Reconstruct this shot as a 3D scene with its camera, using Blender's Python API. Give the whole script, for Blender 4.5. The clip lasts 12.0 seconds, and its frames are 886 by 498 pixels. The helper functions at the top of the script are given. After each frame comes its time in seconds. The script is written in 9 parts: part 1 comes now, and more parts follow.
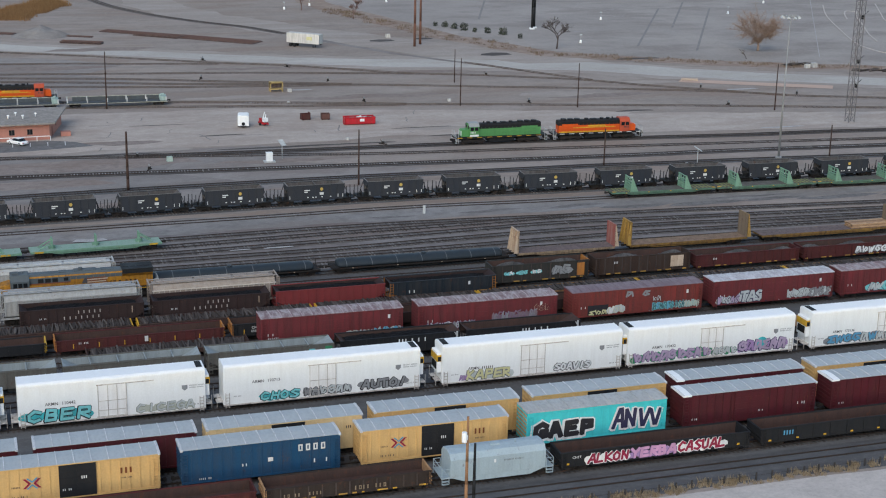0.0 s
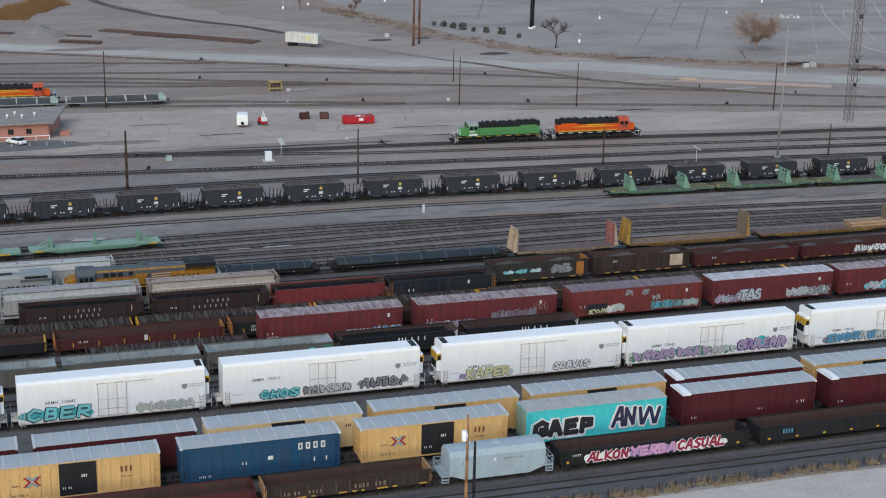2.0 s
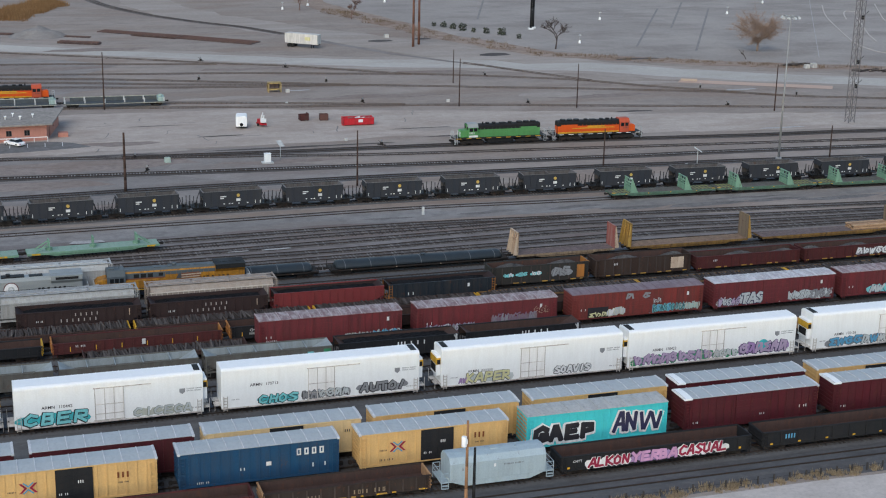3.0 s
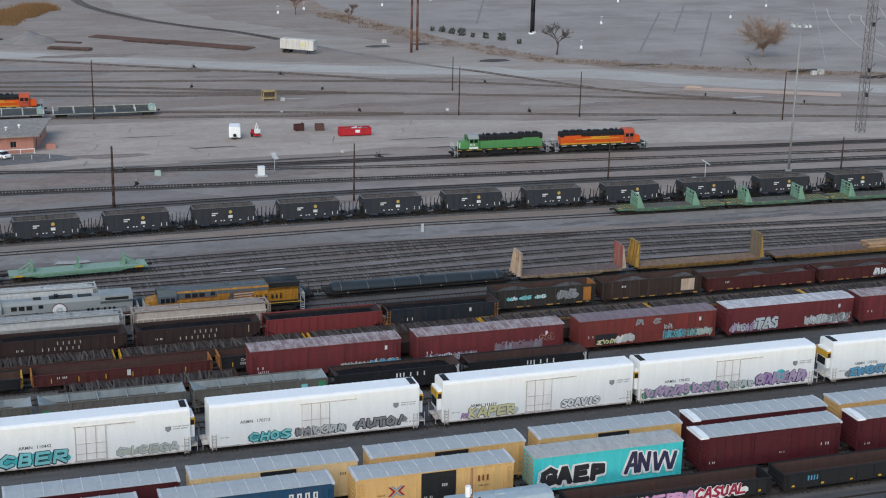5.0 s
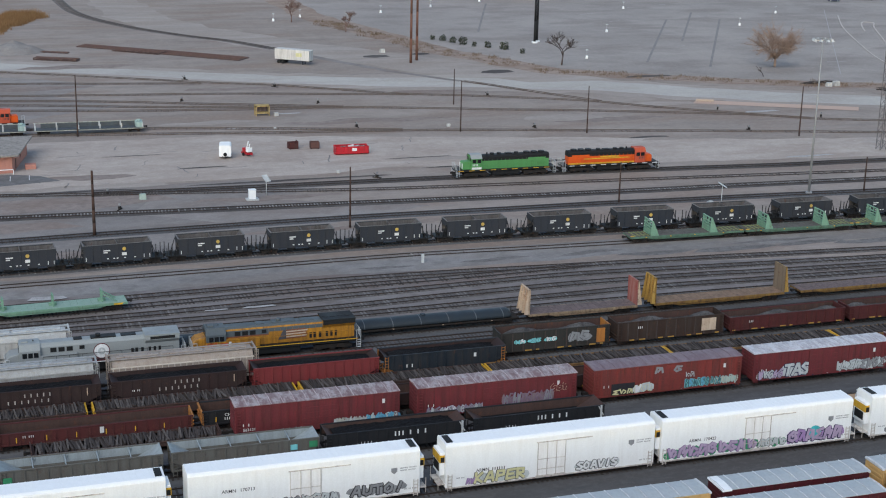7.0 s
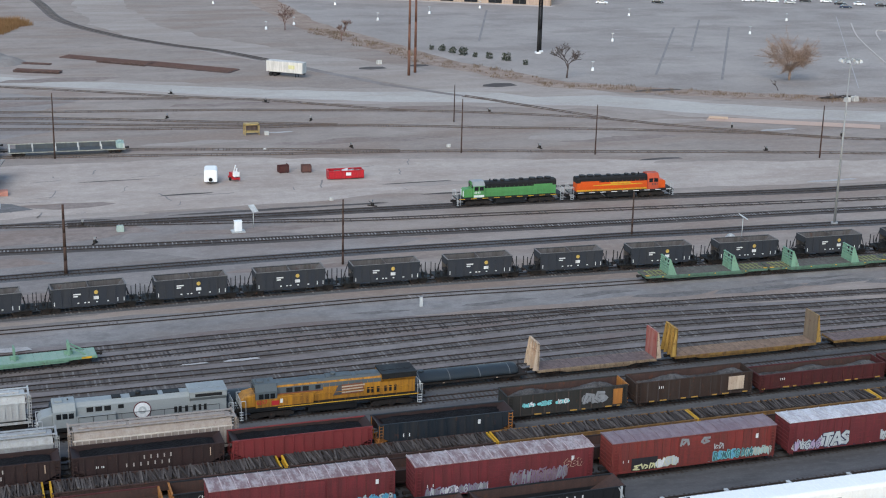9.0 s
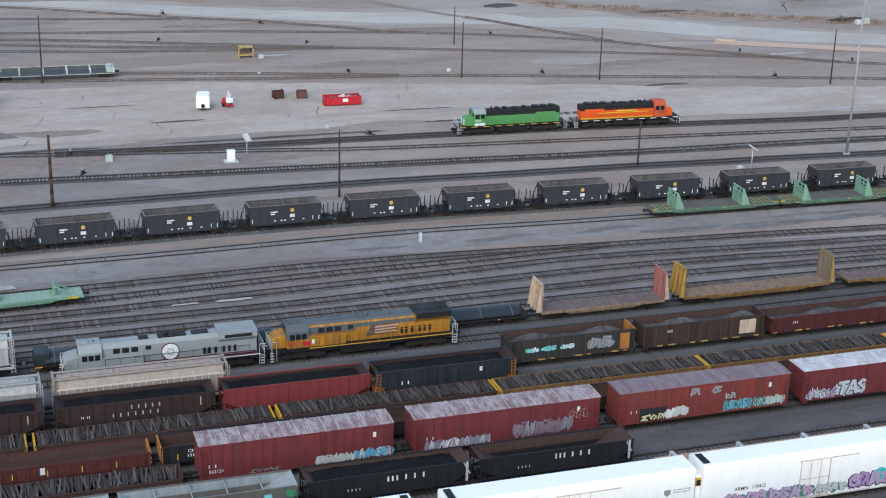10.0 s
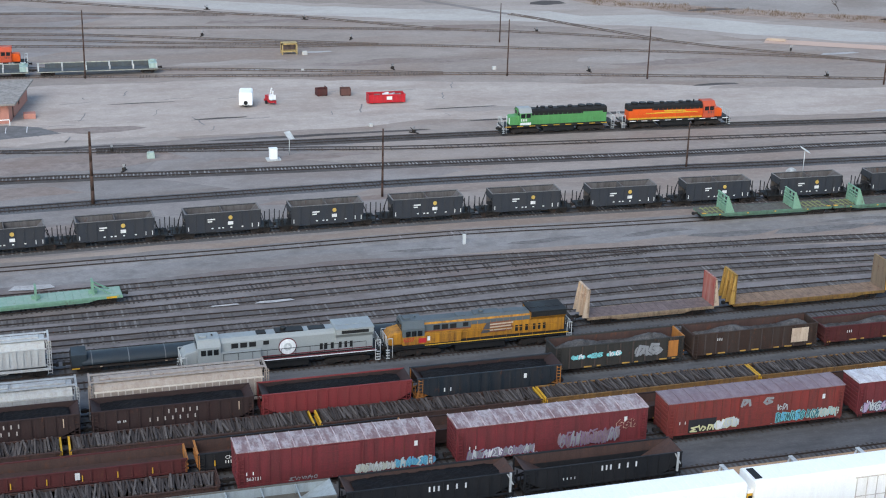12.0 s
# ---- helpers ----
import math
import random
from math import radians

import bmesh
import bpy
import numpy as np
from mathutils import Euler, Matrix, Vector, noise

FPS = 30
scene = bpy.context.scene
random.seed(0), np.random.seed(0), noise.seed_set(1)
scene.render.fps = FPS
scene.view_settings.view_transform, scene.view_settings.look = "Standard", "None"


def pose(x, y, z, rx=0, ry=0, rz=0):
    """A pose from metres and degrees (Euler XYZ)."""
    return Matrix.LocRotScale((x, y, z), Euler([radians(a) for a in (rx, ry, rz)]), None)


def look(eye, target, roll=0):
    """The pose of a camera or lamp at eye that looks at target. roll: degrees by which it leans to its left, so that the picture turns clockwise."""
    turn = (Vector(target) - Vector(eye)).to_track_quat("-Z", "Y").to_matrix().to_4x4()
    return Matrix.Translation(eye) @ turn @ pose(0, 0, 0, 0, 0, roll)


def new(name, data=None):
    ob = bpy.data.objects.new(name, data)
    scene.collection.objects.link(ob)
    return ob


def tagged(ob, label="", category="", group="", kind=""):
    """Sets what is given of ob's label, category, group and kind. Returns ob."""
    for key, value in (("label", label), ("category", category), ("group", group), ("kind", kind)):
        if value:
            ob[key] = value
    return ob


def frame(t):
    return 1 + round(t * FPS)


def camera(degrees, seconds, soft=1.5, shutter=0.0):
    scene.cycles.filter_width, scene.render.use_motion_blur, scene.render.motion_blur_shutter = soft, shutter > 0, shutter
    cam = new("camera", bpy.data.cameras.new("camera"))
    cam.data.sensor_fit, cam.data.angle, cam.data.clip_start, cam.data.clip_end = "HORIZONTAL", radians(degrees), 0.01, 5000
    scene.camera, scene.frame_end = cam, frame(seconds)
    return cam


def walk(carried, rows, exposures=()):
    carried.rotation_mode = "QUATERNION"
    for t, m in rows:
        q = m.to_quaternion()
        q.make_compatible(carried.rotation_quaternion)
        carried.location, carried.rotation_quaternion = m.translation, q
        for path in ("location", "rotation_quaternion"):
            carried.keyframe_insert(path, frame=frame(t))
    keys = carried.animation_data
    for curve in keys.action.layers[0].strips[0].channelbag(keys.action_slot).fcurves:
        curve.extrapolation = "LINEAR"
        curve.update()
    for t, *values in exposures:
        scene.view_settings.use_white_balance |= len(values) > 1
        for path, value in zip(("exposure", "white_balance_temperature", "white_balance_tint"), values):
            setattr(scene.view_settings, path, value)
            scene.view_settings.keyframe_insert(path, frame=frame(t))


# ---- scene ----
cam = camera(33.4, 12.0, soft=1.1)
PATH = [
    (0, (0.157, 0.428, 64.886), (0.766, 2.249, 64.325), 1.3),
    (0.5, (0.015, 0.414, 64.8), (0.625, 2.234, 64.239), 1.4),
    (1, (-0.036, 0.381, 64.712), (0.574, 2.201, 64.15), 1.4),
    (1.5, (-0.056, 0.354, 64.705), (0.554, 2.174, 64.143), 1.4),
    (2, (-0.019, 0.354, 64.775), (0.592, 2.174, 64.214), 1.3),
    (2.5, (0.098, 0.572, 64.794), (0.708, 2.392, 64.233), 1.3),
    (3, (0.415, 1.559, 64.822), (1.026, 3.379, 64.261), 1.3),
    (5, (3.026, 10.847, 65.314), (3.64, 12.665, 64.752), 1.3),
    (5.5, (3.937, 14.084, 65.413), (4.551, 15.903, 64.852), 1.3),
    (6, (5.035, 17.854, 65.516), (5.65, 19.672, 64.955), 1.4),
    (6.5, (6.297, 21.863, 65.615), (6.912, 23.681, 65.054), 1.3),
    (7, (7.634, 26.032, 65.756), (8.249, 27.85, 65.194), 1.3),
    (7.2, (8.194, 27.785, 65.795), (8.808, 29.603, 65.233), 1.3),
    (9, (13.326, 44.234, 66.874), (13.943, 46.05, 66.308), 1.4),
    (9.5, (14.648, 48.511, 67.182), (15.267, 50.327, 66.617), 1.5),
    (10, (15.525, 51.744, 67.299), (16.136, 53.525, 66.623), 1.6),
    (10.5, (16.038, 53.881, 67.303), (16.649, 55.661, 66.625), 1.6),
    (11, (16.248, 54.95, 67.191), (16.803, 56.747, 66.511), 1.7),
    (11.5, (16.35, 55.275, 66.995), (16.906, 57.071, 66.315), 1.7),
    (12, (16.427, 55.263, 66.783), (16.983, 57.059, 66.101), 1.6),
]
walk(cam, [(t, look(eye, target, roll)) for t, eye, target, roll in PATH], exposures=[(0, 0.48, 6420, 10), (3, 0.48, 6420, 10), (5.5, 0.50, 6420, 10), (7, 0.58, 6400, 10), (9, 0.82, 6330, 10), (10, 0.94, 6270, 10), (11, 0.99, 6260, 10), (12, 1.04, 6250, 10)])

# ---------------- world and light ----------------
world = bpy.data.worlds.new("world")
scene.world = world
world.use_nodes = True
wn = world.node_tree.nodes
sky = wn.new("ShaderNodeTexSky")
sky.sky_type = 'NISHITA'
sky.sun_disc = False
sky.sun_elevation = radians(20)
sky.sun_rotation = radians(215)
sky.air_density = 1.0
sky.dust_density = 0.6
wn["Background"].inputs[1].default_value = 0.15
world.node_tree.links.new(sky.outputs[0], wn["Background"].inputs[0])
sun_data = bpy.data.lights.new("sun", 'SUN')
sun_data.energy = 1.3
sun_data.angle = radians(40)
sun_data.color = (1.0, 0.95, 0.88)
sun = new("sun", sun_data)
sun.matrix_world = look((-45, -70, 80), (0, 0, 0))
scene.view_settings.exposure = 0.6

# ---------------- materials ----------------
MATS = {}


def nodes_of(name):
    m = bpy.data.materials.new(name)
    m.use_nodes = True
    return m, m.node_tree.nodes, m.node_tree.links, m.node_tree.nodes["Principled BSDF"]


def mixed(nt, links, fac, a, b):
    n = nt.new("ShaderNodeMix")
    n.data_type = 'RGBA'
    for k, v in ((0, fac), (6, a), (7, b)):
        if isinstance(v, bpy.types.NodeSocket):
            links.new(v, n.inputs[k])
        else:
            n.inputs[k].default_value = v if k == 0 else (*v[:3], 1)
    return n.outputs[2]


def ramp(nt, links, src, lo, hi, v0=0.0, v1=1.0):
    n = nt.new("ShaderNodeMapRange")
    links.new(src, n.inputs[0])
    for k, v in ((1, lo), (2, hi), (3, v0), (4, v1)):
        n.inputs[k].default_value = v
    return n.outputs[0]


def noise_at(nt, links, vec, scale, stretch=(1, 1, 1), detail=4, rough=0.6):
    mp = nt.new("ShaderNodeMapping")
    mp.inputs["Scale"].default_value = stretch
    links.new(vec, mp.inputs["Vector"])
    n = nt.new("ShaderNodeTexNoise")
    n.inputs["Scale"].default_value = scale
    n.inputs["Detail"].default_value = detail
    n.inputs["Roughness"].default_value = rough
    links.new(mp.outputs[0], n.inputs["Vector"])
    return n.outputs[0]


def shifted(nt, links):
    """Object coordinates, moved by a random amount for each object."""
    tc = nt.new("ShaderNodeTexCoord")
    oi = nt.new("ShaderNodeObjectInfo")
    mul = nt.new("ShaderNodeMath")
    mul.operation = 'MULTIPLY'
    mul.inputs[1].default_value = 73.0
    links.new(oi.outputs["Random"], mul.inputs[0])
    add = nt.new("ShaderNodeVectorMath")
    add.operation = 'ADD'
    links.new(tc.outputs["Object"], add.inputs[0])
    links.new(mul.outputs[0], add.inputs[1])
    return add.outputs[0]


def paint(name, rgb, dirt=0.45, rough=0.6, rust=0.0, metal=0.0, grime=(0.05, 0.042, 0.036), rustc=(0.11, 0.045, 0.025)):
    """Weathered coat: upright streaks, blotches and rust spots over one colour."""
    if name in MATS:
        return MATS[name]
    m, nt, links, p = nodes_of(name)
    vec = shifted(nt, links)
    streak = noise_at(nt, links, vec, 1.0, (1.6, 1.6, 0.16), 5, 0.65)
    blotch = noise_at(nt, links, vec, 0.35, (1, 1, 1), 4)
    fine = noise_at(nt, links, vec, 7.0, (1, 1, 1), 3)
    c = mixed(nt, links, ramp(nt, links, streak, 0.40, 0.66, 0.0, min(1, dirt * 1.25)), rgb, grime)
    c = mixed(nt, links, ramp(nt, links, blotch, 0.42, 0.62, 0.0, min(1, dirt * 0.9)), c, [0.5 * v + 0.5 * g for v, g in zip(rgb, grime)])
    c = mixed(nt, links, ramp(nt, links, fine, 0.4, 0.7, 0.0, 0.18), c, [min(1, v * 1.45 + 0.012) for v in rgb])
    if rust > 0:
        spots = noise_at(nt, links, vec, 1.7, (1, 1, 0.6), 8, 0.7)
        c = mixed(nt, links, ramp(nt, links, spots, 0.62 - 0.25 * rust, 0.70, 0.0, min(1, 0.5 + rust)), c, rustc)
    links.new(c, p.inputs["Base Color"])
    links.new(ramp(nt, links, blotch, 0.3, 0.7, rough - 0.08, min(1, rough + 0.2)), p.inputs["Roughness"])
    p.inputs["Metallic"].default_value = metal
    p.inputs["Specular IOR Level"].default_value = 0.2
    b = nt.new("ShaderNodeBump")
    b.inputs["Strength"].default_value = 0.15
    b.inputs["Distance"].default_value = 0.03
    links.new(fine, b.inputs["Height"])
    links.new(b.outputs[0], p.inputs["Normal"])
    MATS[name] = m
    return m


def soil(name, a, b, c=None, stretch=(0.25, 1, 1), big=0.06, small=2.5, rough=0.95, amount=1.0, tracks=0.0):
    """Loose ground in two colours with long streaks, stains and fine grain, in world space."""
    if name in MATS:
        return MATS[name]
    m, nt, links, p = nodes_of(name)
    g = nt.new("ShaderNodeNewGeometry").outputs["Position"]
    n1 = noise_at(nt, links, g, big, stretch, 6, 0.6)
    n2 = noise_at(nt, links, g, big * 6, (min(1, stretch[0] * 1.8), 1, 1), 5, 0.6)
    n3 = noise_at(nt, links, g, small, (1, 1, 1), 4, 0.7)
    n4 = noise_at(nt, links, g, big * 2.3, (stretch[0] * 0.7, 1.0, 1), 6, 0.6)
    col = mixed(nt, links, ramp(nt, links, n1, 0.38, 0.62), a, b)
    col = mixed(nt, links, ramp(nt, links, n2, 0.46, 0.66, 0, 0.6 * amount), col, [v * 0.62 for v in a])
    if c:
        col = mixed(nt, links, ramp(nt, links, n4, 0.47, 0.62, 0, 0.8), col, c)
    if tracks:
        n5 = noise_at(nt, links, g, big * 5, (stretch[0] * 0.3, 1.2, 1), 3, 0.5)
        col = mixed(nt, links, ramp(nt, links, n5, 0.50, 0.66, 0, tracks), col, [v * 0.45 for v in b])
    n6 = noise_at(nt, links, g, small * 0.35, (0.7, 1, 1), 5, 0.75)
    col = mixed(nt, links, ramp(nt, links, n3, 0.42, 0.68, 0, 0.36), col, [v * 0.55 for v in b])
    col = mixed(nt, links, ramp(nt, links, n6, 0.48, 0.70, 0, 0.24), col, [min(1, v * 1.45) for v in b])
    links.new(col, p.inputs["Base Color"])
    p.inputs["Roughness"].default_value = rough
    p.inputs["Specular IOR Level"].default_value = 0.1
    bp = nt.new("ShaderNodeBump")
    bp.inputs["Strength"].default_value = 0.5
    bp.inputs["Distance"].default_value = 0.08
    links.new(n3, bp.inputs["Height"])
    links.new(bp.outputs[0], p.inputs["Normal"])
    MATS[name] = m
    return m


def islands(name, cols, rough=0.85):
    """Each loose piece of one mesh takes its own tone between the colours."""
    if name in MATS:
        return MATS[name]
    m, nt, links, p = nodes_of(name)
    g = nt.new("ShaderNodeNewGeometry")
    cr = nt.new("ShaderNodeValToRGB")
    cr.color_ramp.interpolation = 'LINEAR'
    el = cr.color_ramp.elements
    while len(el) < len(cols):
        el.new(0.5)
    for k, cc in enumerate(cols):
        el[k].position = k / max(1, len(cols) - 1)
        el[k].color = (*cc, 1)
    links.new(g.outputs["Random Per Island"], cr.inputs[0])
    n = noise_at(nt, links, g.outputs["Position"], 3.0, (1, 1, 1), 4)
    c = mixed(nt, links, ramp(nt, links, n, 0.35, 0.75, 0, 0.5), cr.outputs[0], [0.4 * v for v in cols[0]])
    links.new(c, p.inputs["Base Color"])
    p.inputs["Roughness"].default_value = rough
    MATS[name] = m
    return m


def glass(name):
    if name in MATS:
        return MATS[name]
    m, nt, links, p = nodes_of(name)
    p.inputs["Base Color"].default_value = (0.012, 0.014, 0.016, 1)
    p.inputs["Roughness"].default_value = 0.12
    MATS[name] = m
    return m


BLACK = paint("black_steel", (0.010, 0.011, 0.012), 0.25, 0.6, 0.0, grime=(0.03, 0.027, 0.025))
GEAR = paint("running_gear", (0.018, 0.016, 0.015), 0.35, 0.8, 0.2, grime=(0.035, 0.03, 0.026))
STEEL = paint("galvanised_steel", (0.42, 0.46, 0.49), 0.35, 0.45, 0.0, 0.35)
RAILM = paint("rail_steel", (0.042, 0.033, 0.030), 0.3, 0.5, 0.2, 0.2)
WHITEM = paint("white_paint", (0.80, 0.82, 0.82), 0.12, 0.5, 0.0, grime=(0.42, 0.40, 0.37))
YELLOWM = paint("yellow_paint", (0.62, 0.36, 0.03), 0.3, 0.5)
REDM = paint("red_paint", (0.45, 0.02, 0.03), 0.25, 0.45)
GLASS = glass("window_glass")
LETTER = paint("white_lettering", (0.68, 0.69, 0.68), 0.25, 0.6)
DARKLET = paint("dark_lettering", (0.05, 0.05, 0.055), 0.15, 0.6)
WOODPOLE = paint("creosoted_wood", (0.060, 0.034, 0.026), 0.5, 0.9)
TIEM = islands("timber_ties", [(0.082, 0.071, 0.066), (0.115, 0.102, 0.096), (0.15, 0.136, 0.129), (0.26, 0.244, 0.234)], 0.9)
TIEFAR = islands("half_buried_ties", [(0.11, 0.094, 0.085), (0.16, 0.138, 0.126), (0.20, 0.175, 0.16)], 0.95)
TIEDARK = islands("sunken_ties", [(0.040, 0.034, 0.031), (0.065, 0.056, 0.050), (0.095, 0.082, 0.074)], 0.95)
BALLAST = soil("ballast", (0.097, 0.099, 0.103), (0.132, 0.133, 0.137), (0.084, 0.080, 0.079), (0.15, 1, 1), 0.08, 4.0)
YARD = soil("yard_dirt", (0.270, 0.230, 0.202), (0.335, 0.289, 0.255), (0.250, 0.192, 0.157), (0.45, 1, 1), 0.035, 3.0, amount=0.55, tracks=0.22)


REEFER = paint("reefer_white", (0.77, 0.79, 0.78), 0.10, 0.45, 0.0, grime=(0.42, 0.38, 0.33))
REEFROOF = paint("reefer_roof_white", (0.79, 0.815, 0.825), 0.10, 0.5, grime=(0.55, 0.56, 0.57))
REEFDOOR = paint("reefer_door", (0.78, 0.78, 0.76), 0.2, 0.5, 0.0, grime=(0.35, 0.30, 0.25))
RUSTYWHITE = paint("worn_white_steel", (0.62, 0.58, 0.53), 0.5, 0.6, 0.25)
TTXY = paint("boxcar_yellow", (0.60, 0.385, 0.155), 0.22, 0.55, 0.0, grime=(0.30, 0.20, 0.10))
TTXB = paint("boxcar_buff", (0.66, 0.49, 0.26), 0.22, 0.55, 0.0, grime=(0.36, 0.27, 0.16))
BLUEB = paint("boxcar_blue", (0.012, 0.060, 0.130), 0.25, 0.5, 0.05)
TEALB = paint("boxcar_teal", (0.06, 0.50, 0.53), 0.18, 0.5, 0.0, grime=(0.05, 0.28, 0.30))
MAROON = paint("boxcar_maroon", (0.078, 0.0125, 0.019), 0.55, 0.5, 0.08, grime=(0.045, 0.018, 0.018))
RED1 = paint("boxcar_oxide_red", (0.155, 0.029, 0.033), 0.6, 0.6, 0.15, grime=(0.062, 0.026, 0.026))
RED2 = paint("boxcar_brick_red", (0.195, 0.037, 0.031), 0.6, 0.6, 0.25, grime=(0.072, 0.034, 0.030))


def roof_paint(name, rgb, worn, amount=0.7):
    """Peeling roof: streaks across the car, two colours strongly mixed."""
    if name in MATS:
        return MATS[name]
    m, nt, links, p = nodes_of(name)
    vec = shifted(nt, links)
    a = noise_at(nt, links, vec, 1.0, (1.5, 0.45, 1), 5, 0.7)
    b = noise_at(nt, links, vec, 3.2, (1, 0.7, 1), 5, 0.7)
    c = mixed(nt, links, ramp(nt, links, a, 0.42, 0.58, 0, amount), rgb, worn)
    c = mixed(nt, links, ramp(nt, links, b, 0.48, 0.66, 0, amount * 0.7), c, [0.6 * v for v in rgb])
    links.new(c, p.inputs["Base Color"])
    p.inputs["Roughness"].default_value = 0.6
    p.inputs["Specular IOR Level"].default_value = 0.25
    MATS[name] = m
    return m


ROOFRED = roof_paint("worn_pink_roof", (0.20, 0.130, 0.132), (0.40, 0.355, 0.355), 0.85)
ROOFMAUVE = roof_paint("worn_mauve_roof", (0.17, 0.12, 0.135), (0.25, 0.20, 0.215), 0.6)
ROOFGALV = roof_paint("galvanised_roof", (0.36, 0.392, 0.408), (0.44, 0.472, 0.485), 0.35)
ROOFSEAM = paint("pale_roof_seam", (0.58, 0.60, 0.62), 0.3, 0.5)
REDSEAM = paint("worn_red_seam", (0.48, 0.42, 0.43), 0.55, 0.6, 0.0, grime=(0.2, 0.1, 0.1))
RUST = paint("rusted_steel", (0.066, 0.040, 0.034), 0.5, 0.85, 0.3, grime=(0.035, 0.025, 0.022))
RUSTRED = paint("rusted_red", (0.078, 0.020, 0.020), 0.45, 0.7, 0.2, grime=(0.04, 0.022, 0.02))
BROWNH = paint("hopper_brown", (0.030, 0.0175, 0.017), 0.4, 0.7, 0.1, grime=(0.03, 0.024, 0.022))
REDH = paint("hopper_red", (0.175, 0.030, 0.032), 0.3, 0.6, 0.08, grime=(0.09, 0.035, 0.03))
BALLASTBLACK = paint("ballast_car_black", (0.027, 0.032, 0.041), 0.35, 0.6, 0.0, grime=(0.045, 0.042, 0.04))
HOPRIM = paint("dusty_rim", (0.175, 0.17, 0.165), 0.4, 0.8)
BLUEH = paint("hopper_dark_blue", (0.013, 0.020, 0.028), 0.35, 0.55, 0.05)
BLACKCAR = paint("rolling_stock_black", (0.013, 0.0145, 0.017), 0.3, 0.6, 0.0, grime=(0.03, 0.027, 0.026))
DUSTY = paint("dusty_lining", (0.125, 0.118, 0.115), 0.6, 0.9, 0.1)
GREYH = paint("hopper_grey", (0.125, 0.122, 0.108), 0.5, 0.7, 0.12, grime=(0.09, 0.075, 0.062))
LIGHTGREY = paint("light_grey_lining", (0.275, 0.315, 0.325), 0.4, 0.7, 0.0, grime=(0.16, 0.17, 0.17))
COILG = paint("coil_grey", (0.33, 0.41, 0.45), 0.2, 0.5, 0.03, grime=(0.18, 0.20, 0.21))
SILVER = paint("hopper_silver", (0.32, 0.333, 0.333), 0.55, 0.55, 0.05, grime=(0.19, 0.172, 0.158))
CREAM = paint("hopper_cream", (0.30, 0.265, 0.232), 0.6, 0.6, 0.12, grime=(0.20, 0.15, 0.12))
TANKSTRAP = paint("tank_strap", (0.12, 0.13, 0.14), 0.4, 0.6)
TANKM = paint("tank_slate", (0.024, 0.034, 0.042), 0.4, 0.5, 0.0, grime=(0.032, 0.034, 0.036))
OLIVEBAR = paint("olive_grating", (0.25, 0.27, 0.11), 0.55, 0.7, 0.1, grime=(0.12, 0.14, 0.07))
GREENDARK = paint("flat_dark_green", (0.095, 0.175, 0.125), 0.5, 0.7, 0.2, grime=(0.05, 0.06, 0.045))
GREENFLAT = paint("flat_green", (0.17, 0.31, 0.22), 0.3, 0.6, 0.12, grime=(0.10, 0.15, 0.10))
DECKW = paint("plank_deck", (0.16, 0.12, 0.115), 0.5, 0.9, 0.0)
DECKTAN = paint("tan_deck", (0.42, 0.27, 0.16), 0.35, 0.85, 0.0, grime=(0.22, 0.15, 0.10))
BULKY = paint("bulkhead_yellow", (0.40, 0.25, 0.065), 0.65, 0.6, 0.3, grime=(0.12, 0.07, 0.03))
BULKWORN = paint("bulkhead_worn_face", (0.19, 0.145, 0.10), 0.6, 0.8, 0.3, grime=(0.12, 0.09, 0.07))
BULKRED = paint("bulkhead_red", (0.26, 0.055, 0.045), 0.5, 0.6, 0.2, grime=(0.36, 0.25, 0.21))
BULKWHITE = paint("bulkhead_cream", (0.50, 0.40, 0.30), 0.5, 0.6, 0.25, grime=(0.22, 0.13, 0.08))
OCHREMARK = paint("ochre_mark", (0.46, 0.27, 0.06), 0.55, 0.7, 0.1, grime=(0.16, 0.10, 0.05))
WORNPOST = paint("worn_dark_post", (0.075, 0.058, 0.052), 0.6, 0.8, 0.25, grime=(0.03, 0.025, 0.022))
TANEND = paint("tan_end_post", (0.42, 0.25, 0.13), 0.5, 0.7, 0.2, grime=(0.16, 0.09, 0.05))
ORANGEEND = paint("orange_end", (0.40, 0.16, 0.035), 0.4, 0.6, 0.15)
LOCOY = paint("engine_yellow", (0.40, 0.185, 0.018), 0.75, 0.5, 0.12, grime=(0.10, 0.05, 0.022))
LOCOGROOF = paint("engine_roof_grey", (0.075, 0.092, 0.102), 0.4, 0.5, 0.0, grime=(0.07, 0.08, 0.085))
LOCOSILVER = paint("engine_silver", (0.24, 0.262, 0.263), 0.2, 0.42, 0.0, grime=(0.25, 0.26, 0.26))
LOCOGREEN = paint("engine_green", (0.080, 0.25, 0.085), 0.3, 0.5, 0.05, grime=(0.06, 0.14, 0.05))
LOCOORANGE = paint("engine_orange", (0.60, 0.085, 0.010), 0.2, 0.5, 0.0, grime=(0.22, 0.07, 0.03))
CABRED = paint("cab_faded_red", (0.42, 0.075, 0.035), 0.25, 0.5, 0.0, grime=(0.2, 0.06, 0.04))
MAROONLINE = paint("maroon_trim", (0.10, 0.015, 0.022), 0.15, 0.5)
FLAGWHITE = paint("faded_flag_white", (0.40, 0.35, 0.30), 0.4, 0.5, grime=(0.3, 0.18, 0.05))
FLAGRED = paint("faded_flag_red", (0.17, 0.065, 0.035), 0.2, 0.5)
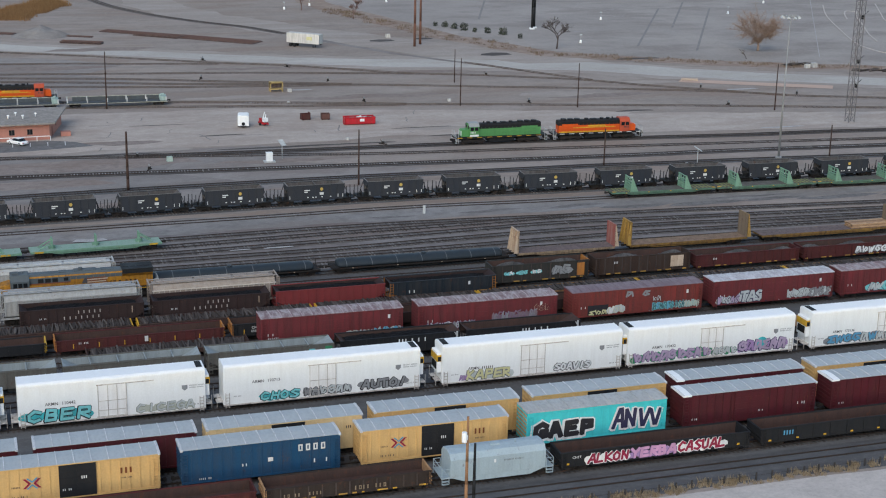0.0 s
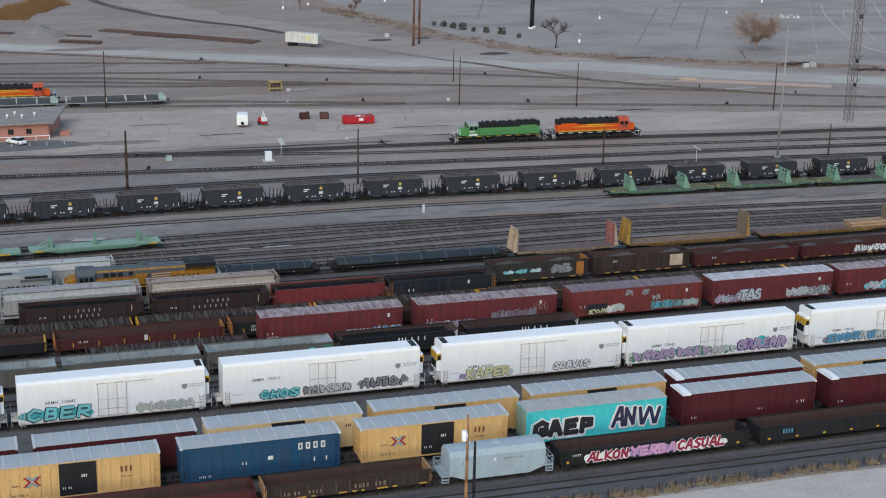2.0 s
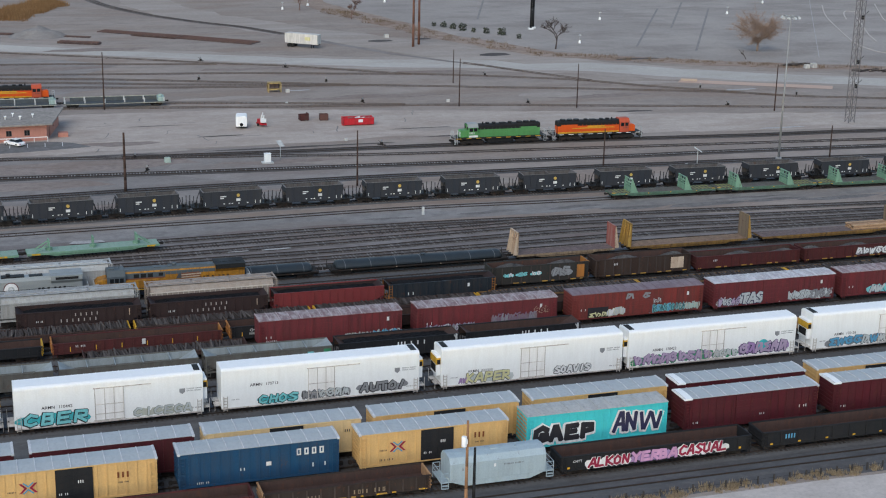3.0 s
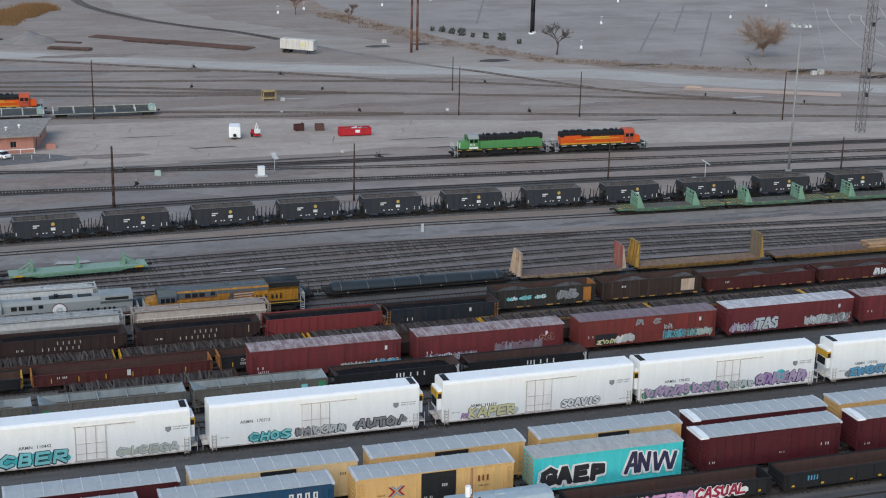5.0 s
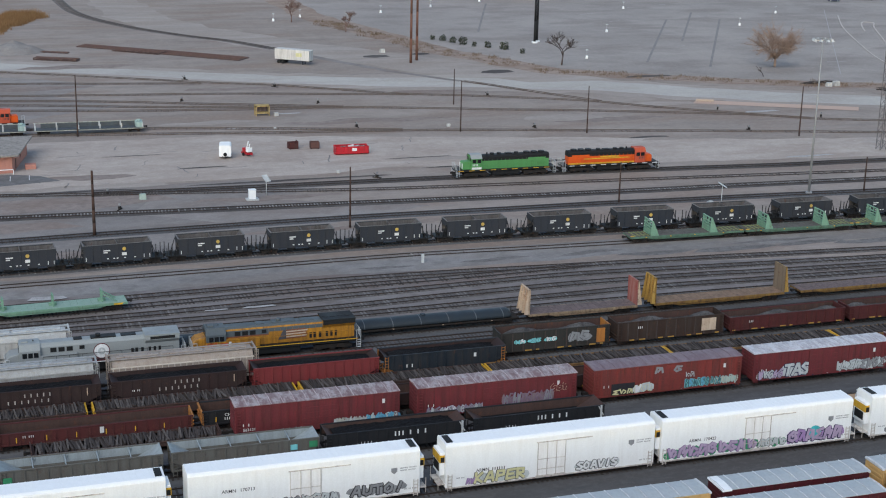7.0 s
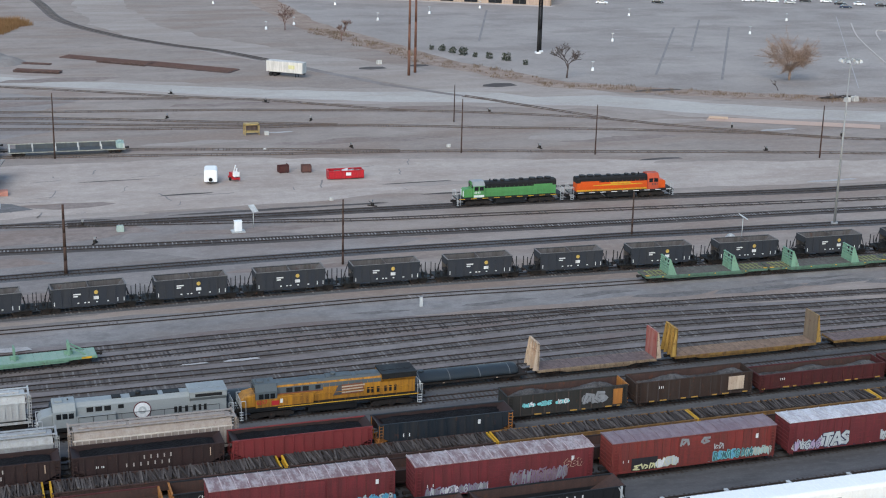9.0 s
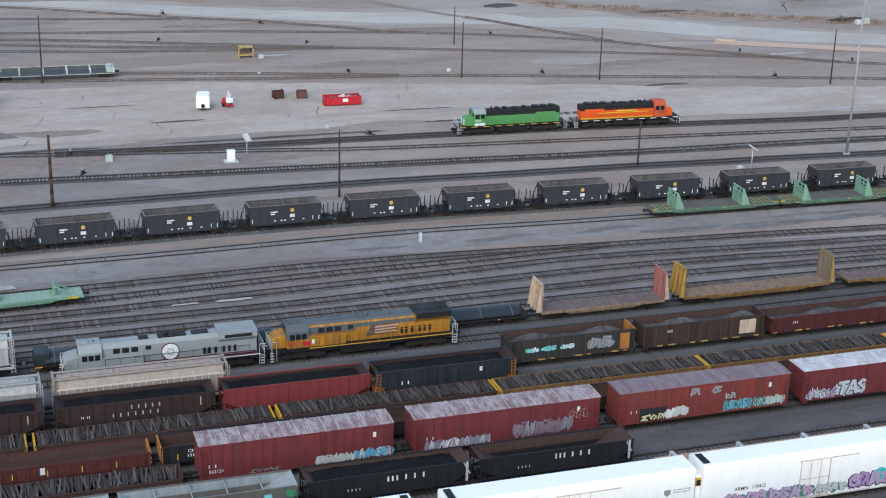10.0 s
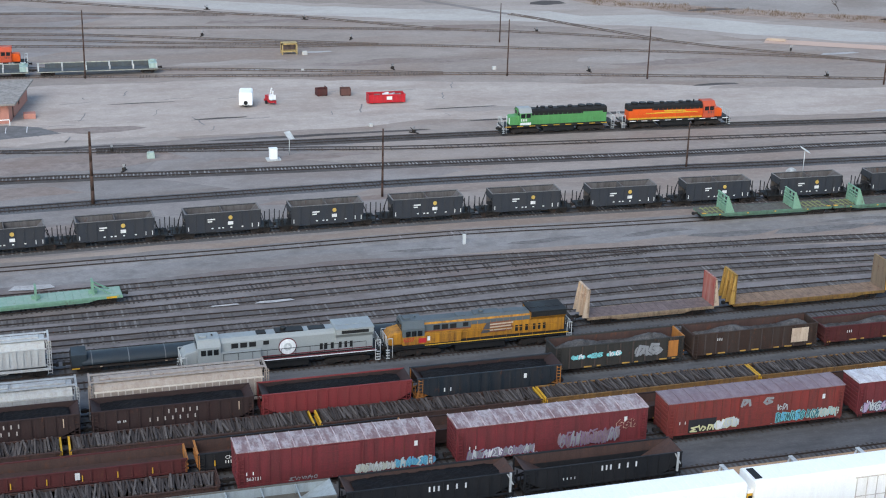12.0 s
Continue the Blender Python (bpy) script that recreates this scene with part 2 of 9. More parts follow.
STEELRAIL = paint("rail_paint", (0.48, 0.50, 0.50), 0.3, 0.5)
EMBLEM = paint("emblem_yellow", (0.52, 0.36, 0.09), 0.2, 0.5)
COAL = soil("coal", (0.009, 0.009, 0.010), (0.014, 0.014, 0.015), None, (1, 1, 1), 0.5, 5.0)
GRAVEL = soil("crushed_stone", (0.050, 0.048, 0.047), (0.115, 0.110, 0.106), None, (1, 1, 1), 0.9, 4.0)
TIELOAD = islands("old_ties", [(0.024, 0.018, 0.016), (0.044, 0.033, 0.028), (0.060, 0.046, 0.040), (0.125, 0.106, 0.094)], 0.95)


# ---------------- mesh building ----------------
class Mesh:
    """Gathers boxes, prisms and tubes into one mesh."""

    def __init__(self):
        self.v, self.f, self.s = [], [], []

    def add(self, vs, fs, smooth=False):
        o = len(self.v)
        self.v.extend(vs)
        self.f.extend([tuple(i + o for i in q) for q in fs])
        self.s.extend([smooth] * len(fs))
        return self

    def box(self, x0, x1, y0, y1, z0, z1):
        return self.add([(x0, y0, z0), (x1, y0, z0), (x1, y1, z0), (x0, y1, z0), (x0, y0, z1), (x1, y0, z1), (x1, y1, z1), (x0, y1, z1)],
                        [(3, 2, 1, 0), (4, 5, 6, 7), (0, 1, 5, 4), (1, 2, 6, 5), (2, 3, 7, 6), (3, 0, 4, 7)])

    def hexa(self, a, b):
        """Two matching four-sided rings, joined."""
        return self.add(list(a) + list(b), [(3, 2, 1, 0), (4, 5, 6, 7), (0, 1, 5, 4), (1, 2, 6, 5), (2, 3, 7, 6), (3, 0, 4, 7)])

    def beam(self, a, b, w=0.05, h=None):
        a, b = Vector(a), Vector(b)
        d = (b - a).normalized()
        up = Vector((0, 0, 1)) if abs(d.z) < 0.9 else Vector((0, 1, 0))
        s = d.cross(up).normalized() * (w / 2)
        u = s.cross(d).normalized() * ((h or w) / 2)
        return self.hexa([tuple(a - s - u), tuple(a + s - u), tuple(a + s + u), tuple(a - s + u)], [tuple(b - s - u), tuple(b + s - u), tuple(b + s + u), tuple(b - s + u)])

    def prism_x(self, prof, x0, x1, smooth=False):
        """A profile of (y, z) drawn along x."""
        n = len(prof)
        vs = [(x0, y, z) for y, z in prof] + [(x1, y, z) for y, z in prof]
        fs = [tuple(range(n - 1, -1, -1)), tuple(range(n, 2 * n))]
        self.add(vs, fs)
        o = len(self.v) - 2 * n
        for i in range(n):
            j = (i + 1) % n
            self.f.append((o + i, o + j, o + n + j, o + n + i))
            self.s.append(smooth)
        return self

    def prism_y(self, prof, y0, y1):
        """An outline of (x, z) drawn along y."""
        n = len(prof)
        vs = [(x, y0, z) for x, z in prof] + [(x, y1, z) for x, z in prof]
        fs = [tuple(range(n)), tuple(range(2 * n - 1, n - 1, -1))]
        fs += [((i + 1) % n, i, n + i, n + (i + 1) % n) for i in range(n)]
        return self.add(vs, fs)

    def tube(self, a, b, r, n=10, r2=None, smooth=True):
        a, b = Vector(a), Vector(b)
        d = (b - a).normalized()
        up = Vector((0, 0, 1)) if abs(d.z) < 0.9 else Vector((1, 0, 0))
        s = d.cross(up).normalized()
        u = s.cross(d)
        r2 = r if r2 is None else r2
        ring = [(math.cos(2 * math.pi * k / n), math.sin(2 * math.pi * k / n)) for k in range(n)]
        vs = [tuple(a + (s * c + u * q) * r) for c, q in ring] + [tuple(b + (s * c + u * q) * r2) for c, q in ring]
        o = len(self.v)
        self.add(vs, [tuple(range(n - 1, -1, -1)), tuple(range(n, 2 * n))])
        for k in range(n):
            self.f.append((o + k, o + (k + 1) % n, o + n + (k + 1) % n, o + n + k))
            self.s.append(smooth)
        return self

    def data(self, name, mat):
        me = bpy.data.meshes.new(name)
        me.from_pydata(self.v, [], self.f)
        me.polygons.foreach_set("use_smooth", self.s)
        me.materials.append(mat)
        me.update()
        return me


def part(name, ms, material, parent=None, label=""):
    ob = new(name, ms if isinstance(ms, bpy.types.Mesh) else ms.data(name, material))
    if parent is not None:
        ob.parent = parent
    if label:
        ob["label"] = label
    return ob


def soft(ob, width=0.03, segments=2):
    """Rounded edges."""
    b = ob.modifiers.new("bevel", 'BEVEL')
    b.width, b.segments, b.limit_method, b.angle_limit = width, segments, 'ANGLE', radians(40)
    return ob


def thing(name, x, y, z, label, category, group="", rz=0.0):
    e = new(name)
    e.empty_display_size = 0.5
    e.matrix_basis = pose(x, y, z, 0, 0, rz)
    return tagged(e, label, category, group)


RT = 0.24  # top of rail


# ---------------- running gear ----------------
SHARED = {}


def shared(key, make):
    if key not in SHARED:
        SHARED[key] = make()
    return SHARED[key]


def wheel_data():
    m = Mesh()
    m.tube((0, -0.07, 0), (0, 0.07, 0), 0.44, 16)
    m.tube((0, -0.09, 0), (0, -0.07, 0), 0.47, 16)
    return m.data("wheel", RAILM)


def frame_data():
    m = Mesh()
    for s in (-1, 1):
        y0, y1 = s * 1.0 - 0.08, s * 1.0 + 0.08
        m.prism_y([(-1.2, 0.36), (-1.2, 0.60), (-0.5, 0.80), (0.5, 0.80), (1.2, 0.60), (1.2, 0.36), (0.95, 0.36), (0.45, 0.20), (-0.45, 0.20), (-0.95, 0.36)], y0, y1)
        for k in (-0.2, 0, 0.2):
            m.tube((k, s * 1.0 - 0.1, 0.28), (k, s * 1.0 - 0.1, 0.62), 0.07, 6)
    m.box(-0.2, 0.2, -1.0, 1.0, 0.45, 0.78)
    for a in (-0.88, 0.88):
        m.tube((a, -1.05, 0.44), (a, 1.05, 0.44), 0.08, 6)
    return m.data("side_frame", GEAR)


def truck(parent, x, name="truck"):
    t = part(name, shared("frame", frame_data), None, parent)
    t.location = (x, 0, 0)
    for a in (-0.88, 0.88):
        for s in (-0.75, 0.75):
            w = part("wheel", shared("wheel", wheel_data), None, t)
            w.location = (a, s, 0.44)


def coupler_data():
    m = Mesh()
    m.box(-0.25, 0.62, -0.11, 0.11, 0.72, 0.98)
    m.box(0.5, 0.8, -0.2, 0.2, 0.68, 1.02)
    return m.data("coupler", GEAR)


def gear(parent, L, tx=None, couplers=True):
    """Two trucks and two couplers under a car of body length L."""
    tx = L / 2 - 2.0 if tx is None else tx
    truck(parent, -tx)
    truck(parent, tx)
    if couplers:
        for s in (-1, 1):
            c = part("coupler", shared("coupler", coupler_data), None, parent)
            c.matrix_basis = pose(s * L / 2, 0, 0, 0, 0, 0 if s > 0 else 180)


def ladder(m, x, y, z0, z1, w=0.42, step=0.36, r=0.03):
    m.box(x - w / 2 - r, x - w / 2 + r, y - r, y + r, z0, z1)
    m.box(x + w / 2 - r, x + w / 2 + r, y - r, y + r, z0, z1)
    z = z0 + 0.15
    while z < z1:
        m.box(x - w / 2, x + w / 2, y - r, y + r, z - 0.018, z + 0.018)
        z += step


SOLID = ("emblem", "reflector", "paint_patch", "end_panel")


def letters(parent, x, z, h, pattern, y, mat, name="lettering", gap=0.34, slant=0.0, label=""):
    """A word as a row of plain bars: one bar a letter, a space for a gap."""
    m = Mesh()
    w = 0.1 if name == "reflector" and h > 0.4 else h * 0.62
    t = max(0.035, h * 0.2)
    ya, yb = y - 0.012, y + 0.004
    for ch in pattern:
        if ch == "o":
            m.box(x, x + t, ya, yb, z, z + h)
            m.box(x + w - t, x + w, ya, yb, z, z + h)
            m.box(x + t, x + w - t, ya, yb, z, z + t)
            m.box(x + t, x + w - t, ya, yb, z + h - t, z + h)
        elif ch != " ":
            m.box(x, x + w * (1 if name in SOLID else 0.5), ya, yb, z, z + h)
        x += w * (1 + gap)
        z += slant
    ob = part(name, m, mat, parent, label)
    return ob if name in SOLID else tagged(ob, kind="stuff")


# loose spray squiggles that spell nothing, in a unit box
GLYPHS = [
    [[(0, 0), (0.15, 1), (0.85, 0.85), (1, 0)], [(0.35, 0.15), (0.65, 0.65)]],
    [[(0, 0.05), (0.28, 1), (0.5, 0.25), (0.72, 0.85), (1, 0.1)]],
    [[(0, 1), (0.3, 0.1), (0.55, 0.8), (1, 0.55)], [(0.7, 0.1), (0.95, 0.3)]],
    [[(1, 0.85), (0.5, 1), (0, 0.65), (0.1, 0.15), (0.6, 0), (1, 0.3), (0.8, 0.6), (0.45, 0.5)]],
    [[(1, 1), (0.1, 0.85), (0.65, 0.5), (0, 0.12), (1, 0)]],
    [[(1, 0.95), (0.25, 1), (0, 0.4), (0.5, 0.05), (1, 0.3), (0.55, 0.62)]],
    [[(0, 0), (0.1, 0.75), (0.5, 1), (0.4, 0.4), (0.95, 0.6), (0.8, 0)]],
    [[(0, 0.9), (0.2, 0), (0.5, 0.75), (0.62, 0.08), (1, 0.95)]],
]


# spray letters as strokes in a unit box
SPRAY = {
    "A": [[(0, 0), (0.42, 1), (0.6, 1), (1, 0)], [(0.22, 0.36), (0.78, 0.36)]],
    "B": [[(0.1, 0), (0.1, 1), (0.75, 0.95), (0.8, 0.6), (0.3, 0.52), (0.9, 0.42), (0.9, 0.08), (0.1, 0)]],
    "C": [[(1, 0.85), (0.5, 1), (0.05, 0.6), (0.1, 0.2), (0.5, 0), (1, 0.15)]],
    "E": [[(0.95, 1), (0.1, 0.95), (0.05, 0), (1, 0.05)], [(0.1, 0.5), (0.8, 0.52)]],
    "G": [[(1, 0.8), (0.6, 1), (0.1, 0.75), (0.05, 0.3), (0.4, 0), (0.95, 0.1), (0.95, 0.45), (0.55, 0.45)]],
    "H": [[(0.05, 0), (0.1, 1)], [(0.9, 0), (0.95, 1)], [(0.1, 0.5), (0.9, 0.5)]],
    "I": [[(0.5, 0), (0.5, 1)]],
    "K": [[(0.1, 0), (0.1, 1)], [(0.95, 1), (0.2, 0.45), (1, 0)]],
    "L": [[(0.1, 1), (0.05, 0), (0.95, 0.05)]],
    "N": [[(0.05, 0), (0.1, 1), (0.85, 0.05), (0.95, 1)]],
    "O": [[(0.5, 1), (0.05, 0.6), (0.1, 0.15), (0.5, 0), (0.92, 0.2), (0.95, 0.7), (0.5, 1)]],
    "P": [[(0.1, 0), (0.1, 1), (0.85, 0.95), (0.9, 0.55), (0.15, 0.45)]],
    "R": [[(0.1, 0), (0.1, 1), (0.85, 0.95), (0.85, 0.55), (0.2, 0.48), (0.95, 0)]],
    "S": [[(0.95, 0.9), (0.4, 1), (0.05, 0.75), (0.5, 0.52), (0.95, 0.3), (0.6, 0), (0.02, 0.1)]],
    "T": [[(0, 0.95), (1, 1)], [(0.5, 0.95), (0.5, 0)]],
    "U": [[(0.05, 1), (0.1, 0.2), (0.45, 0), (0.9, 0.2), (0.95, 1)]],
    "V": [[(0, 1), (0.45, 0), (0.6, 0), (1, 1)]],
    "Y": [[(0, 1), (0.5, 0.5), (1, 1)], [(0.5, 0.5), (0.45, 0)]],
    "!": [[(0.6, 1), (0.45, 0.35)], [(0.4, 0.08), (0.42, 0.02)]],
}


def graffiti(parent, x0, x1, z0, z1, y, fills, edge, seed, n=None, name="graffiti", label="", lean=0.12, back=None, ew=1.26, word="", fat=1.0, drop=0.0):
    """Spray painting as looping, bulging strokes: a wide edge below, the fill above it. word: letters to spray; drop: how far they sink along the word."""
    rnd = random.Random(seed)
    W, Hh = x1 - x0, z1 - z0
    n = len(word) or n or max(3, int(W / (Hh * 0.75)))
    under, over = Mesh(), [Mesh() for _ in fills]
    cw = W / n

    def stroke(m, pts, w, yy):
        for (a, b), (c, d) in zip(pts[:-1], pts[1:]):
            l = math.hypot(c - a, d - b) or 1
            nx, nz = -(d - b) / l * w / 2, (c - a) / l * w / 2
            ex, ez = (c - a) / l * w * 0.35, (d - b) / l * w * 0.35
            m.prism_y([(a - ex + nx, b - ez + nz), (a - ex - nx, b - ez - nz), (c + ex - nx, d + ez - nz), (c + ex + nx, d + ez + nz)][::-1], yy - 0.004, yy)

    def disc(m, a, b, w, yy):
        m.prism_y([(a + w / 2 * math.cos(q), b + w / 2 * math.sin(q)) for q in [2 * math.pi * k / 8 for k in range(8)]], yy - 0.004, yy)

    if back is None:
        back = fills[0]
    if back:
        bm = Mesh()
        for k in range(n * 2):
            cx = x0 + W * (k + rnd.random()) / (n * 2)
            cz = z0 + Hh * rnd.uniform(0.3, 0.55)
            rx, rz = cw * rnd.uniform(0.4, 0.7), Hh * rnd.uniform(0.25, 0.42)
            bm.prism_y([(cx + rx * math.cos(a) * rnd.uniform(0.8, 1.1), max(z0 - 0.1, cz + rz * math.sin(a) * rnd.uniform(0.8, 1.1))) for a in [2 * math.pi * q / 9 for q in range(9)]], y - 0.005 - 0.0006 * (k % 4), y - 0.001)
        tagged(part(name, bm, back, parent, label), kind="stuff")
    sw = min(Hh * 0.2, cw * 0.29) * fat
    pad = sw * ew / 2
    for k in range(n):
        hz = (Hh - 2 * pad) * rnd.uniform(0.82, 1.0)
        gw = cw * rnd.uniform(0.66, 0.82)
        ox, oz, tip = x0 + cw * k + cw * 0.1, z0 + pad + (Hh - 2 * pad - hz) * rnd.random(), lean + rnd.uniform(-0.1, 0.1)
        f = rnd.randrange(len(fills))
        layer = 0.0003 * (k % 2)
        if word:
            hz, oz = (Hh - 2 * pad) * (1 - drop * 0.5 * k / n), z0 + pad
        for line in (SPRAY[word[k]] if word else GLYPHS[rnd.randrange(len(GLYPHS))]):
            pts = []
            for u, v in line:
                wild = 0.35 if word else 1.0
                u, v = u + wild * rnd.uniform(-0.07, 0.07), v + wild * rnd.uniform(-0.05, 0.05)
                pts.append((ox + gw * u + tip * hz * v, oz + hz * min(1, max(0, v))))
            shade = [(a - 0.12 * sw, b - 0.1 * sw) for a, b in pts]
            for (a, b), (c, d) in zip(shade[:-1], shade[1:]):
                stroke(under, [(a, b), (c, d)], sw * ew, y - 0.007 - layer)
                stroke(over[f], [(a + 0.12 * sw, b + 0.1 * sw), (c + 0.12 * sw, d + 0.1 * sw)], sw, y - 0.026 - layer)
                layer += 0.0006
            for a, b in shade:
                disc(under, a, b, sw * ew, y - 0.007 - layer)
                disc(over[f], a + 0.12 * sw, b + 0.1 * sw, sw, y - 0.026 - layer)
                layer += 0.0006
    tagged(part(name, under, edge, parent, label), kind="stuff")
    for m, f in zip(over, fills):
        if m.v:
            tagged(part(name, m, f, parent), kind="stuff")


def digits(parent, x, z, h, text, y, mat, name="car_number", label=""):
    """A number in the plain built-in font, as a flat mesh on the side that faces -y."""
    cu = bpy.data.curves.new(name, "FONT")
    cu.body, cu.size, cu.resolution_u, cu.offset = text, h * 1.38, 2, h * 0.012
    ob = bpy.data.objects.new(name, cu)
    me = bpy.data.meshes.new_from_object(ob)
    bpy.data.objects.remove(ob)
    bpy.data.curves.remove(cu)
    me.transform(Matrix.Translation((x, y - 0.012, z)) @ Matrix.Rotation(math.pi / 2, 4, "X"))
    me.materials.clear()
    me.materials.append(mat)
    return part(name, me, None, parent, label)


def flat_col(name, rgb, rough=0.6):
    return paint(name, rgb, 0.25, rough)


TEALF = flat_col("spray_teal", (0.05, 0.42, 0.45))
AQUAF = flat_col("spray_aqua", (0.20, 0.58, 0.60))
LILACF = flat_col("spray_lilac", (0.34, 0.22, 0.42))
PURPLEF = flat_col("spray_purple", (0.20, 0.12, 0.26))
GREENF = flat_col("spray_green", (0.04, 0.26, 0.12))
GREYF = flat_col("spray_grey", (0.25, 0.26, 0.27))
DGREYF = flat_col("spray_dark_grey", (0.10, 0.105, 0.11))
PINKF = flat_col("spray_pink", (0.55, 0.30, 0.48))
CRIMF = flat_col("spray_crimson", (0.28, 0.015, 0.05))
WHITEF = flat_col("spray_white", (0.72, 0.74, 0.74))
YELF = flat_col("spray_pale_yellow", (0.60, 0.58, 0.32))
NAVYF = flat_col("spray_navy", (0.025, 0.025, 0.07))
BLACKF = flat_col("spray_black", (0.02, 0.02, 0.025))
BLUEF = flat_col("spray_blue", (0.10, 0.32, 0.50))
SLATEF = flat_col("spray_slate", (0.05, 0.13, 0.145))
OLIVEF = flat_col("spray_olive", (0.24, 0.27, 0.22))
MISTF = flat_col("spray_pale_grey", (0.48, 0.52, 0.52))
PALEOLIVE = flat_col("spray_pale_olive", (0.46, 0.48, 0.41))
MAUVEF = flat_col("spray_mauve", (0.42, 0.33, 0.46))


# ---------------- rolling stock ----------------
HW = 1.5  # half the width of a car


def boxcar(x0, x1, yc, side, roofm, label, door=None, eave=4.35, ribs=0.95, group="", roof_rib=1.6, doorspan=None, endm=None, steep=0.16):
    """A boxcar with posted sides, sliding doors, ribbed roof and ends."""
    L, c = x1 - x0, (x0 + x1) / 2
    t = thing("boxcar", c, yc, RT, label, "boxcar", group)
    h = L / 2
    z0 = 0.85
    m = Mesh()
    m.box(-h, h, -HW + 0.04, HW - 0.04, z0, eave)
    soft(part("body", m, side, t), 0.02)
    for s in (-1, 1):
        m = Mesh()
        n = max(6, int(L / ribs))
        for k in range(n + 1):
            x = -h + 0.05 + (L - 0.1) * k / n
            if doorspan and doorspan[0] < x < doorspan[1]:
                continue
            m.box(x - 0.06, x + 0.06, min(s * (HW - 0.05), s * (HW + 0.03)), max(s * (HW - 0.05), s * (HW + 0.03)), z0 + 0.05, eave - 0.06)
        m.box(-h, h, min(s * (HW - 0.06), s * (HW + 0.05)), max(s * (HW - 0.06), s * (HW + 0.05)), z0 - 0.12, z0 + 0.08)
        m.box(-h, h, min(s * (HW - 0.06), s * (HW + 0.05)), max(s * (HW - 0.06), s * (HW + 0.05)), eave - 0.1, eave + 0.02)
        part("side_ribbing", m, side, t)
        if doorspan:
            m = Mesh()
            a, b = doorspan
            ya, yb = (-HW - 0.09, -HW + 0.02) if s < 0 else (HW - 0.02, HW + 0.09)
            m.box(a, b, ya, yb, z0 + 0.05, eave - 0.15)
            panel = part("door", m, door or side, t, "" if door is None else "dark sliding door")
            for q in range(1, 5):
                zz = z0 + 0.05 + (eave - z0 - 0.2) * q / 5
                yq = -HW - 0.11 if s < 0 else HW + 0.11
                part("door_rib", Mesh().box(a + 0.05, b - 0.05, min(yq, ya), max(yq, ya), zz - 0.03, zz + 0.03), door or side, panel)
            part("lock_rod", Mesh().box((a + b) / 2 - 0.03, (a + b) / 2 + 0.03, min(ya, ya - 0.04 * (s < 0)), yb + 0.04 * (s > 0), z0 + 0.1, eave - 0.2), door or side, panel)
    for s in (-1, 1):
        m = Mesh()
        xe = s * h
        for k in range(7):
            zz = z0 + 0.35 + (eave - z0 - 0.5) * k / 6.5
            m.box(min(xe, xe + s * 0.06), max(xe, xe + s * 0.06), -HW + 0.15, HW - 0.15, zz - 0.1, zz + 0.1)
        part("end_corrugation", m, endm or side, t)
        for ya in (-HW - 0.07, HW + 0.07):
            m = Mesh()
            ladder(m, s * (h - 0.4), ya, z0 - 0.35, eave - 0.4)
            part("ladder", m, side, t)
    m = Mesh()
    ov = 0.06
    m.prism_x([(-HW - ov, eave), (HW + ov, eave), (HW + ov, eave + 0.06), (0, eave + steep), (-HW - ov, eave + 0.06)], -h - 0.08, h + 0.08)
    roof = part("roof", m, roofm, t, "galvanised ribbed roof" if roofm is ROOFGALV else "")
    m = Mesh()
    n = int(L / roof_rib)
    for k in range(n + 1):
        x = -h + L * k / n
        for s in (-1, 1):
            ye = s * (HW + ov)
            m.hexa([(x - 0.04, 0, eave + steep), (x + 0.04, 0, eave + steep), (x + 0.04, 0, eave + steep + 0.06), (x - 0.04, 0, eave + steep + 0.06)],
                   [(x - 0.04, ye, eave + 0.06), (x + 0.04, ye, eave + 0.06), (x + 0.04, ye, eave + 0.12), (x - 0.04, ye, eave + 0.12)])
    rr = part("roof_ribbing", m, {ROOFGALV: ROOFSEAM, ROOFRED: REDSEAM}.get(roofm, roofm), roof)
    tagged(rr, kind="stuff")
    if roofm is ROOFGALV:
        for e in (-1, 1):
            pale = side is MAROON and e < 0 and x0 > 60
            xa, xb = sorted((e * (h + 0.1), e * (h - (0.9 if pale else 0.16))))
            part("roof_end", Mesh().prism_x([(-HW - 0.07, eave - 0.1), (HW + 0.07, eave - 0.1), (HW + 0.07, eave + 0.09), (0, eave + steep + 0.03), (-HW - 0.07, eave + 0.09)], xa, xb), WHITEM if pale else ROOFSEAM, roof, "pale roof end panel")
    m = Mesh()
    m.box(-h + 0.3, h - 0.3, -0.25, 0.25, 0.62, 0.85)
    m.box(-1.4, 0.2, -0.9, -0.3, 0.35, 0.75)
    m.tube((0.8, 0.5, 0.6), (2.0, 0.5, 0.6), 0.18, 8)
    part("underframe", m, GEAR, t)
    gear(t, L)
    return t


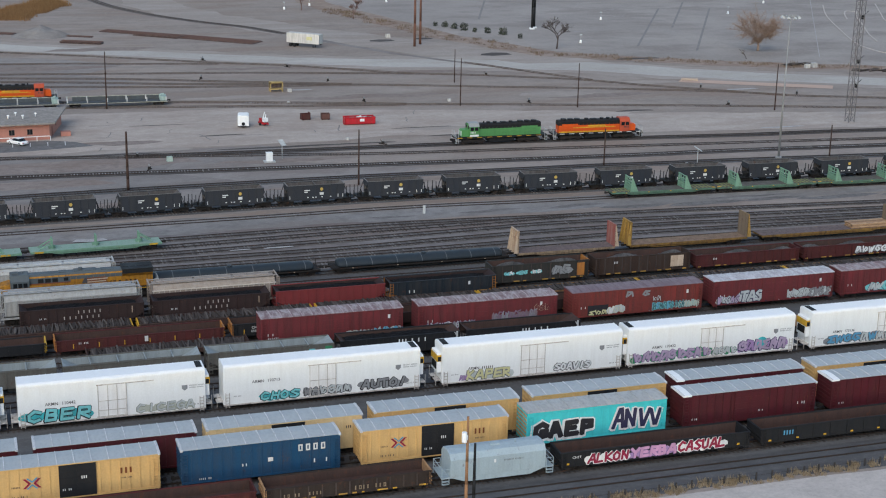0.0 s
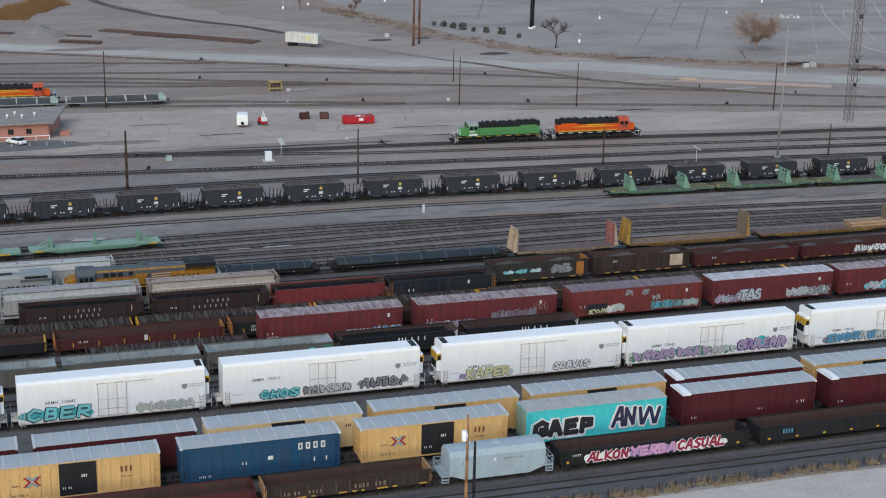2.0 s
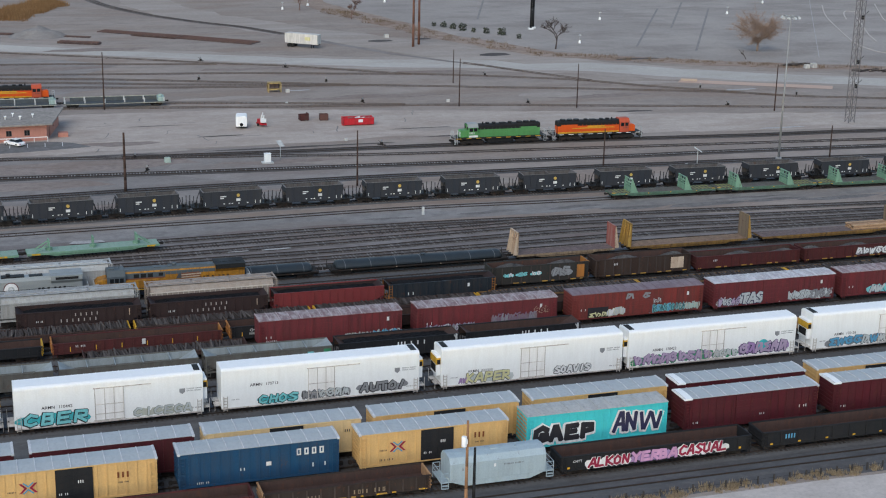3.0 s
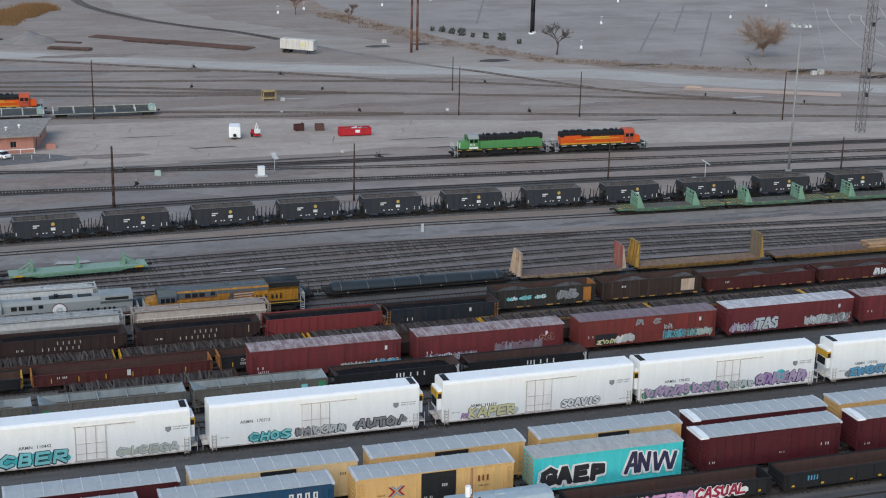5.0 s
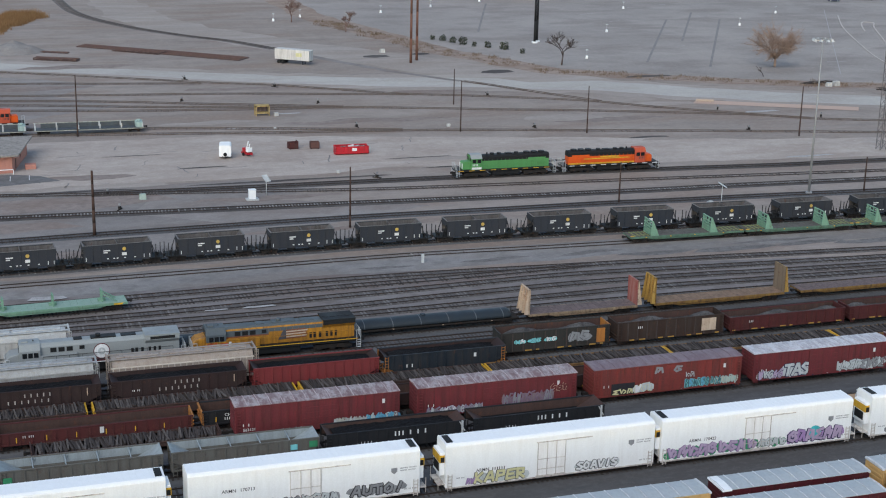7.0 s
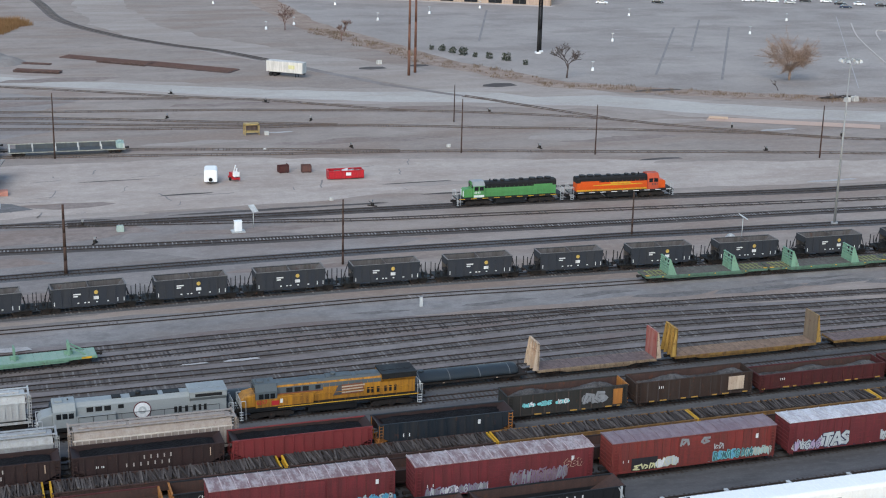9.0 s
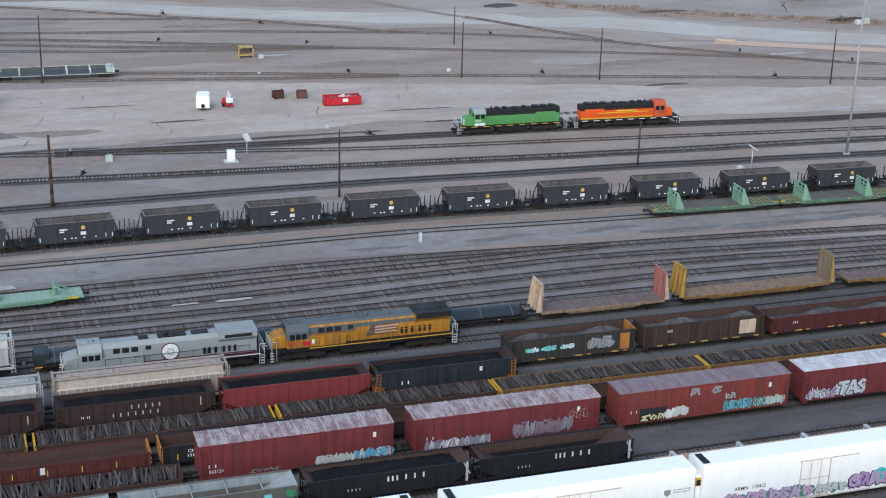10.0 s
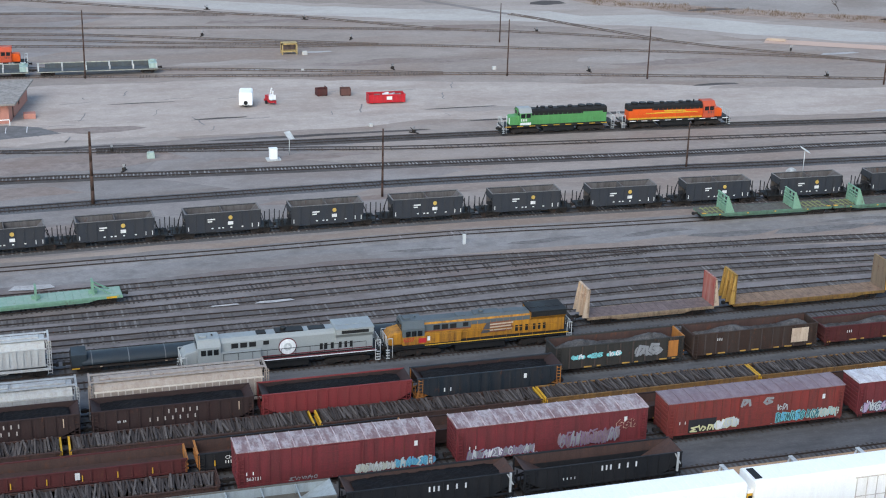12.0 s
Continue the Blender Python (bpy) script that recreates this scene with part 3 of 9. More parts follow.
def reefer(x0, x1, yc, label, seed, left_unit=True, number=""):
    """A white refrigerator car with a plug door and a cooling unit at one end."""
    L, c = x1 - x0, (x0 + x1) / 2
    t = thing("refrigerator_car", c, yc, RT, label, "boxcar", "white refrigerator cars")
    h, z0, eave = L / 2, 0.62, 5.06
    m = Mesh()
    m.prism_x([(-HW, z0), (HW, z0), (HW, eave), (HW - 0.12, eave + 0.14), (-HW + 0.12, eave + 0.14), (-HW, eave)], -h, h)
    soft(part("body", m, REEFER, t), 0.05)
    m = Mesh()
    m.prism_x([(-HW + 0.08, eave + 0.12), (HW - 0.08, eave + 0.12), (HW - 0.35, eave + 0.25), (-HW + 0.35, eave + 0.25)], -h + 0.02, h - 0.02)
    roof = part("roof", m, REEFROOF, t)
    m = Mesh()
    n = int(L / 0.62)
    for k in range(n + 1):
        x = -h + 0.05 + (L - 0.1) * k / n
        m.box(x - 0.03, x + 0.03, -HW + 0.3, HW - 0.3, eave + 0.24, eave + 0.27)
    tagged(part("roof_ribbing", m, REEFROOF, roof), kind="stuff")
    m = Mesh()
    n = int(L / 1.22)
    for k in range(1, n):
        x = -h + L * k / n
        if -2.2 < x < 3.8:
            continue
        for ya in (-HW - 0.012, HW):
            part("side_rib", Mesh().box(x - 0.025, x + 0.025, ya, ya + 0.012, z0 + 0.1, eave - 0.1), REEFER, t)
    for s in (-1, 1):
        m = Mesh()
        y = s * (HW + 0.03)
        ya, yb = min(y, s * HW), max(y, s * HW)
        m.box(-1.6, 1.4, ya, yb, z0 + 0.15, eave - 0.55)
        door = part("plug_door", m, REEFDOOR, t)
        m = Mesh()
        yo = s * (HW + 0.08)
        ya, yb = min(yo, s * HW), max(yo, s * HW)
        for zz in (z0 + 0.12, eave - 0.6):
            part("door_track", Mesh().box(-1.8, 4.4 if zz > 2 else 1.5, ya, yb, zz, zz + 0.08), RUSTYWHITE, door)
        for xx in (-1.64, -0.6, 0.4, 1.4):
            part("lock_rod", Mesh().box(xx - 0.035, xx + 0.035, ya, yb, z0 + 0.2, eave - 0.6), RUSTYWHITE, door)
        for zz in (1.5, 2.6):
            part("door_rib", Mesh().box(-1.6, 1.4, ya, yb - 0.02 * (s > 0), zz, zz + 0.05), RUSTYWHITE, door)
        m = Mesh()
        m.box(-h, h, min(s * (HW + 0.03), s * HW), max(s * (HW + 0.03), s * HW), z0 - 0.08, z0 + 0.06)
        part("side_sill", m, RUSTYWHITE, t)
    rnd = random.Random(seed)
    zn = (2.7, 2.65, 3.0, 2.05, 2.45, 2.2)[seed]
    digits(t, -h * 0.72, zn, 0.36, "ARMN", -HW - 0.012, DARKLET, "lettering")
    if number:
        digits(t, -h * 0.72 + 1.75, zn, 0.36, number, -HW - 0.012, DARKLET)
    else:
        letters(t, -h * 0.72 + 1.75, zn, 0.3, "######", -HW - 0.012, DARKLET)
    m = Mesh()
    m.prism_y([(h * 0.74, 3.55), (h * 0.74 + 0.62, 3.55), (h * 0.74 + 0.62, 3.15), (h * 0.74 + 0.31, 2.9), (h * 0.74, 3.15)], -HW - 0.03, -HW - 0.012)
    part("emblem", m, GREYF, t)
    letters(t, h * 0.82, 3.4, 0.13, "######## #######", -HW - 0.012, DGREYF)
    letters(t, h * 0.82, 3.15, 0.13, "####### #######", -HW - 0.012, DGREYF)
    letters(t, -h * 0.9, 1.55, 0.12, "#### ####", -HW - 0.012, DGREYF)
    letters(t, h * 0.86, 1.1, 0.14, "### ## ####", -HW - 0.012, DGREYF)
    e = -1 if left_unit else 1
    m = Mesh()
    m.box(min(e * h, e * (h + 0.5)), max(e * h, e * (h + 0.5)), -1.1, 1.1, 1.9, 4.35)
    unit = soft(part("cooling_unit", m, WHITEM, t), 0.06)
    m = Mesh()
    m.box(min(e * (h + 0.02), e * (h + 0.54)), max(e * (h + 0.02), e * (h + 0.54)), -1.14, 1.14, 3.3, 4.1)
    part("unit_panel", m, YELLOWM, unit, "yellow upper panel")
    m = Mesh()
    m.box(min(e * (h + 0.3), e * (h + 0.57)), max(e * (h + 0.3), e * (h + 0.57)), -0.8, 0.8, 2.3, 3.2)
    for q in (-1.15, 1.15):
        m.box(min(e * (h + 0.06), e * (h + 0.45)), max(e * (h + 0.06), e * (h + 0.45)), q - 0.03, q + 0.03, 3.35, 3.9)
    part("grille", m, BLACK, unit)
    m = Mesh()
    m.box(min(e * (h - 0.9), e * (h - 0.25)), max(e * (h - 0.9), e * (h - 0.25)), -0.9, 0.9, eave + 0.24, eave + 0.32)
    part("roof_vent", m, BLACK, t)
    for s in (-1, 1):
        m = Mesh()
        ladder(m, s * (h - 0.45), -HW - 0.06, 0.3, 2.1)
        part("ladder", m, RUSTYWHITE, t)
        m = Mesh()
        m.box(min(s * h, s * (h + 0.75)), max(s * h, s * (h + 0.75)), -1.3, 1.3, 0.95, 1.02)
        for yy in (-1.25, 1.25):
            m.box(s * (h + 0.7) - 0.025, s * (h + 0.7) + 0.025, yy - 0.025, yy + 0.025, 0.4, 2.0)
        part("end_platform", m, RUSTYWHITE, t)
    m = Mesh()
    m.box(-h + 0.3, h - 0.3, -0.3, 0.3, 0.5, 0.62)
    m.box(-2.5, -0.8, -0.9, 0.2, 0.25, 0.6)
    part("underframe", m, GEAR, t)
    gear(t, L, h - 2.6)
    return t


def gondola(x0, x1, yc, outer, inner, label, top=2.15, z0=0.75, post=1.45, load=None, endm=None, group="", name="gondola", depth=None, postm=None, marks=None):
    """An open gondola with ribbed sides. load: "ties", "gravel", "coal" or nothing."""
    L, c = x1 - x0, (x0 + x1) / 2
    t = thing(name, c, yc, RT, label, "gondola" if name == "gondola" else "freight car", group)
    h = L / 2
    fl = z0 + 0.3 if depth is None else depth
    m = Mesh()
    m.box(-h + 0.06, h - 0.06, -HW + 0.05, HW - 0.05, z0 + 0.02, fl)
    part("floor", m, inner, t)
    for s in (-1, 1):
        m = Mesh()
        m.box(-h, h, min(s * HW, s * (HW - 0.07)), max(s * HW, s * (HW - 0.07)), z0, top - 0.1)
        m.box(-h - 0.02, h + 0.02, min(s * (HW + 0.06), s * (HW - 0.1)), max(s * (HW + 0.06), s * (HW - 0.1)), top - 0.12, top)
        m.box(-h, h, min(s * (HW + 0.08), s * (HW - 0.05)), max(s * (HW + 0.08), s * (HW - 0.05)), z0 - 0.06, z0 + 0.1)
        n = max(5, round(L / post))
        for k in range(n + 1):
            x = -h + 0.12 + (L - 0.24) * k / n
            corner = k in (0, n) and endm and not isinstance(endm, tuple)
            pm = endm if corner else postm or outer
            ps = part("post", shared("post_%s_%.2f_%.2f_%d" % (pm.name, z0, top, s), lambda: Mesh().hexa(
                [(-0.07, s * (HW - 0.01), z0 + 0.02), (0.07, s * (HW - 0.01), z0 + 0.02), (0.07, s * (HW + 0.13), z0 + 0.02), (-0.07, s * (HW + 0.13), z0 + 0.02)],
                [(-0.06, s * (HW - 0.01), top - 0.11), (0.06, s * (HW - 0.01), top - 0.11), (0.06, s * (HW + 0.07), top - 0.11), (-0.06, s * (HW + 0.07), top - 0.11)]).data("post", pm)), None, t)
            ps.location = (x, 0, 0)
            if marks and s < 0 and k < n and (k * 5 + int(x0)) % 3:
                part("reflector", Mesh().box(x + 0.25, x + 0.25 + 0.22 * (2 + k % 3), -HW - 0.10, -HW - 0.07, z0 - 0.05, z0 + 0.11), marks, t)
        part("side", m, outer, t)
        m = Mesh()
        m.box(-h + 0.05, h - 0.05, min(s * (HW - 0.07), s * (HW - 0.085)), max(s * (HW - 0.07), s * (HW - 0.085)), fl, top - 0.02)
        part("lining", m, inner, t)
    for s in (-1, 1):
        m = Mesh()
        m.box(min(s * h, s * (h - 0.08)), max(s * h, s * (h - 0.08)), -HW + 0.07, HW - 0.07, z0, top)
        for zz in (z0 + 0.3, z0 + 0.7, top - 0.1):
            m.box(min(s * h, s * (h + 0.1)), max(s * h, s * (h + 0.1)), -HW, HW, zz - 0.07, zz + 0.07)
        part("end", m, (endm[s > 0] if isinstance(endm, tuple) else endm) or outer, t)
        m = Mesh()
        ladder(m, s * (h - 0.35), -HW - 0.12, 0.35, top)
        part("ladder", m, outer, t)
    if load == "ties":
        rnd = random.Random(int(x0 * 7))
        m = Mesh()
        x = -h + 0.5
        while x < h - 0.3:
            for lay in range(2):
                zz = top - 0.22 + 0.2 * lay + rnd.uniform(-0.08, 0.1)
                a = rnd.uniform(-0.22, 0.22)
                yo = rnd.uniform(-0.15, 0.15)
                m.beam((x - a + rnd.uniform(-0.1, 0.1), -1.25 + yo, zz + rnd.uniform(-0.1, 0.1)), (x + a, 1.25 + yo, zz + rnd.uniform(-0.14, 0.14)), 0.18, 0.16)
            x += rnd.uniform(0.17, 0.25)
        m.box(-h + 0.3, h - 0.3, -1.3, 1.3, z0 + 0.3, top - 0.34)
        ob = part("timber_load", m, TIELOAD, t, "pile of old grey-brown timber ties")
        tagged(ob, kind="stuff")
    elif load in ("gravel", "coal"):
        ob = heap(t, h - 0.25, HW - 0.1, top - (0.95 if load == "gravel" else 0.5), 0.95 if load == "gravel" else 0.12, GRAVEL if load == "gravel" else COAL, int(x0 * 3))
        ob["label"] = "grey crushed stone load" if load == "gravel" else "black coal load"
    m = Mesh()
    m.box(-h + 0.3, h - 0.3, -0.3, 0.3, 0.5, z0)
    part("underframe", m, GEAR, t)
    gear(t, L)
    return t


def heap(t, hx, hy, zb, amp, mat, seed, z_low=None):
    """A loose load with two or three humps, as one lumpy sheet with a closed rim."""
    nx, ny = max(20, int(hx * 2 / 0.24)), 13
    vs, fs = [], []
    for i in range(nx + 1):
        for j in range(ny + 1):
            x, y = -hx + 2 * hx * i / nx, -hy + 2 * hy * j / ny
            e = 1 - (abs(y) / hy) ** 2
            hump = 0.5 + 0.5 * math.sin(x * 0.75 + seed)
            z = zb + amp * hump * e + 0.10 * noise.noise((x * 1.9 + seed, y * 1.9, 3.1)) + 0.07 * noise.noise((x * 4.3 + seed, y * 4.3, 1.1)) + 0.06 * noise.noise((x * 9 + seed, y * 9, 5.1))
            z -= 0.5 * amp * max(0, abs(x) / hx - 0.8) / 0.2
            vs.append((x, y, z))
    for i in range(nx):
        for j in range(ny):
            a = i * (ny + 1) + j
            fs.append((a, a + ny + 1, a + ny + 2, a + 1))
    m = Mesh()
    m.add(vs, fs)
    ob = part("load", m, mat, t)
    tagged(ob, kind="stuff")
    return ob


def hopper(x0, x1, yc, outer, inner, label, top=3.35, load=None, post=1.1, group="", endm=None, cross=0, cut=2.1):
    """An open-top hopper: side sheets cut back at the foot, sloped ends, frames and outlets."""
    L, c = x1 - x0, (x0 + x1) / 2
    t = thing("open_hopper", c, yc, RT, label, "hopper car", group)
    h, z0 = L / 2, 0.95
    zs = z0 + 0.95
    for s in (-1, 1):
        m = Mesh()
        ya, yb = min(s * HW, s * (HW - 0.06)), max(s * HW, s * (HW - 0.06))
        m.prism_y([(-h + cut, z0), (h - cut, z0), (h - 0.15, zs), (h, zs + 0.1), (h, top - 0.08), (-h, top - 0.08), (-h, zs + 0.1), (-h + 0.15, zs)], ya, yb)
        m.box(-h - 0.03, h + 0.03, min(s * (HW + 0.07), s * (HW - 0.08)), max(s * (HW + 0.07), s * (HW - 0.08)), top - 0.12, top)
        n = round(L / post)
        for k in range(n + 1):
            x = -h + 0.1 + (L - 0.2) * k / n
            zb = z0 if abs(x) < h - cut else z0 + (abs(x) - (h - cut)) / cut * (zs - z0)
            m.box(x - 0.06, x + 0.06, min(s * HW, s * (HW + 0.1)), max(s * HW, s * (HW + 0.1)), zb, top - 0.1)
        m.box(-h, h, min(s * (HW + 0.03), s * (HW - 0.1)), max(s * (HW + 0.03), s * (HW - 0.1)), z0 - 0.05, z0 + 0.13)
        part("side", m, outer, t)
        m = Mesh()
        yi = s * (HW - 0.06)
        m.box(-h + 0.05, h - 0.05, min(yi, yi - s * 0.012), max(yi, yi - s * 0.012), zs + 0.1, top - 0.02)
        part("lining", m, inner, t)
    for s in (-1, 1):
        m = Mesh()
        m.hexa([(s * h, -HW + 0.06, top), (s * (h - 0.08), -HW + 0.06, top), (s * (h - 0.08), HW - 0.06, top), (s * h, HW - 0.06, top)],
               [(s * (h - cut - 1.2), -HW + 0.06, z0 + 0.1), (s * (h - cut - 1.3), -HW + 0.06, z0 + 0.1), (s * (h - cut - 1.3), HW - 0.06, z0 + 0.1), (s * (h - cut - 1.2), HW - 0.06, z0 + 0.1)])
        part("slope_sheet", m, inner, t)
        m = Mesh()
        for yy in (-HW + 0.12, -0.5, 0.5, HW - 0.12):
            m.box(s * (h - 0.08) - 0.05, s * (h - 0.08) + 0.05, yy - 0.05, yy + 0.05, z0, zs + 0.25 if abs(yy) < 1 else top - 0.1)
        for yy in (-HW + 0.2, HW - 0.2):
            m.beam((s * (h - 0.1), yy, z0 + 0.1), (s * (h - cut), yy, zs - 0.2), 0.1)
        m.box(min(s * h, s * (h - 0.16)), max(s * h, s * (h - 0.16)), -HW, HW, z0 - 0.1, z0 + 0.15)
        m.box(min(s * h, s * (h - 1.6)), max(s * h, s * (h - 1.6)), -0.3, 0.3, 0.6, z0)
        ladder(m, s * (h - 0.35), -HW - 0.08, 0.4, top - 0.1)
        part("end_frame", m, endm or outer, t)
    for k in range(3):
        m = Mesh()
        x = (k - 1) * (L - 2 * cut - 2.6) / 3
        m.hexa([(x - 0.9, -1.2, z0 + 0.3), (x + 0.9, -1.2, z0 + 0.3), (x + 0.9, 1.2, z0 + 0.3), (x - 0.9, 1.2, z0 + 0.3)],
               [(x - 0.35, -0.8, 0.3), (x + 0.35, -0.8, 0.3), (x + 0.35, 0.8, 0.3), (x - 0.35, 0.8, 0.3)])
        part("outlet", m, outer, t)
    m = Mesh()
    m.box(-h + cut + 0.6, h - cut - 0.6, -HW + 0.1, HW - 0.1, z0 + 0.28, z0 + 0.5)
    part("floor", m, inner, t)
    if cross:
        for k in range(1, cross + 1):
            m = Mesh()
            x = -h + L * k / (cross + 1)
            m.box(x - 0.05, x + 0.05, -HW, HW, top - 0.22, top - 0.1)
            m.beam((x, HW - 0.12, top - 1.0), (x + 0.35, HW - 0.12, top - 0.15), 0.07)
            m.beam((x, HW - 0.12, top - 1.0), (x - 0.35, HW - 0.12, top - 0.15), 0.07)
            part("cross_brace", m, LIGHTGREY, t)
    if load:
        ob = heap(t, h - 0.9, HW - 0.08, top - 0.45, 0.32, COAL, int(x0 * 3))
        ob["label"] = "black coal load"
    gear(t, L, h - 1.5)
    return t


def covered_hopper(x0, x1, yc, mat, label, group="", top=4.15, ribm=None):
    """A covered hopper with rounded top corners, side ribs, roof hatches and running boards."""
    L, c = x1 - x0, (x0 + x1) / 2
    t = thing("covered_hopper", c, yc, RT, label, "hopper car", group)
    h, z0 = L / 2, 1.0
    m = Mesh()
    prof = [(-HW, z0 + 0.4), (-HW, top - 0.75), (-HW + 0.18, top - 0.35), (-HW + 0.6, top - 0.1), (-0.5, top), (0.5, top), (HW - 0.6, top - 0.1), (HW - 0.18, top - 0.35), (HW, top - 0.75), (HW, z0 + 0.4), (0.8, z0), (-0.8, z0)]
    m.prism_x(prof, -h + 0.5, h - 0.5)
    soft(part("body", m, mat, t), 0.04)
    m = Mesh()
    n = round(L / 0.75)
    for k in range(n + 1):
        x = -h + 0.6 + (L - 1.2) * k / n
        for s in (-1, 1):
            m.box(x - 0.05, x + 0.05, min(s * HW, s * (HW + 0.08)), max(s * HW, s * (HW + 0.08)), z0 + 0.45, top - 0.85)
    for s in (-1, 1):
        m.box(-h, h, min(s * (HW + 0.1), s * (HW - 0.1)), max(s * (HW + 0.1), s * (HW - 0.1)), z0 - 0.02, z0 + 0.2)
        m.box(-h + 0.4, h - 0.4, min(s * (HW + 0.1), s * (HW - 0.05)), max(s * (HW + 0.1), s * (HW - 0.05)), top - 0.85, top - 0.72)
    part("side_ribbing", m, ribm or mat, t)
    m = Mesh()
    for k in range(3):
        a = -h + 0.9 + (L - 1.8) * k / 3 + 0.15
        m.box(a, a + (L - 1.8) / 3 - 0.3, -0.42, 0.42, top - 0.02, top + 0.14)
    soft(part("hatch_cover", m, mat, t), 0.05)
    m = Mesh()
    for s in (-1, 1):
        m.box(-h + 0.2, h - 0.2, s * 0.9 - 0.2, s * 0.9 + 0.2, top + 0.05, top + 0.1)
        for k in range(12):
            x = -h + 0.4 + (L - 0.8) * k / 11
            m.box(x - 0.03, x + 0.03, s * 0.9 - 0.05, s * 0.9 + 0.05, top - 0.35, top + 0.06)
    part("running_board", m, mat, t)
    for s in (-1, 1):
        m = Mesh()
        for yy in (-HW + 0.1, HW - 0.1):
            m.box(s * (h - 0.1) - 0.06, s * (h - 0.1) + 0.06, yy - 0.06, yy + 0.06, z0, top + 0.1)
            m.beam((s * (h - 0.1), yy, z0 + 0.2), (s * (h - 1.3), yy, z0 + 1.3), 0.1)
        m.box(min(s * (h - 0.2), s * h), max(s * (h - 0.2), s * h), -HW, HW, top - 0.1, top + 0.05)
        ladder(m, s * (h - 0.1), -HW - 0.02, 0.5, top + 0.05)
        part("end_frame", m, mat, t)
    for k in range(3):
        m = Mesh()
        x = (k - 1) * (L - 5) / 3
        m.hexa([(x - 1.2, -1.0, z0 + 0.1), (x + 1.2, -1.0, z0 + 0.1), (x + 1.2, 1.0, z0 + 0.1), (x - 1.2, 1.0, z0 + 0.1)], [(x - 0.4, -0.5, 0.3), (x + 0.4, -0.5, 0.3), (x + 0.4, 0.5, 0.3), (x - 0.4, 0.5, 0.3)])
        part("outlet", m, mat, t)
    gear(t, L, h - 1.7)
    return t


def tank_car(x0, x1, yc, mat, label, end_box=False):
    """A long low car under a rounded cover held by straps."""
    L, c = x1 - x0, (x0 + x1) / 2
    t = thing("tank_car", c, yc, RT, label, "tank car", "black tank cars")
    h, zc, ry, rz = L / 2, 1.12, 1.42, 0.80

    def ring(x, k, n=20):
        return [(x, ry * k * math.cos(2 * math.pi * a / n), zc + (rz if a < n / 2 else 0.35) * k * math.sin(2 * math.pi * a / n)) for a in range(n)]

    n = 20
    steps = [(-h + 0.9, 0.6), (-h + 1.0, 0.82), (-h + 1.25, 0.95), (-h + 1.6, 1.0), (h - 1.6, 1.0), (h - 1.25, 0.95), (h - 1.0, 0.82), (h - 0.9, 0.6)]
    vs = [p for x, k in steps for p in ring(x, k)]
    fs = [(i * n + a, (i + 1) * n + a, (i + 1) * n + (a + 1) % n, i * n + (a + 1) % n) for i in range(len(steps) - 1) for a in range(n)]
    fs += [tuple(range(n)), tuple(range(len(steps) * n - 1, (len(steps) - 1) * n - 1, -1))]
    part("tank", Mesh().add(vs, fs, True), mat, t)
    for k in range(7):
        x = -h + 2.2 + (L - 4.4) * k / 6
        vs = [p for xx in (x - 0.05, x + 0.05) for p in ring(xx, 1.02)]
        fs = [(a, n + a, n + (a + 1) % n, (a + 1) % n) for a in range(n)] + [tuple(range(n)), tuple(range(2 * n - 1, n - 1, -1))]
        part("strap", Mesh().add(vs, fs), TANKSTRAP, t)
    part("hatch", Mesh().tube((0.6, 0, zc + rz - 0.1), (0.6, 0, zc + rz + 0.18), 0.35, 10), mat, t)
    m = Mesh()
    m.box(-h, h, -HW + 0.08, HW - 0.08, 0.68, 0.86)
    for s in (-1, 1):
        m.box(min(s * h, s * (h - 1.2)), max(s * h, s * (h - 1.2)), -HW, HW, 0.86, 0.94)
        for yy in (-HW, HW):
            m.box(s * (h - 0.05) - 0.03, s * (h - 0.05) + 0.03, yy - 0.03, yy + 0.03, 0.9, 1.7)
    part("sill", m, GEAR, t)
    for k in range(4):
        letters(t, -h + 3 + (L - 7) * k / 3, 0.72, 0.12, "###", -HW + 0.06, BULKWHITE, "reflector", 0.0)
    if end_box:
        soft(part("end_box", Mesh().box(-h + 0.1, -h + 1.7, -1.25, 1.25, 0.9, 2.2), mat, t), 0.06)
        part("end_mark", Mesh().box(-h + 0.1, -h + 0.9, -HW + 0.04, -HW + 0.07, 0.7, 0.84), YELLOWM, t)
    gear(t, L, h - 1.9)
    return t


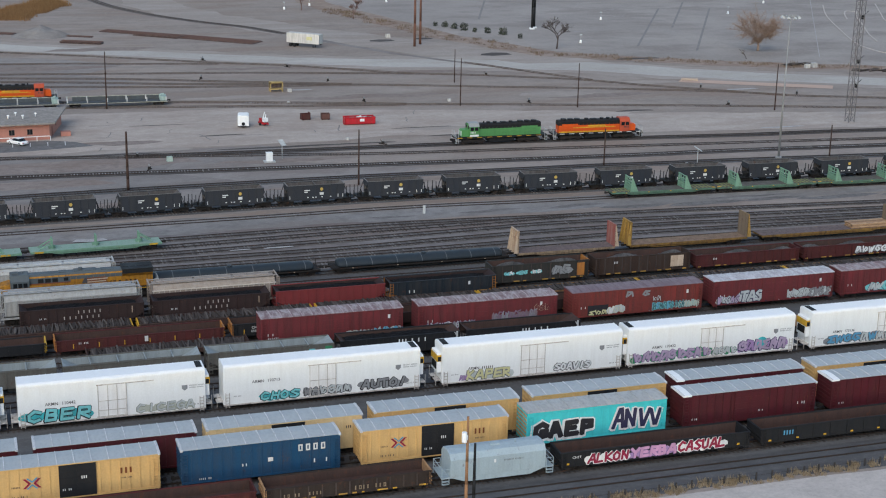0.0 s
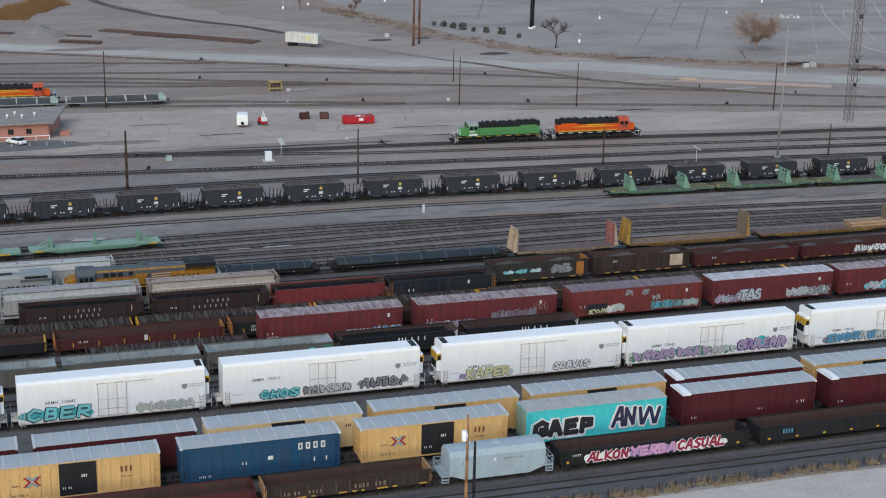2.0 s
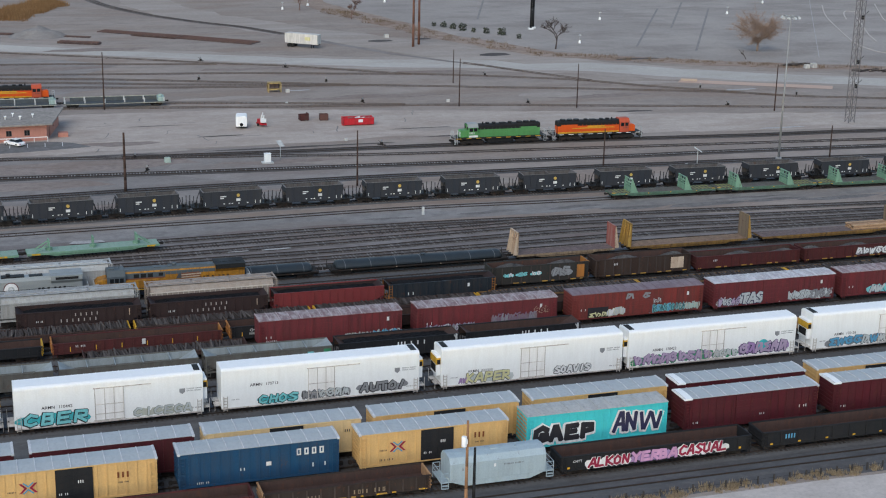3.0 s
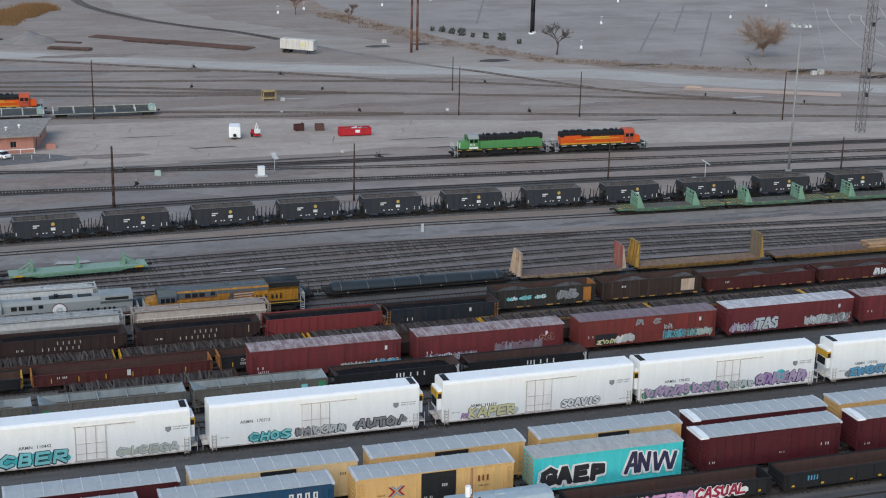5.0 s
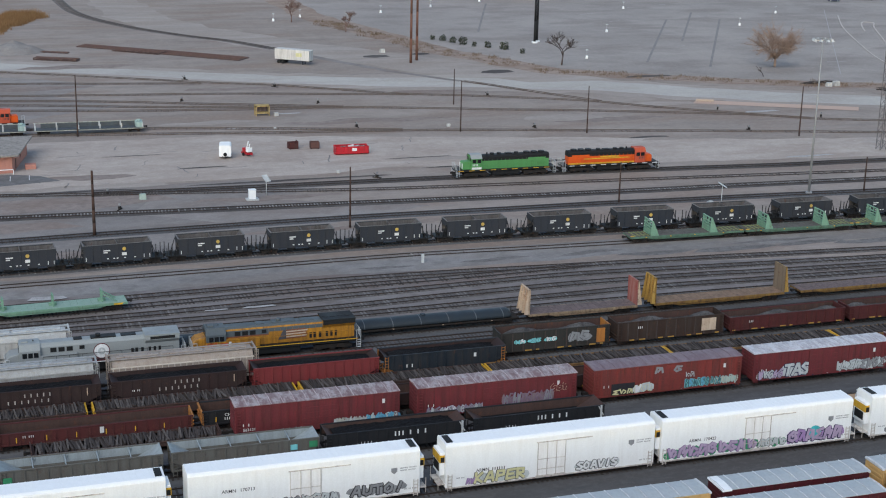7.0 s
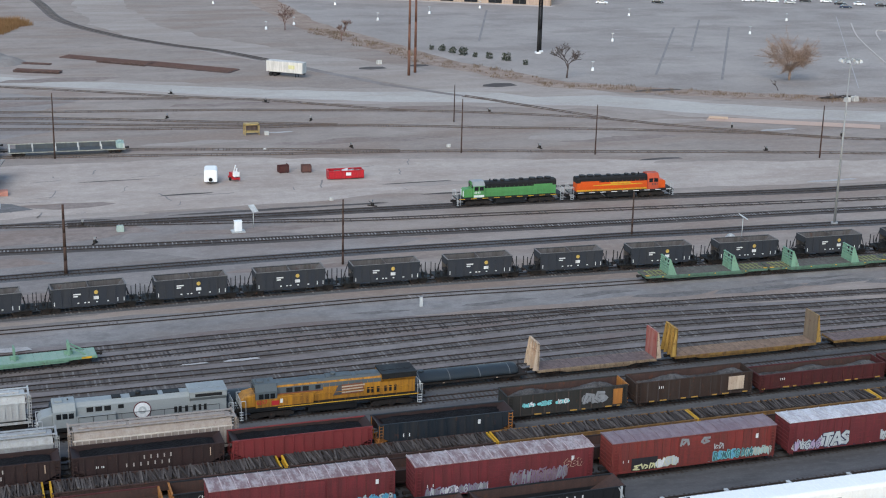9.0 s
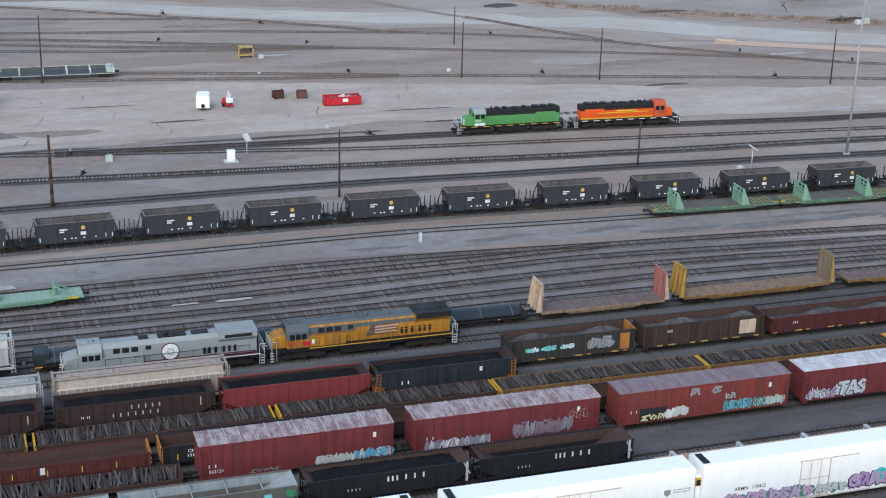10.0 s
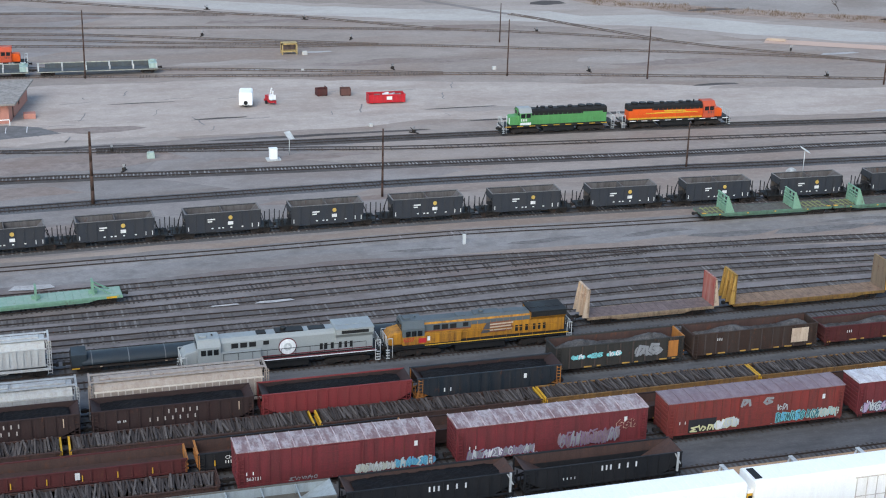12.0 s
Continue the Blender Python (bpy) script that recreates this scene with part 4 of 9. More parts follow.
def bulkhead_flat(x0, x1, yc, deckm, sidem, heads, label, hh=3.0, inset=0.0, group="bulkhead flat cars"):
    """A flat car with a plank deck and upright bulkheads. heads: a material for each end, or None."""
    L, c = x1 - x0, (x0 + x1) / 2
    t = thing("bulkhead_flat_car", c, yc, RT, label, "flat car", group)
    h, zd = L / 2, 1.15
    m = Mesh()
    m.box(-h, h, -HW + 0.1, HW - 0.1, zd - 0.25, zd - 0.06)
    for s in (-1, 1):
        m.box(-h, h, min(s * HW, s * (HW - 0.12)), max(s * HW, s * (HW - 0.12)), zd - 0.32, zd - 0.01)
        m.prism_y([(-h + 2.5, zd - 0.3), (-h + 4, zd - 0.62), (h - 4, zd - 0.62), (h - 2.5, zd - 0.3)][::-1], s * (HW - 0.2) - 0.05, s * (HW - 0.2) + 0.05)
        for k in range(14):
            x = -h + 0.6 + (L - 1.2) * k / 13
            m.box(x - 0.08, x + 0.08, min(s * HW, s * (HW + 0.07)), max(s * HW, s * (HW + 0.07)), zd - 0.26, zd - 0.08)
    part("frame", m, sidem, t)
    n = int(L / 0.9)
    w = (L - 0.1) / n
    pm = Mesh().box(0, w - 0.025, -HW + 0.13, HW - 0.13, -0.06, 0.0).data("plank", deckm)
    for k in range(n):
        p = part("plank", pm, None, t)
        p.location = (-h + 0.05 + w * k, 0, zd + 0.012 * ((k * 7) % 3))
    for s, hm in zip((-1, 1), heads):
        if hm is None:
            continue
        xb = s * (h - inset - 0.1)
        m = Mesh()
        m.box(xb - 0.06, xb + 0.06, -HW, HW, zd, zd + hh)
        wall = part("bulkhead", m, BULKWORN if hm is BULKY and s > 0 else hm, t)
        for yy in (-HW + 0.06, -0.5, 0.5, HW - 0.06):
            m = Mesh()
            m.prism_y([(xb, zd + hh), (xb, zd), (xb + s * 0.75, zd), (xb + s * 0.18, zd + hh)][::-1 if s > 0 else 1], yy - 0.06, yy + 0.06)
            part("brace", m, BULKWHITE if hm is BULKRED else hm, wall)
        for zz in (0.8, 1.6, 2.4, hh - 0.06):
            part("crossbar", Mesh().box(min(xb, xb + s * 0.2), max(xb, xb + s * 0.2), -HW, HW, zd + zz - 0.05, zd + zz + 0.05), hm, wall)
    m = Mesh()
    m.box(-h + 0.2, h - 0.2, -0.4, 0.4, 0.45, zd - 0.25)
    part("underframe", m, GEAR, t)
    gear(t, L)
    return t


def coil_car(x0, x1, yc, mat, label):
    """A covered coil car: a hood with chamfered shoulders, end platforms with rails."""
    L, c = x1 - x0, (x0 + x1) / 2
    t = thing("coil_car", c, yc, RT, label, "freight car")
    h = L / 2
    m = Mesh()
    prof = [(-HW, 1.0), (HW, 1.0), (HW, 2.9), (HW - 0.45, 3.45), (0, 3.6), (-HW + 0.45, 3.45), (-HW, 2.9)]
    m.prism_x(prof, -h + 0.9, h - 0.9)
    hood = soft(part("hood", m, mat, t), 0.05)
    m = Mesh()
    for k in range(5):
        x = -h + 1.2 + (L - 2.4) * k / 4
        m.hexa([(x - 0.04, -HW - 0.03, 1.1), (x + 0.04, -HW - 0.03, 1.1), (x + 0.04, -HW, 1.1), (x - 0.04, -HW, 1.1)], [(x - 0.04, -HW - 0.03, 2.9), (x + 0.04, -HW - 0.03, 2.9), (x + 0.04, -HW, 2.9), (x - 0.04, -HW, 2.9)])
    m.box(-0.5, 0.5, -0.3, 0.3, 3.55, 3.72)
    m.tube((2.2, -0.2, 3.5), (2.2, -0.2, 3.95), 0.06, 6)
    m.tube((-2.6, 0.2, 3.5), (-2.6, 0.2, 3.8), 0.16, 8)
    part("hood_fittings", m, mat, hood)
    m = Mesh()
    m.prism_y([(-h + 0.9, 1.05), (h - 0.9, 1.05), (h - 2.6, 0.45), (-h + 2.6, 0.45)], -HW + 0.02, HW - 0.02)
    m.box(-h, h, -HW + 0.05, HW - 0.05, 0.95, 1.05)
    part("side_sill", m, mat, t)
    m = Mesh()
    for s in (-1, 1):
        for yy in (-HW + 0.05, HW - 0.05):
            for xx in (h - 0.06, h - 0.8):
                m.box(s * xx - 0.03, s * xx + 0.03, yy - 0.03, yy + 0.03, 0.35, 2.0)
            for zz in (1.5, 2.0):
                m.box(min(s * (h - 0.8), s * (h - 0.05)), max(s * (h - 0.8), s * (h - 0.05)), yy - 0.025, yy + 0.025, zz - 0.02, zz + 0.03)
        for zz in (1.5, 2.0):
            m.box(s * (h - 0.06) - 0.025, s * (h - 0.06) + 0.025, -HW, HW, zz - 0.02, zz + 0.03)
        for zz in (0.35, 0.65):
            m.box(min(s * (h - 0.75), s * (h - 0.1)), max(s * (h - 0.75), s * (h - 0.1)), -HW - 0.05, -HW + 0.25, zz, zz + 0.04)
    part("end_rails", m, mat, t)
    letters(t, -0.5, 2.2, 0.34, "#", -HW - 0.012, WHITEF, "emblem", label="small shield emblem")
    letters(t, 0.6, 2.28, 0.16, "######## #######", -HW - 0.012, DGREYF)
    gear(t, L, h - 1.8)
    return t


def ballast_hopper(x0, yc, label="black open ballast hopper with yellow emblem on its side"):
    """A short black open hopper with stake-like rails at its end platforms."""
    L = 14.0
    t = thing("ballast_hopper", x0 + 5.2, yc, RT, label, "hopper car", "black ballast hoppers")
    h, z0, top = 5.0, 0.85, 3.5
    for s in (-1, 1):
        m = Mesh()
        m.prism_y([(-h + 0.4, z0), (h - 0.4, z0), (h, z0 + 0.3), (h, top), (-h, top), (-h, z0 + 0.3)], min(s * HW, s * (HW - 0.07)), max(s * HW, s * (HW - 0.07)))
        for k in range(9):
            x = -h + 0.1 + (2 * h - 0.2) * k / 8
            m.box(x - 0.06, x + 0.06, min(s * HW, s * (HW + 0.08)), max(s * HW, s * (HW + 0.08)), z0 + (0.3 if abs(x) > h - 0.4 else 0), top - 0.1)
        m.box(-h - 0.03, h + 0.03, min(s * (HW + 0.05), s * (HW - 0.1)), max(s * (HW + 0.05), s * (HW - 0.1)), top - 0.1, top + 0.02)
        part("side", m, BALLASTBLACK, t)
        m = Mesh()
        m.box(-h + 0.06, h - 0.06, min(s * (HW - 0.07), s * (HW - 0.085)), max(s * (HW - 0.07), s * (HW - 0.085)), z0 + 0.7, top - 0.02)
        part("lining", m, DUSTY, t)
    for s in (-1, 1):
        m = Mesh()
        m.hexa([(s * h, -HW + 0.07, top), (s * (h - 0.08), -HW + 0.07, top), (s * (h - 0.08), HW - 0.07, top), (s * h, HW - 0.07, top)],
               [(s * (h - 2.2), -HW + 0.07, z0), (s * (h - 2.3), -HW + 0.07, z0), (s * (h - 2.3), HW - 0.07, z0), (s * (h - 2.2), HW - 0.07, z0)])
        part("slope_sheet", m, DUSTY, t)
        part("end_sheet", Mesh().box(min(s * (h + 0.01), s * (h + 0.07)), max(s * (h + 0.01), s * (h + 0.07)), -HW, HW, top - 1.0, top), BALLASTBLACK, t)
        part("end_rim", Mesh().box(min(s * (h - 0.1), s * (h + 0.1)), max(s * (h - 0.1), s * (h + 0.1)), -HW, HW, top, top + 0.05), HOPRIM, t)
        part("top_rim", Mesh().box(-h - 0.05, h + 0.05, min(s * (HW + 0.06), s * (HW - 0.11)), max(s * (HW + 0.06), s * (HW - 0.11)), top + 0.022, top + 0.055), HOPRIM, t)
        m = Mesh()
        m.box(min(s * (h - 1.2), s * (h + 1.9)), max(s * (h - 1.2), s * (h + 1.9)), -HW + 0.1, HW - 0.1, 0.82, 0.98)
        for xx, hh in ((0.55, 1.2), (1.1, 1.5), (1.75, 1.75)):
            for yy in (-1.3, 1.3):
                tall = hh * (0.7 if yy < 0 else 0.9)
                st = part("stake", shared("stake_%.2f" % tall, lambda: Mesh().box(-0.05, 0.05, -0.05, 0.05, 0, tall).data("stake", BLACK)), None, t)
                st.location = (s * (h + xx), yy, 0.95)
        part("end_platform", m, BLACK, t)
        for q in (-1, 1):
            part("brace", Mesh().beam((s * (h + 0.1), q * (HW - 0.05), 3.0), (s * (h + 0.75), q * (HW - 0.05), 1.0), 0.09), BLACK, t)
        part("brake_cylinder", Mesh().tube((s * (h + 1.0), 0.5, 1.2), (s * (h + 1.0), -0.4, 1.2), 0.2, 8), BLACK, t)
    m = Mesh()
    m.box(-0.06, 0.06, -HW + 0.05, HW - 0.05, 2.1, top)
    part("divider", m, DUSTY, t)
    for k in range(2):
        m = Mesh()
        x = (k - 0.5) * 3.4
        m.hexa([(x - 1.3, -1.2, z0 + 0.6), (x + 1.3, -1.2, z0 + 0.6), (x + 1.3, 1.2, z0 + 0.6), (x - 1.3, 1.2, z0 + 0.6)], [(x - 0.4, -1.0, 0.3), (x + 0.4, -1.0, 0.3), (x + 0.4, 1.0, 0.3), (x - 0.4, 1.0, 0.3)])
        part("outlet", m, BLACKCAR, t)
    m = Mesh()
    m.box(-h + 0.8, h - 0.8, -HW + 0.1, HW - 0.1, z0 + 0.55, z0 + 0.75)
    part("floor", m, DUSTY, t)
    m = Mesh()
    m.tube((0.95, -HW - 0.11, 2.75), (0.95, -HW - 0.07, 2.75), 0.28, 14)
    part("emblem", m, EMBLEM, t, "round yellow emblem")
    m = Mesh()
    m.box(0.6, 1.3, -HW - 0.1, -HW - 0.08, 1.75, 2.2)
    for x in (-h + 0.3, h - 1.2, h - 0.35):
        m.box(x, x + 0.1, -HW - 0.1, -HW - 0.08, 1.2, 1.75)
    m.box(-2.1, -1.1, -HW - 0.1, -HW - 0.08, 2.55, 2.72)
    m.box(-2.1, -1.5, -HW - 0.1, -HW - 0.08, 2.25, 2.42)
    for x in (-1.6, -0.7, -0.2, 0.9, 2.4):
        m.box(x, x + 0.25, -HW - 0.1, -HW - 0.08, 1.3, 1.45)
    tagged(part("lettering", m, LETTER, t), kind="stuff")
    truck(t, -h - 0.1)
    truck(t, h + 0.1)
    for s in (-1, 1):
        cp = part("coupler", shared("coupler", coupler_data), None, t)
        cp.matrix_basis = pose(s * (h + 1.6), 0, 0, 0, 0, 0 if s > 0 else 180)
    return t


def rails_and_steps(t, mat, h, s, zd):
    """Handrails and steps at one end of an engine."""
    m = Mesh()
    for yy in (-HW + 0.02, HW - 0.02):
        for k in range(4):
            m.box(s * (h - 0.15) - 0.3, s * (h - 0.15) + 0.1, yy - 0.12, yy + 0.12, 0.35 + 0.32 * k, 0.39 + 0.32 * k)
        for xx in (h - 0.55, h - 0.02):
            m.box(s * xx - 0.03, s * xx + 0.03, yy - 0.03, yy + 0.03, 0.35, zd + 1.05)
        m.box(min(s * (h - 0.55), s * h), max(s * (h - 0.55), s * h), yy - 0.03, yy + 0.03, zd + 1.0, zd + 1.06)
    for yy in (-0.9, 0.9, -0.35, 0.35):
        m.box(s * (h - 0.02) - 0.03, s * (h - 0.02) + 0.03, yy - 0.03, yy + 0.03, zd - 0.2, zd + 1.05)
    m.box(s * (h - 0.02) - 0.03, s * (h - 0.02) + 0.03, -0.95, 0.95, zd + 1.0, zd + 1.06)
    part("handrail", m, mat, t)
    m = Mesh()
    m.box(min(s * h, s * (h + 0.1)), max(s * h, s * (h + 0.1)), -1.35, 1.35, 0.25, 0.9)
    part("pilot_plate", m, BLACK, t)


def three_axle(t, x):
    m = Mesh()
    for s in (-1, 1):
        m.prism_y([(-2.5, 0.4), (-2.5, 0.75), (-1.9, 0.95), (1.9, 0.95), (2.5, 0.75), (2.5, 0.4), (1.2, 0.35), (0, 0.5), (-1.2, 0.35)], s * 1.1 - 0.1, s * 1.1 + 0.1)
        for a in (-1.75, 0, 1.75):
            m.box(a - 0.3, a + 0.3, s * 1.1 - 0.2, s * 1.1 + 0.2, 0.35, 0.75)
    m.box(-2.2, 2.2, -1.0, 1.0, 0.7, 0.95)
    tr = part("truck", m, GEAR, t)
    tr.location = (x, 0, 0)
    for a in (-1.75, 0, 1.75):
        for s in (-0.75, 0.75):
            w = part("wheel", shared("wheel", wheel_data), None, tr)
            w.location = (a, s, 0.44)


def big_engine(x, yc, body, roofm, lower, trim, label, flag=False, disc=False):
    """A six-axle road engine, 22 m long, cab at its -x end, wide radiator wings at the other."""
    t = thing("diesel_locomotive", x, yc, RT, label, "locomotive", "moving engines")
    L, zd = 21.4, 1.62
    h = L / 2
    m = Mesh()
    m.box(-h, h, -HW, HW, zd - 0.22, zd)
    m.box(-h + 0.6, h - 0.6, -HW + 0.06, HW - 0.06, zd - 0.45, zd - 0.22)
    part("frame", m, lower, t)
    m = Mesh()
    for s in (-1, 1):
        m.box(-h + 4.2, h - 0.4, min(s * (HW + 0.012), s * HW), max(s * (HW + 0.012), s * HW), zd - 0.16, zd - 0.06)
    part("sill_stripe", m, trim, t)
    m = Mesh()   # nose
    m.prism_y([(-h + 0.25, zd), (-h + 0.1, zd + 0.9), (-h + 0.55, zd + 1.35), (-h + 1.75, zd + 1.6), (-h + 1.75, zd)][::-1], -1.15, 1.15)
    soft(part("nose", m, body, t), 0.15, 3)
    m = Mesh()   # cab
    m.prism_x([(-HW + 0.04, zd), (HW - 0.04, zd), (HW - 0.04, zd + 1.9), (HW - 0.5, zd + 2.55), (-HW + 0.5, zd + 2.55), (-HW + 0.04, zd + 1.9)], -h + 1.7, -h + 4.15)
    cab = soft(part("cab", m, body, t), 0.06)
    m = Mesh()
    m.prism_x([(-HW + 0.46, zd + 2.54), (HW - 0.46, zd + 2.54), (HW - 0.6, zd + 2.68), (-HW + 0.6, zd + 2.68)], -h + 1.72, -h + 4.1)
    m.box(-h + 2.0, -h + 2.8, -0.5, 0.5, zd + 2.66, zd + 2.85)
    soft(part("cab_roof", m, roofm, cab), 0.04)
    m = Mesh()
    for s in (-1, 1):
        for k in range(3):
            a = -h + 2.05 + 0.66 * k
            part("cab_window", Mesh().box(a, a + 0.52, min(s * (HW - 0.06), s * (HW + 0.0)), max(s * (HW - 0.06), s * HW), zd + 1.05, zd + 1.65), GLASS, cab)
    for yy in (-0.85, 0.1):
        part("cab_window", Mesh().box(-h + 1.66, -h + 1.72, yy, yy + 0.75, zd + 1.65, zd + 2.25), GLASS, cab)
    m = Mesh()   # machinery side box below the blowers
    for s in (-1, 1):
        m.box(-h + 4.15, -h + 8.4, min(s * (HW - 0.06), s * 0.9), max(s * (HW - 0.06), s * 0.9), zd, zd + 1.15)
    soft(part("side_cabinet", m, body, t), 0.04)
    m = Mesh()   # hood
    hp = [(-0.98, zd), (0.98, zd), (0.98, zd + 2.1), (0.62, zd + 2.5), (-0.62, zd + 2.5), (-0.98, zd + 2.1)]
    m.prism_x(hp, -h + 4.15, h - 4.6)
    hood = soft(part("hood", m, body, t), 0.04)
    m = Mesh()
    m.prism_x([(-1.0, zd + 2.06), (-0.62, zd + 2.52), (0.62, zd + 2.52), (1.0, zd + 2.06), (0.9, zd + 2.0), (-0.9, zd + 2.0)], -h + 4.1, h - 4.55)
    part("hood_roof", m, roofm, hood)
    m = Mesh()
    for s in (-1, 1):
        for k in range(3):
            a = -h + 5.3 + 0.95 * k
            part("louvre", Mesh().box(a, a + 0.72, min(s * 0.97, s * 1.02), max(s * 0.97, s * 1.02), zd + 1.4, zd + 1.95), BLACK, hood)
        part("louvre", Mesh().box(-h + 8.7, -h + 9.3, min(s * 0.97, s * 1.02), max(s * 0.97, s * 1.02), zd + 1.5, zd + 1.95), BLACK, hood)
    m = Mesh()
    n = 9
    for s in (-1, 1):
        for k in range(n):
            a = -h + 9.6 + 0.75 * k
            part("hood_door_edge", Mesh().box(a, a + 0.03, min(s * 0.97, s * 1.0), max(s * 0.97, s * 1.0), zd + 0.1, zd + 1.95), body, hood)
    m = Mesh()   # radiator end
    rp = [(-1.02, zd), (1.02, zd), (1.02, zd + 1.55), (HW - 0.05, zd + 2.0), (HW - 0.05, zd + 2.55), (-HW + 0.05, zd + 2.55), (-HW + 0.05, zd + 2.0), (-1.02, zd + 1.55)]
    m.prism_x(rp, h - 4.9, h - 0.75)
    rad = soft(part("radiator_end", m, body, t), 0.04)
    if flag:
        for s in (-1, 1):
            ya, yb = min(s * 0.97, s * 0.992), max(s * 0.97, s * 0.992)
            part("upper_panel", Mesh().box(-h + 4.15, 5.9, ya, yb, zd + 1.62, zd + 2.08).box(-h + 4.15, -1.1, ya, yb, zd + 1.36, zd + 1.62), roofm, hood, "grey band along the hood top")
            part("red_stripe", Mesh().box(-h + 4.15, -1.1, ya, yb, zd + 1.2, zd + 1.357), FLAGRED, hood)
        m = Mesh()
        m.prism_x([(-HW + 0.034, zd + 1.0), (HW - 0.034, zd + 1.0), (HW - 0.034, zd + 1.905), (HW - 0.49, zd + 2.558), (-HW + 0.49, zd + 2.558), (-HW + 0.034, zd + 1.905)], -h + 1.69, -h + 4.16)
        part("cab_top", m, roofm, cab, "grey upper half of the cab")
        m = Mesh()
        for s in (-1, 1):
            m.box(h - 4.92, h - 0.73, min(s * (HW - 0.045), s * (HW - 0.03)), max(s * (HW - 0.045), s * (HW - 0.03)), zd + 2.02, zd + 2.56)
        part("radiator_screen", m, BLACK, rad)
    m = Mesh()
    m.box(h - 4.95, h - 0.7, -HW + 0.0, HW - 0.0, zd + 2.55, zd + 2.68)
    for k in range(4):
        m.tube((h - 4.3 + 0.95 * k, 0, zd + 2.66), (h - 4.3 + 0.95 * k, 0, zd + 2.72), 0.42, 12)
    part("radiator_roof", m, BLACK if flag else roofm, rad)
    m = Mesh()
    for s in (-1, 1):
        part("grille", Mesh().box(h - 4.3, h - 1.3, min(s * (HW - 0.06), s * (HW - 0.02)), max(s * (HW - 0.06), s * (HW - 0.02)), zd + 2.1, zd + 2.45), BLACK, rad)
        for k, (a, w) in enumerate(((6.6, 0.32), (6.1, 0.32), (5.4, 0.32), (4.5, 0.3), (3.9, 0.3), (3.3, 0.3))):
            part("vent", Mesh().box(h - a, h - a + w, min(s * 1.0, s * 1.05), max(s * 1.0, s * 1.05), zd + 0.35, zd + 1.05), BLACK, rad)
    m = Mesh()
    m.box(-0.6, 2.4, -0.62, 0.62, zd + 2.5, zd + 2.66)
    m.tube((0.3, 0, zd + 2.6), (0.3, 0, zd + 2.95), 0.3, 10)
    m.box(-2.6, -1.6, -0.5, 0.5, zd + 2.5, zd + 2.62)
    m.box(3.0, 4.8, -0.5, 0.5, zd + 2.5, zd + 2.6)
    m.tube((-h + 3.4, 0.3, zd + 2.68), (-h + 3.4, -0.3, zd + 2.85), 0.08, 6)
    part("roof_gear", m, roofm if not disc else BLACK, t)
    m = Mesh()
    m.tube((-2.9, 0, 0.78), (2.9, 0, 0.78), 0.62, 12)
    m.box(-2.9, 2.9, -1.25, 1.25, 0.4, 1.15)
    soft(part("fuel_tank", m, BLACK, t), 0.1)
    m = Mesh()
    for yy in (-HW + 0.03, HW - 0.03):
        for k in range(11):
            xx = -h + 4.4 + (L - 6) * k / 10
            m.box(xx - 0.02, xx + 0.02, yy - 0.02, yy + 0.02, zd, zd + 1.05)
        m.box(-h + 4.4, h - 1.6, yy - 0.02, yy + 0.02, zd + 1.02, zd + 1.07)
    part("side_handrail", m, lower if not flag else body, t)
    rails_and_steps(t, STEELRAIL, h, -1, zd)
    rails_and_steps(t, STEELRAIL, h, 1, zd)
    three_axle(t, -h + 3.6)
    three_axle(t, h - 3.6)
    for s in (-1, 1):
        cp = part("coupler", shared("coupler", coupler_data), None, t)
        cp.matrix_basis = pose(s * (h + 0.0), 0, 0.05, 0, 0, 0 if s > 0 else 180)
    if flag:
        digits(t, -h + 1.75, zd + 0.45, 0.46, "6257", -HW + 0.03, REDM, "road_number", "red number on the cab")
        letters(t, -h + 4.5, zd + 0.4, 0.5, "#", -HW + 0.05, WHITEF, "emblem")
        part("red_panel", Mesh().box(-h + 3.5, -h + 4.4, -HW + 0.02, -HW + 0.05, zd + 0.2, zd + 0.75), REDM, t, "faded red panel below the cab")
        m = Mesh()
        m.prism_y([(0.1, zd + 0.45), (1.1, zd + 0.5), (1.1, zd + 1.72), (0.7, zd + 1.6)], -1.05, -0.985)
        part("flag_field", m, paint("faded_flag_blue", (0.07, 0.07, 0.08), 0.4, 0.5), t)
        for k in range(7):
            z = zd + 0.48 + 0.17 * k
            m = Mesh()
            far = 3.6 + 0.12 * (k % 3)
            m.hexa([(1.1, -1.04, z), (1.1, -1.04, z + 0.168), (1.1, -0.985, z + 0.168), (1.1, -0.985, z)], [(far, -1.04, z + 0.06), (far, -1.04, z + 0.225), (far, -0.985, z + 0.225), (far, -0.985, z + 0.06)])
            part("flag_stripe", m, FLAGRED if k % 2 == 0 else FLAGWHITE, t)
    if disc:
        m = Mesh()
        m.tube((0.6, -1.06, zd + 1.05), (0.6, -0.98, zd + 1.05), 0.98, 28)
        rim = part("emblem", m, MAROONLINE, t, "large round white emblem with dark rim")
        m = Mesh()
        m.tube((0.6, -1.08, zd + 1.05), (0.6, -0.98, zd + 1.05), 0.88, 28)
        part("emblem_face", m, WHITEF, rim)
        m = Mesh()
        m.tube((0.6, -1.09, zd + 1.05), (0.6, -1.07, zd + 1.05), 0.45, 20)
        part("emblem_mark", m, MISTF, rim)
        m = Mesh()
        m.prism_y([(0.32, zd + 1.05), (0.6, zd + 0.77), (0.88, zd + 1.05), (0.6, zd + 1.33)], -1.105, -1.08)
        part("emblem_mark", m, WHITEF, rim)
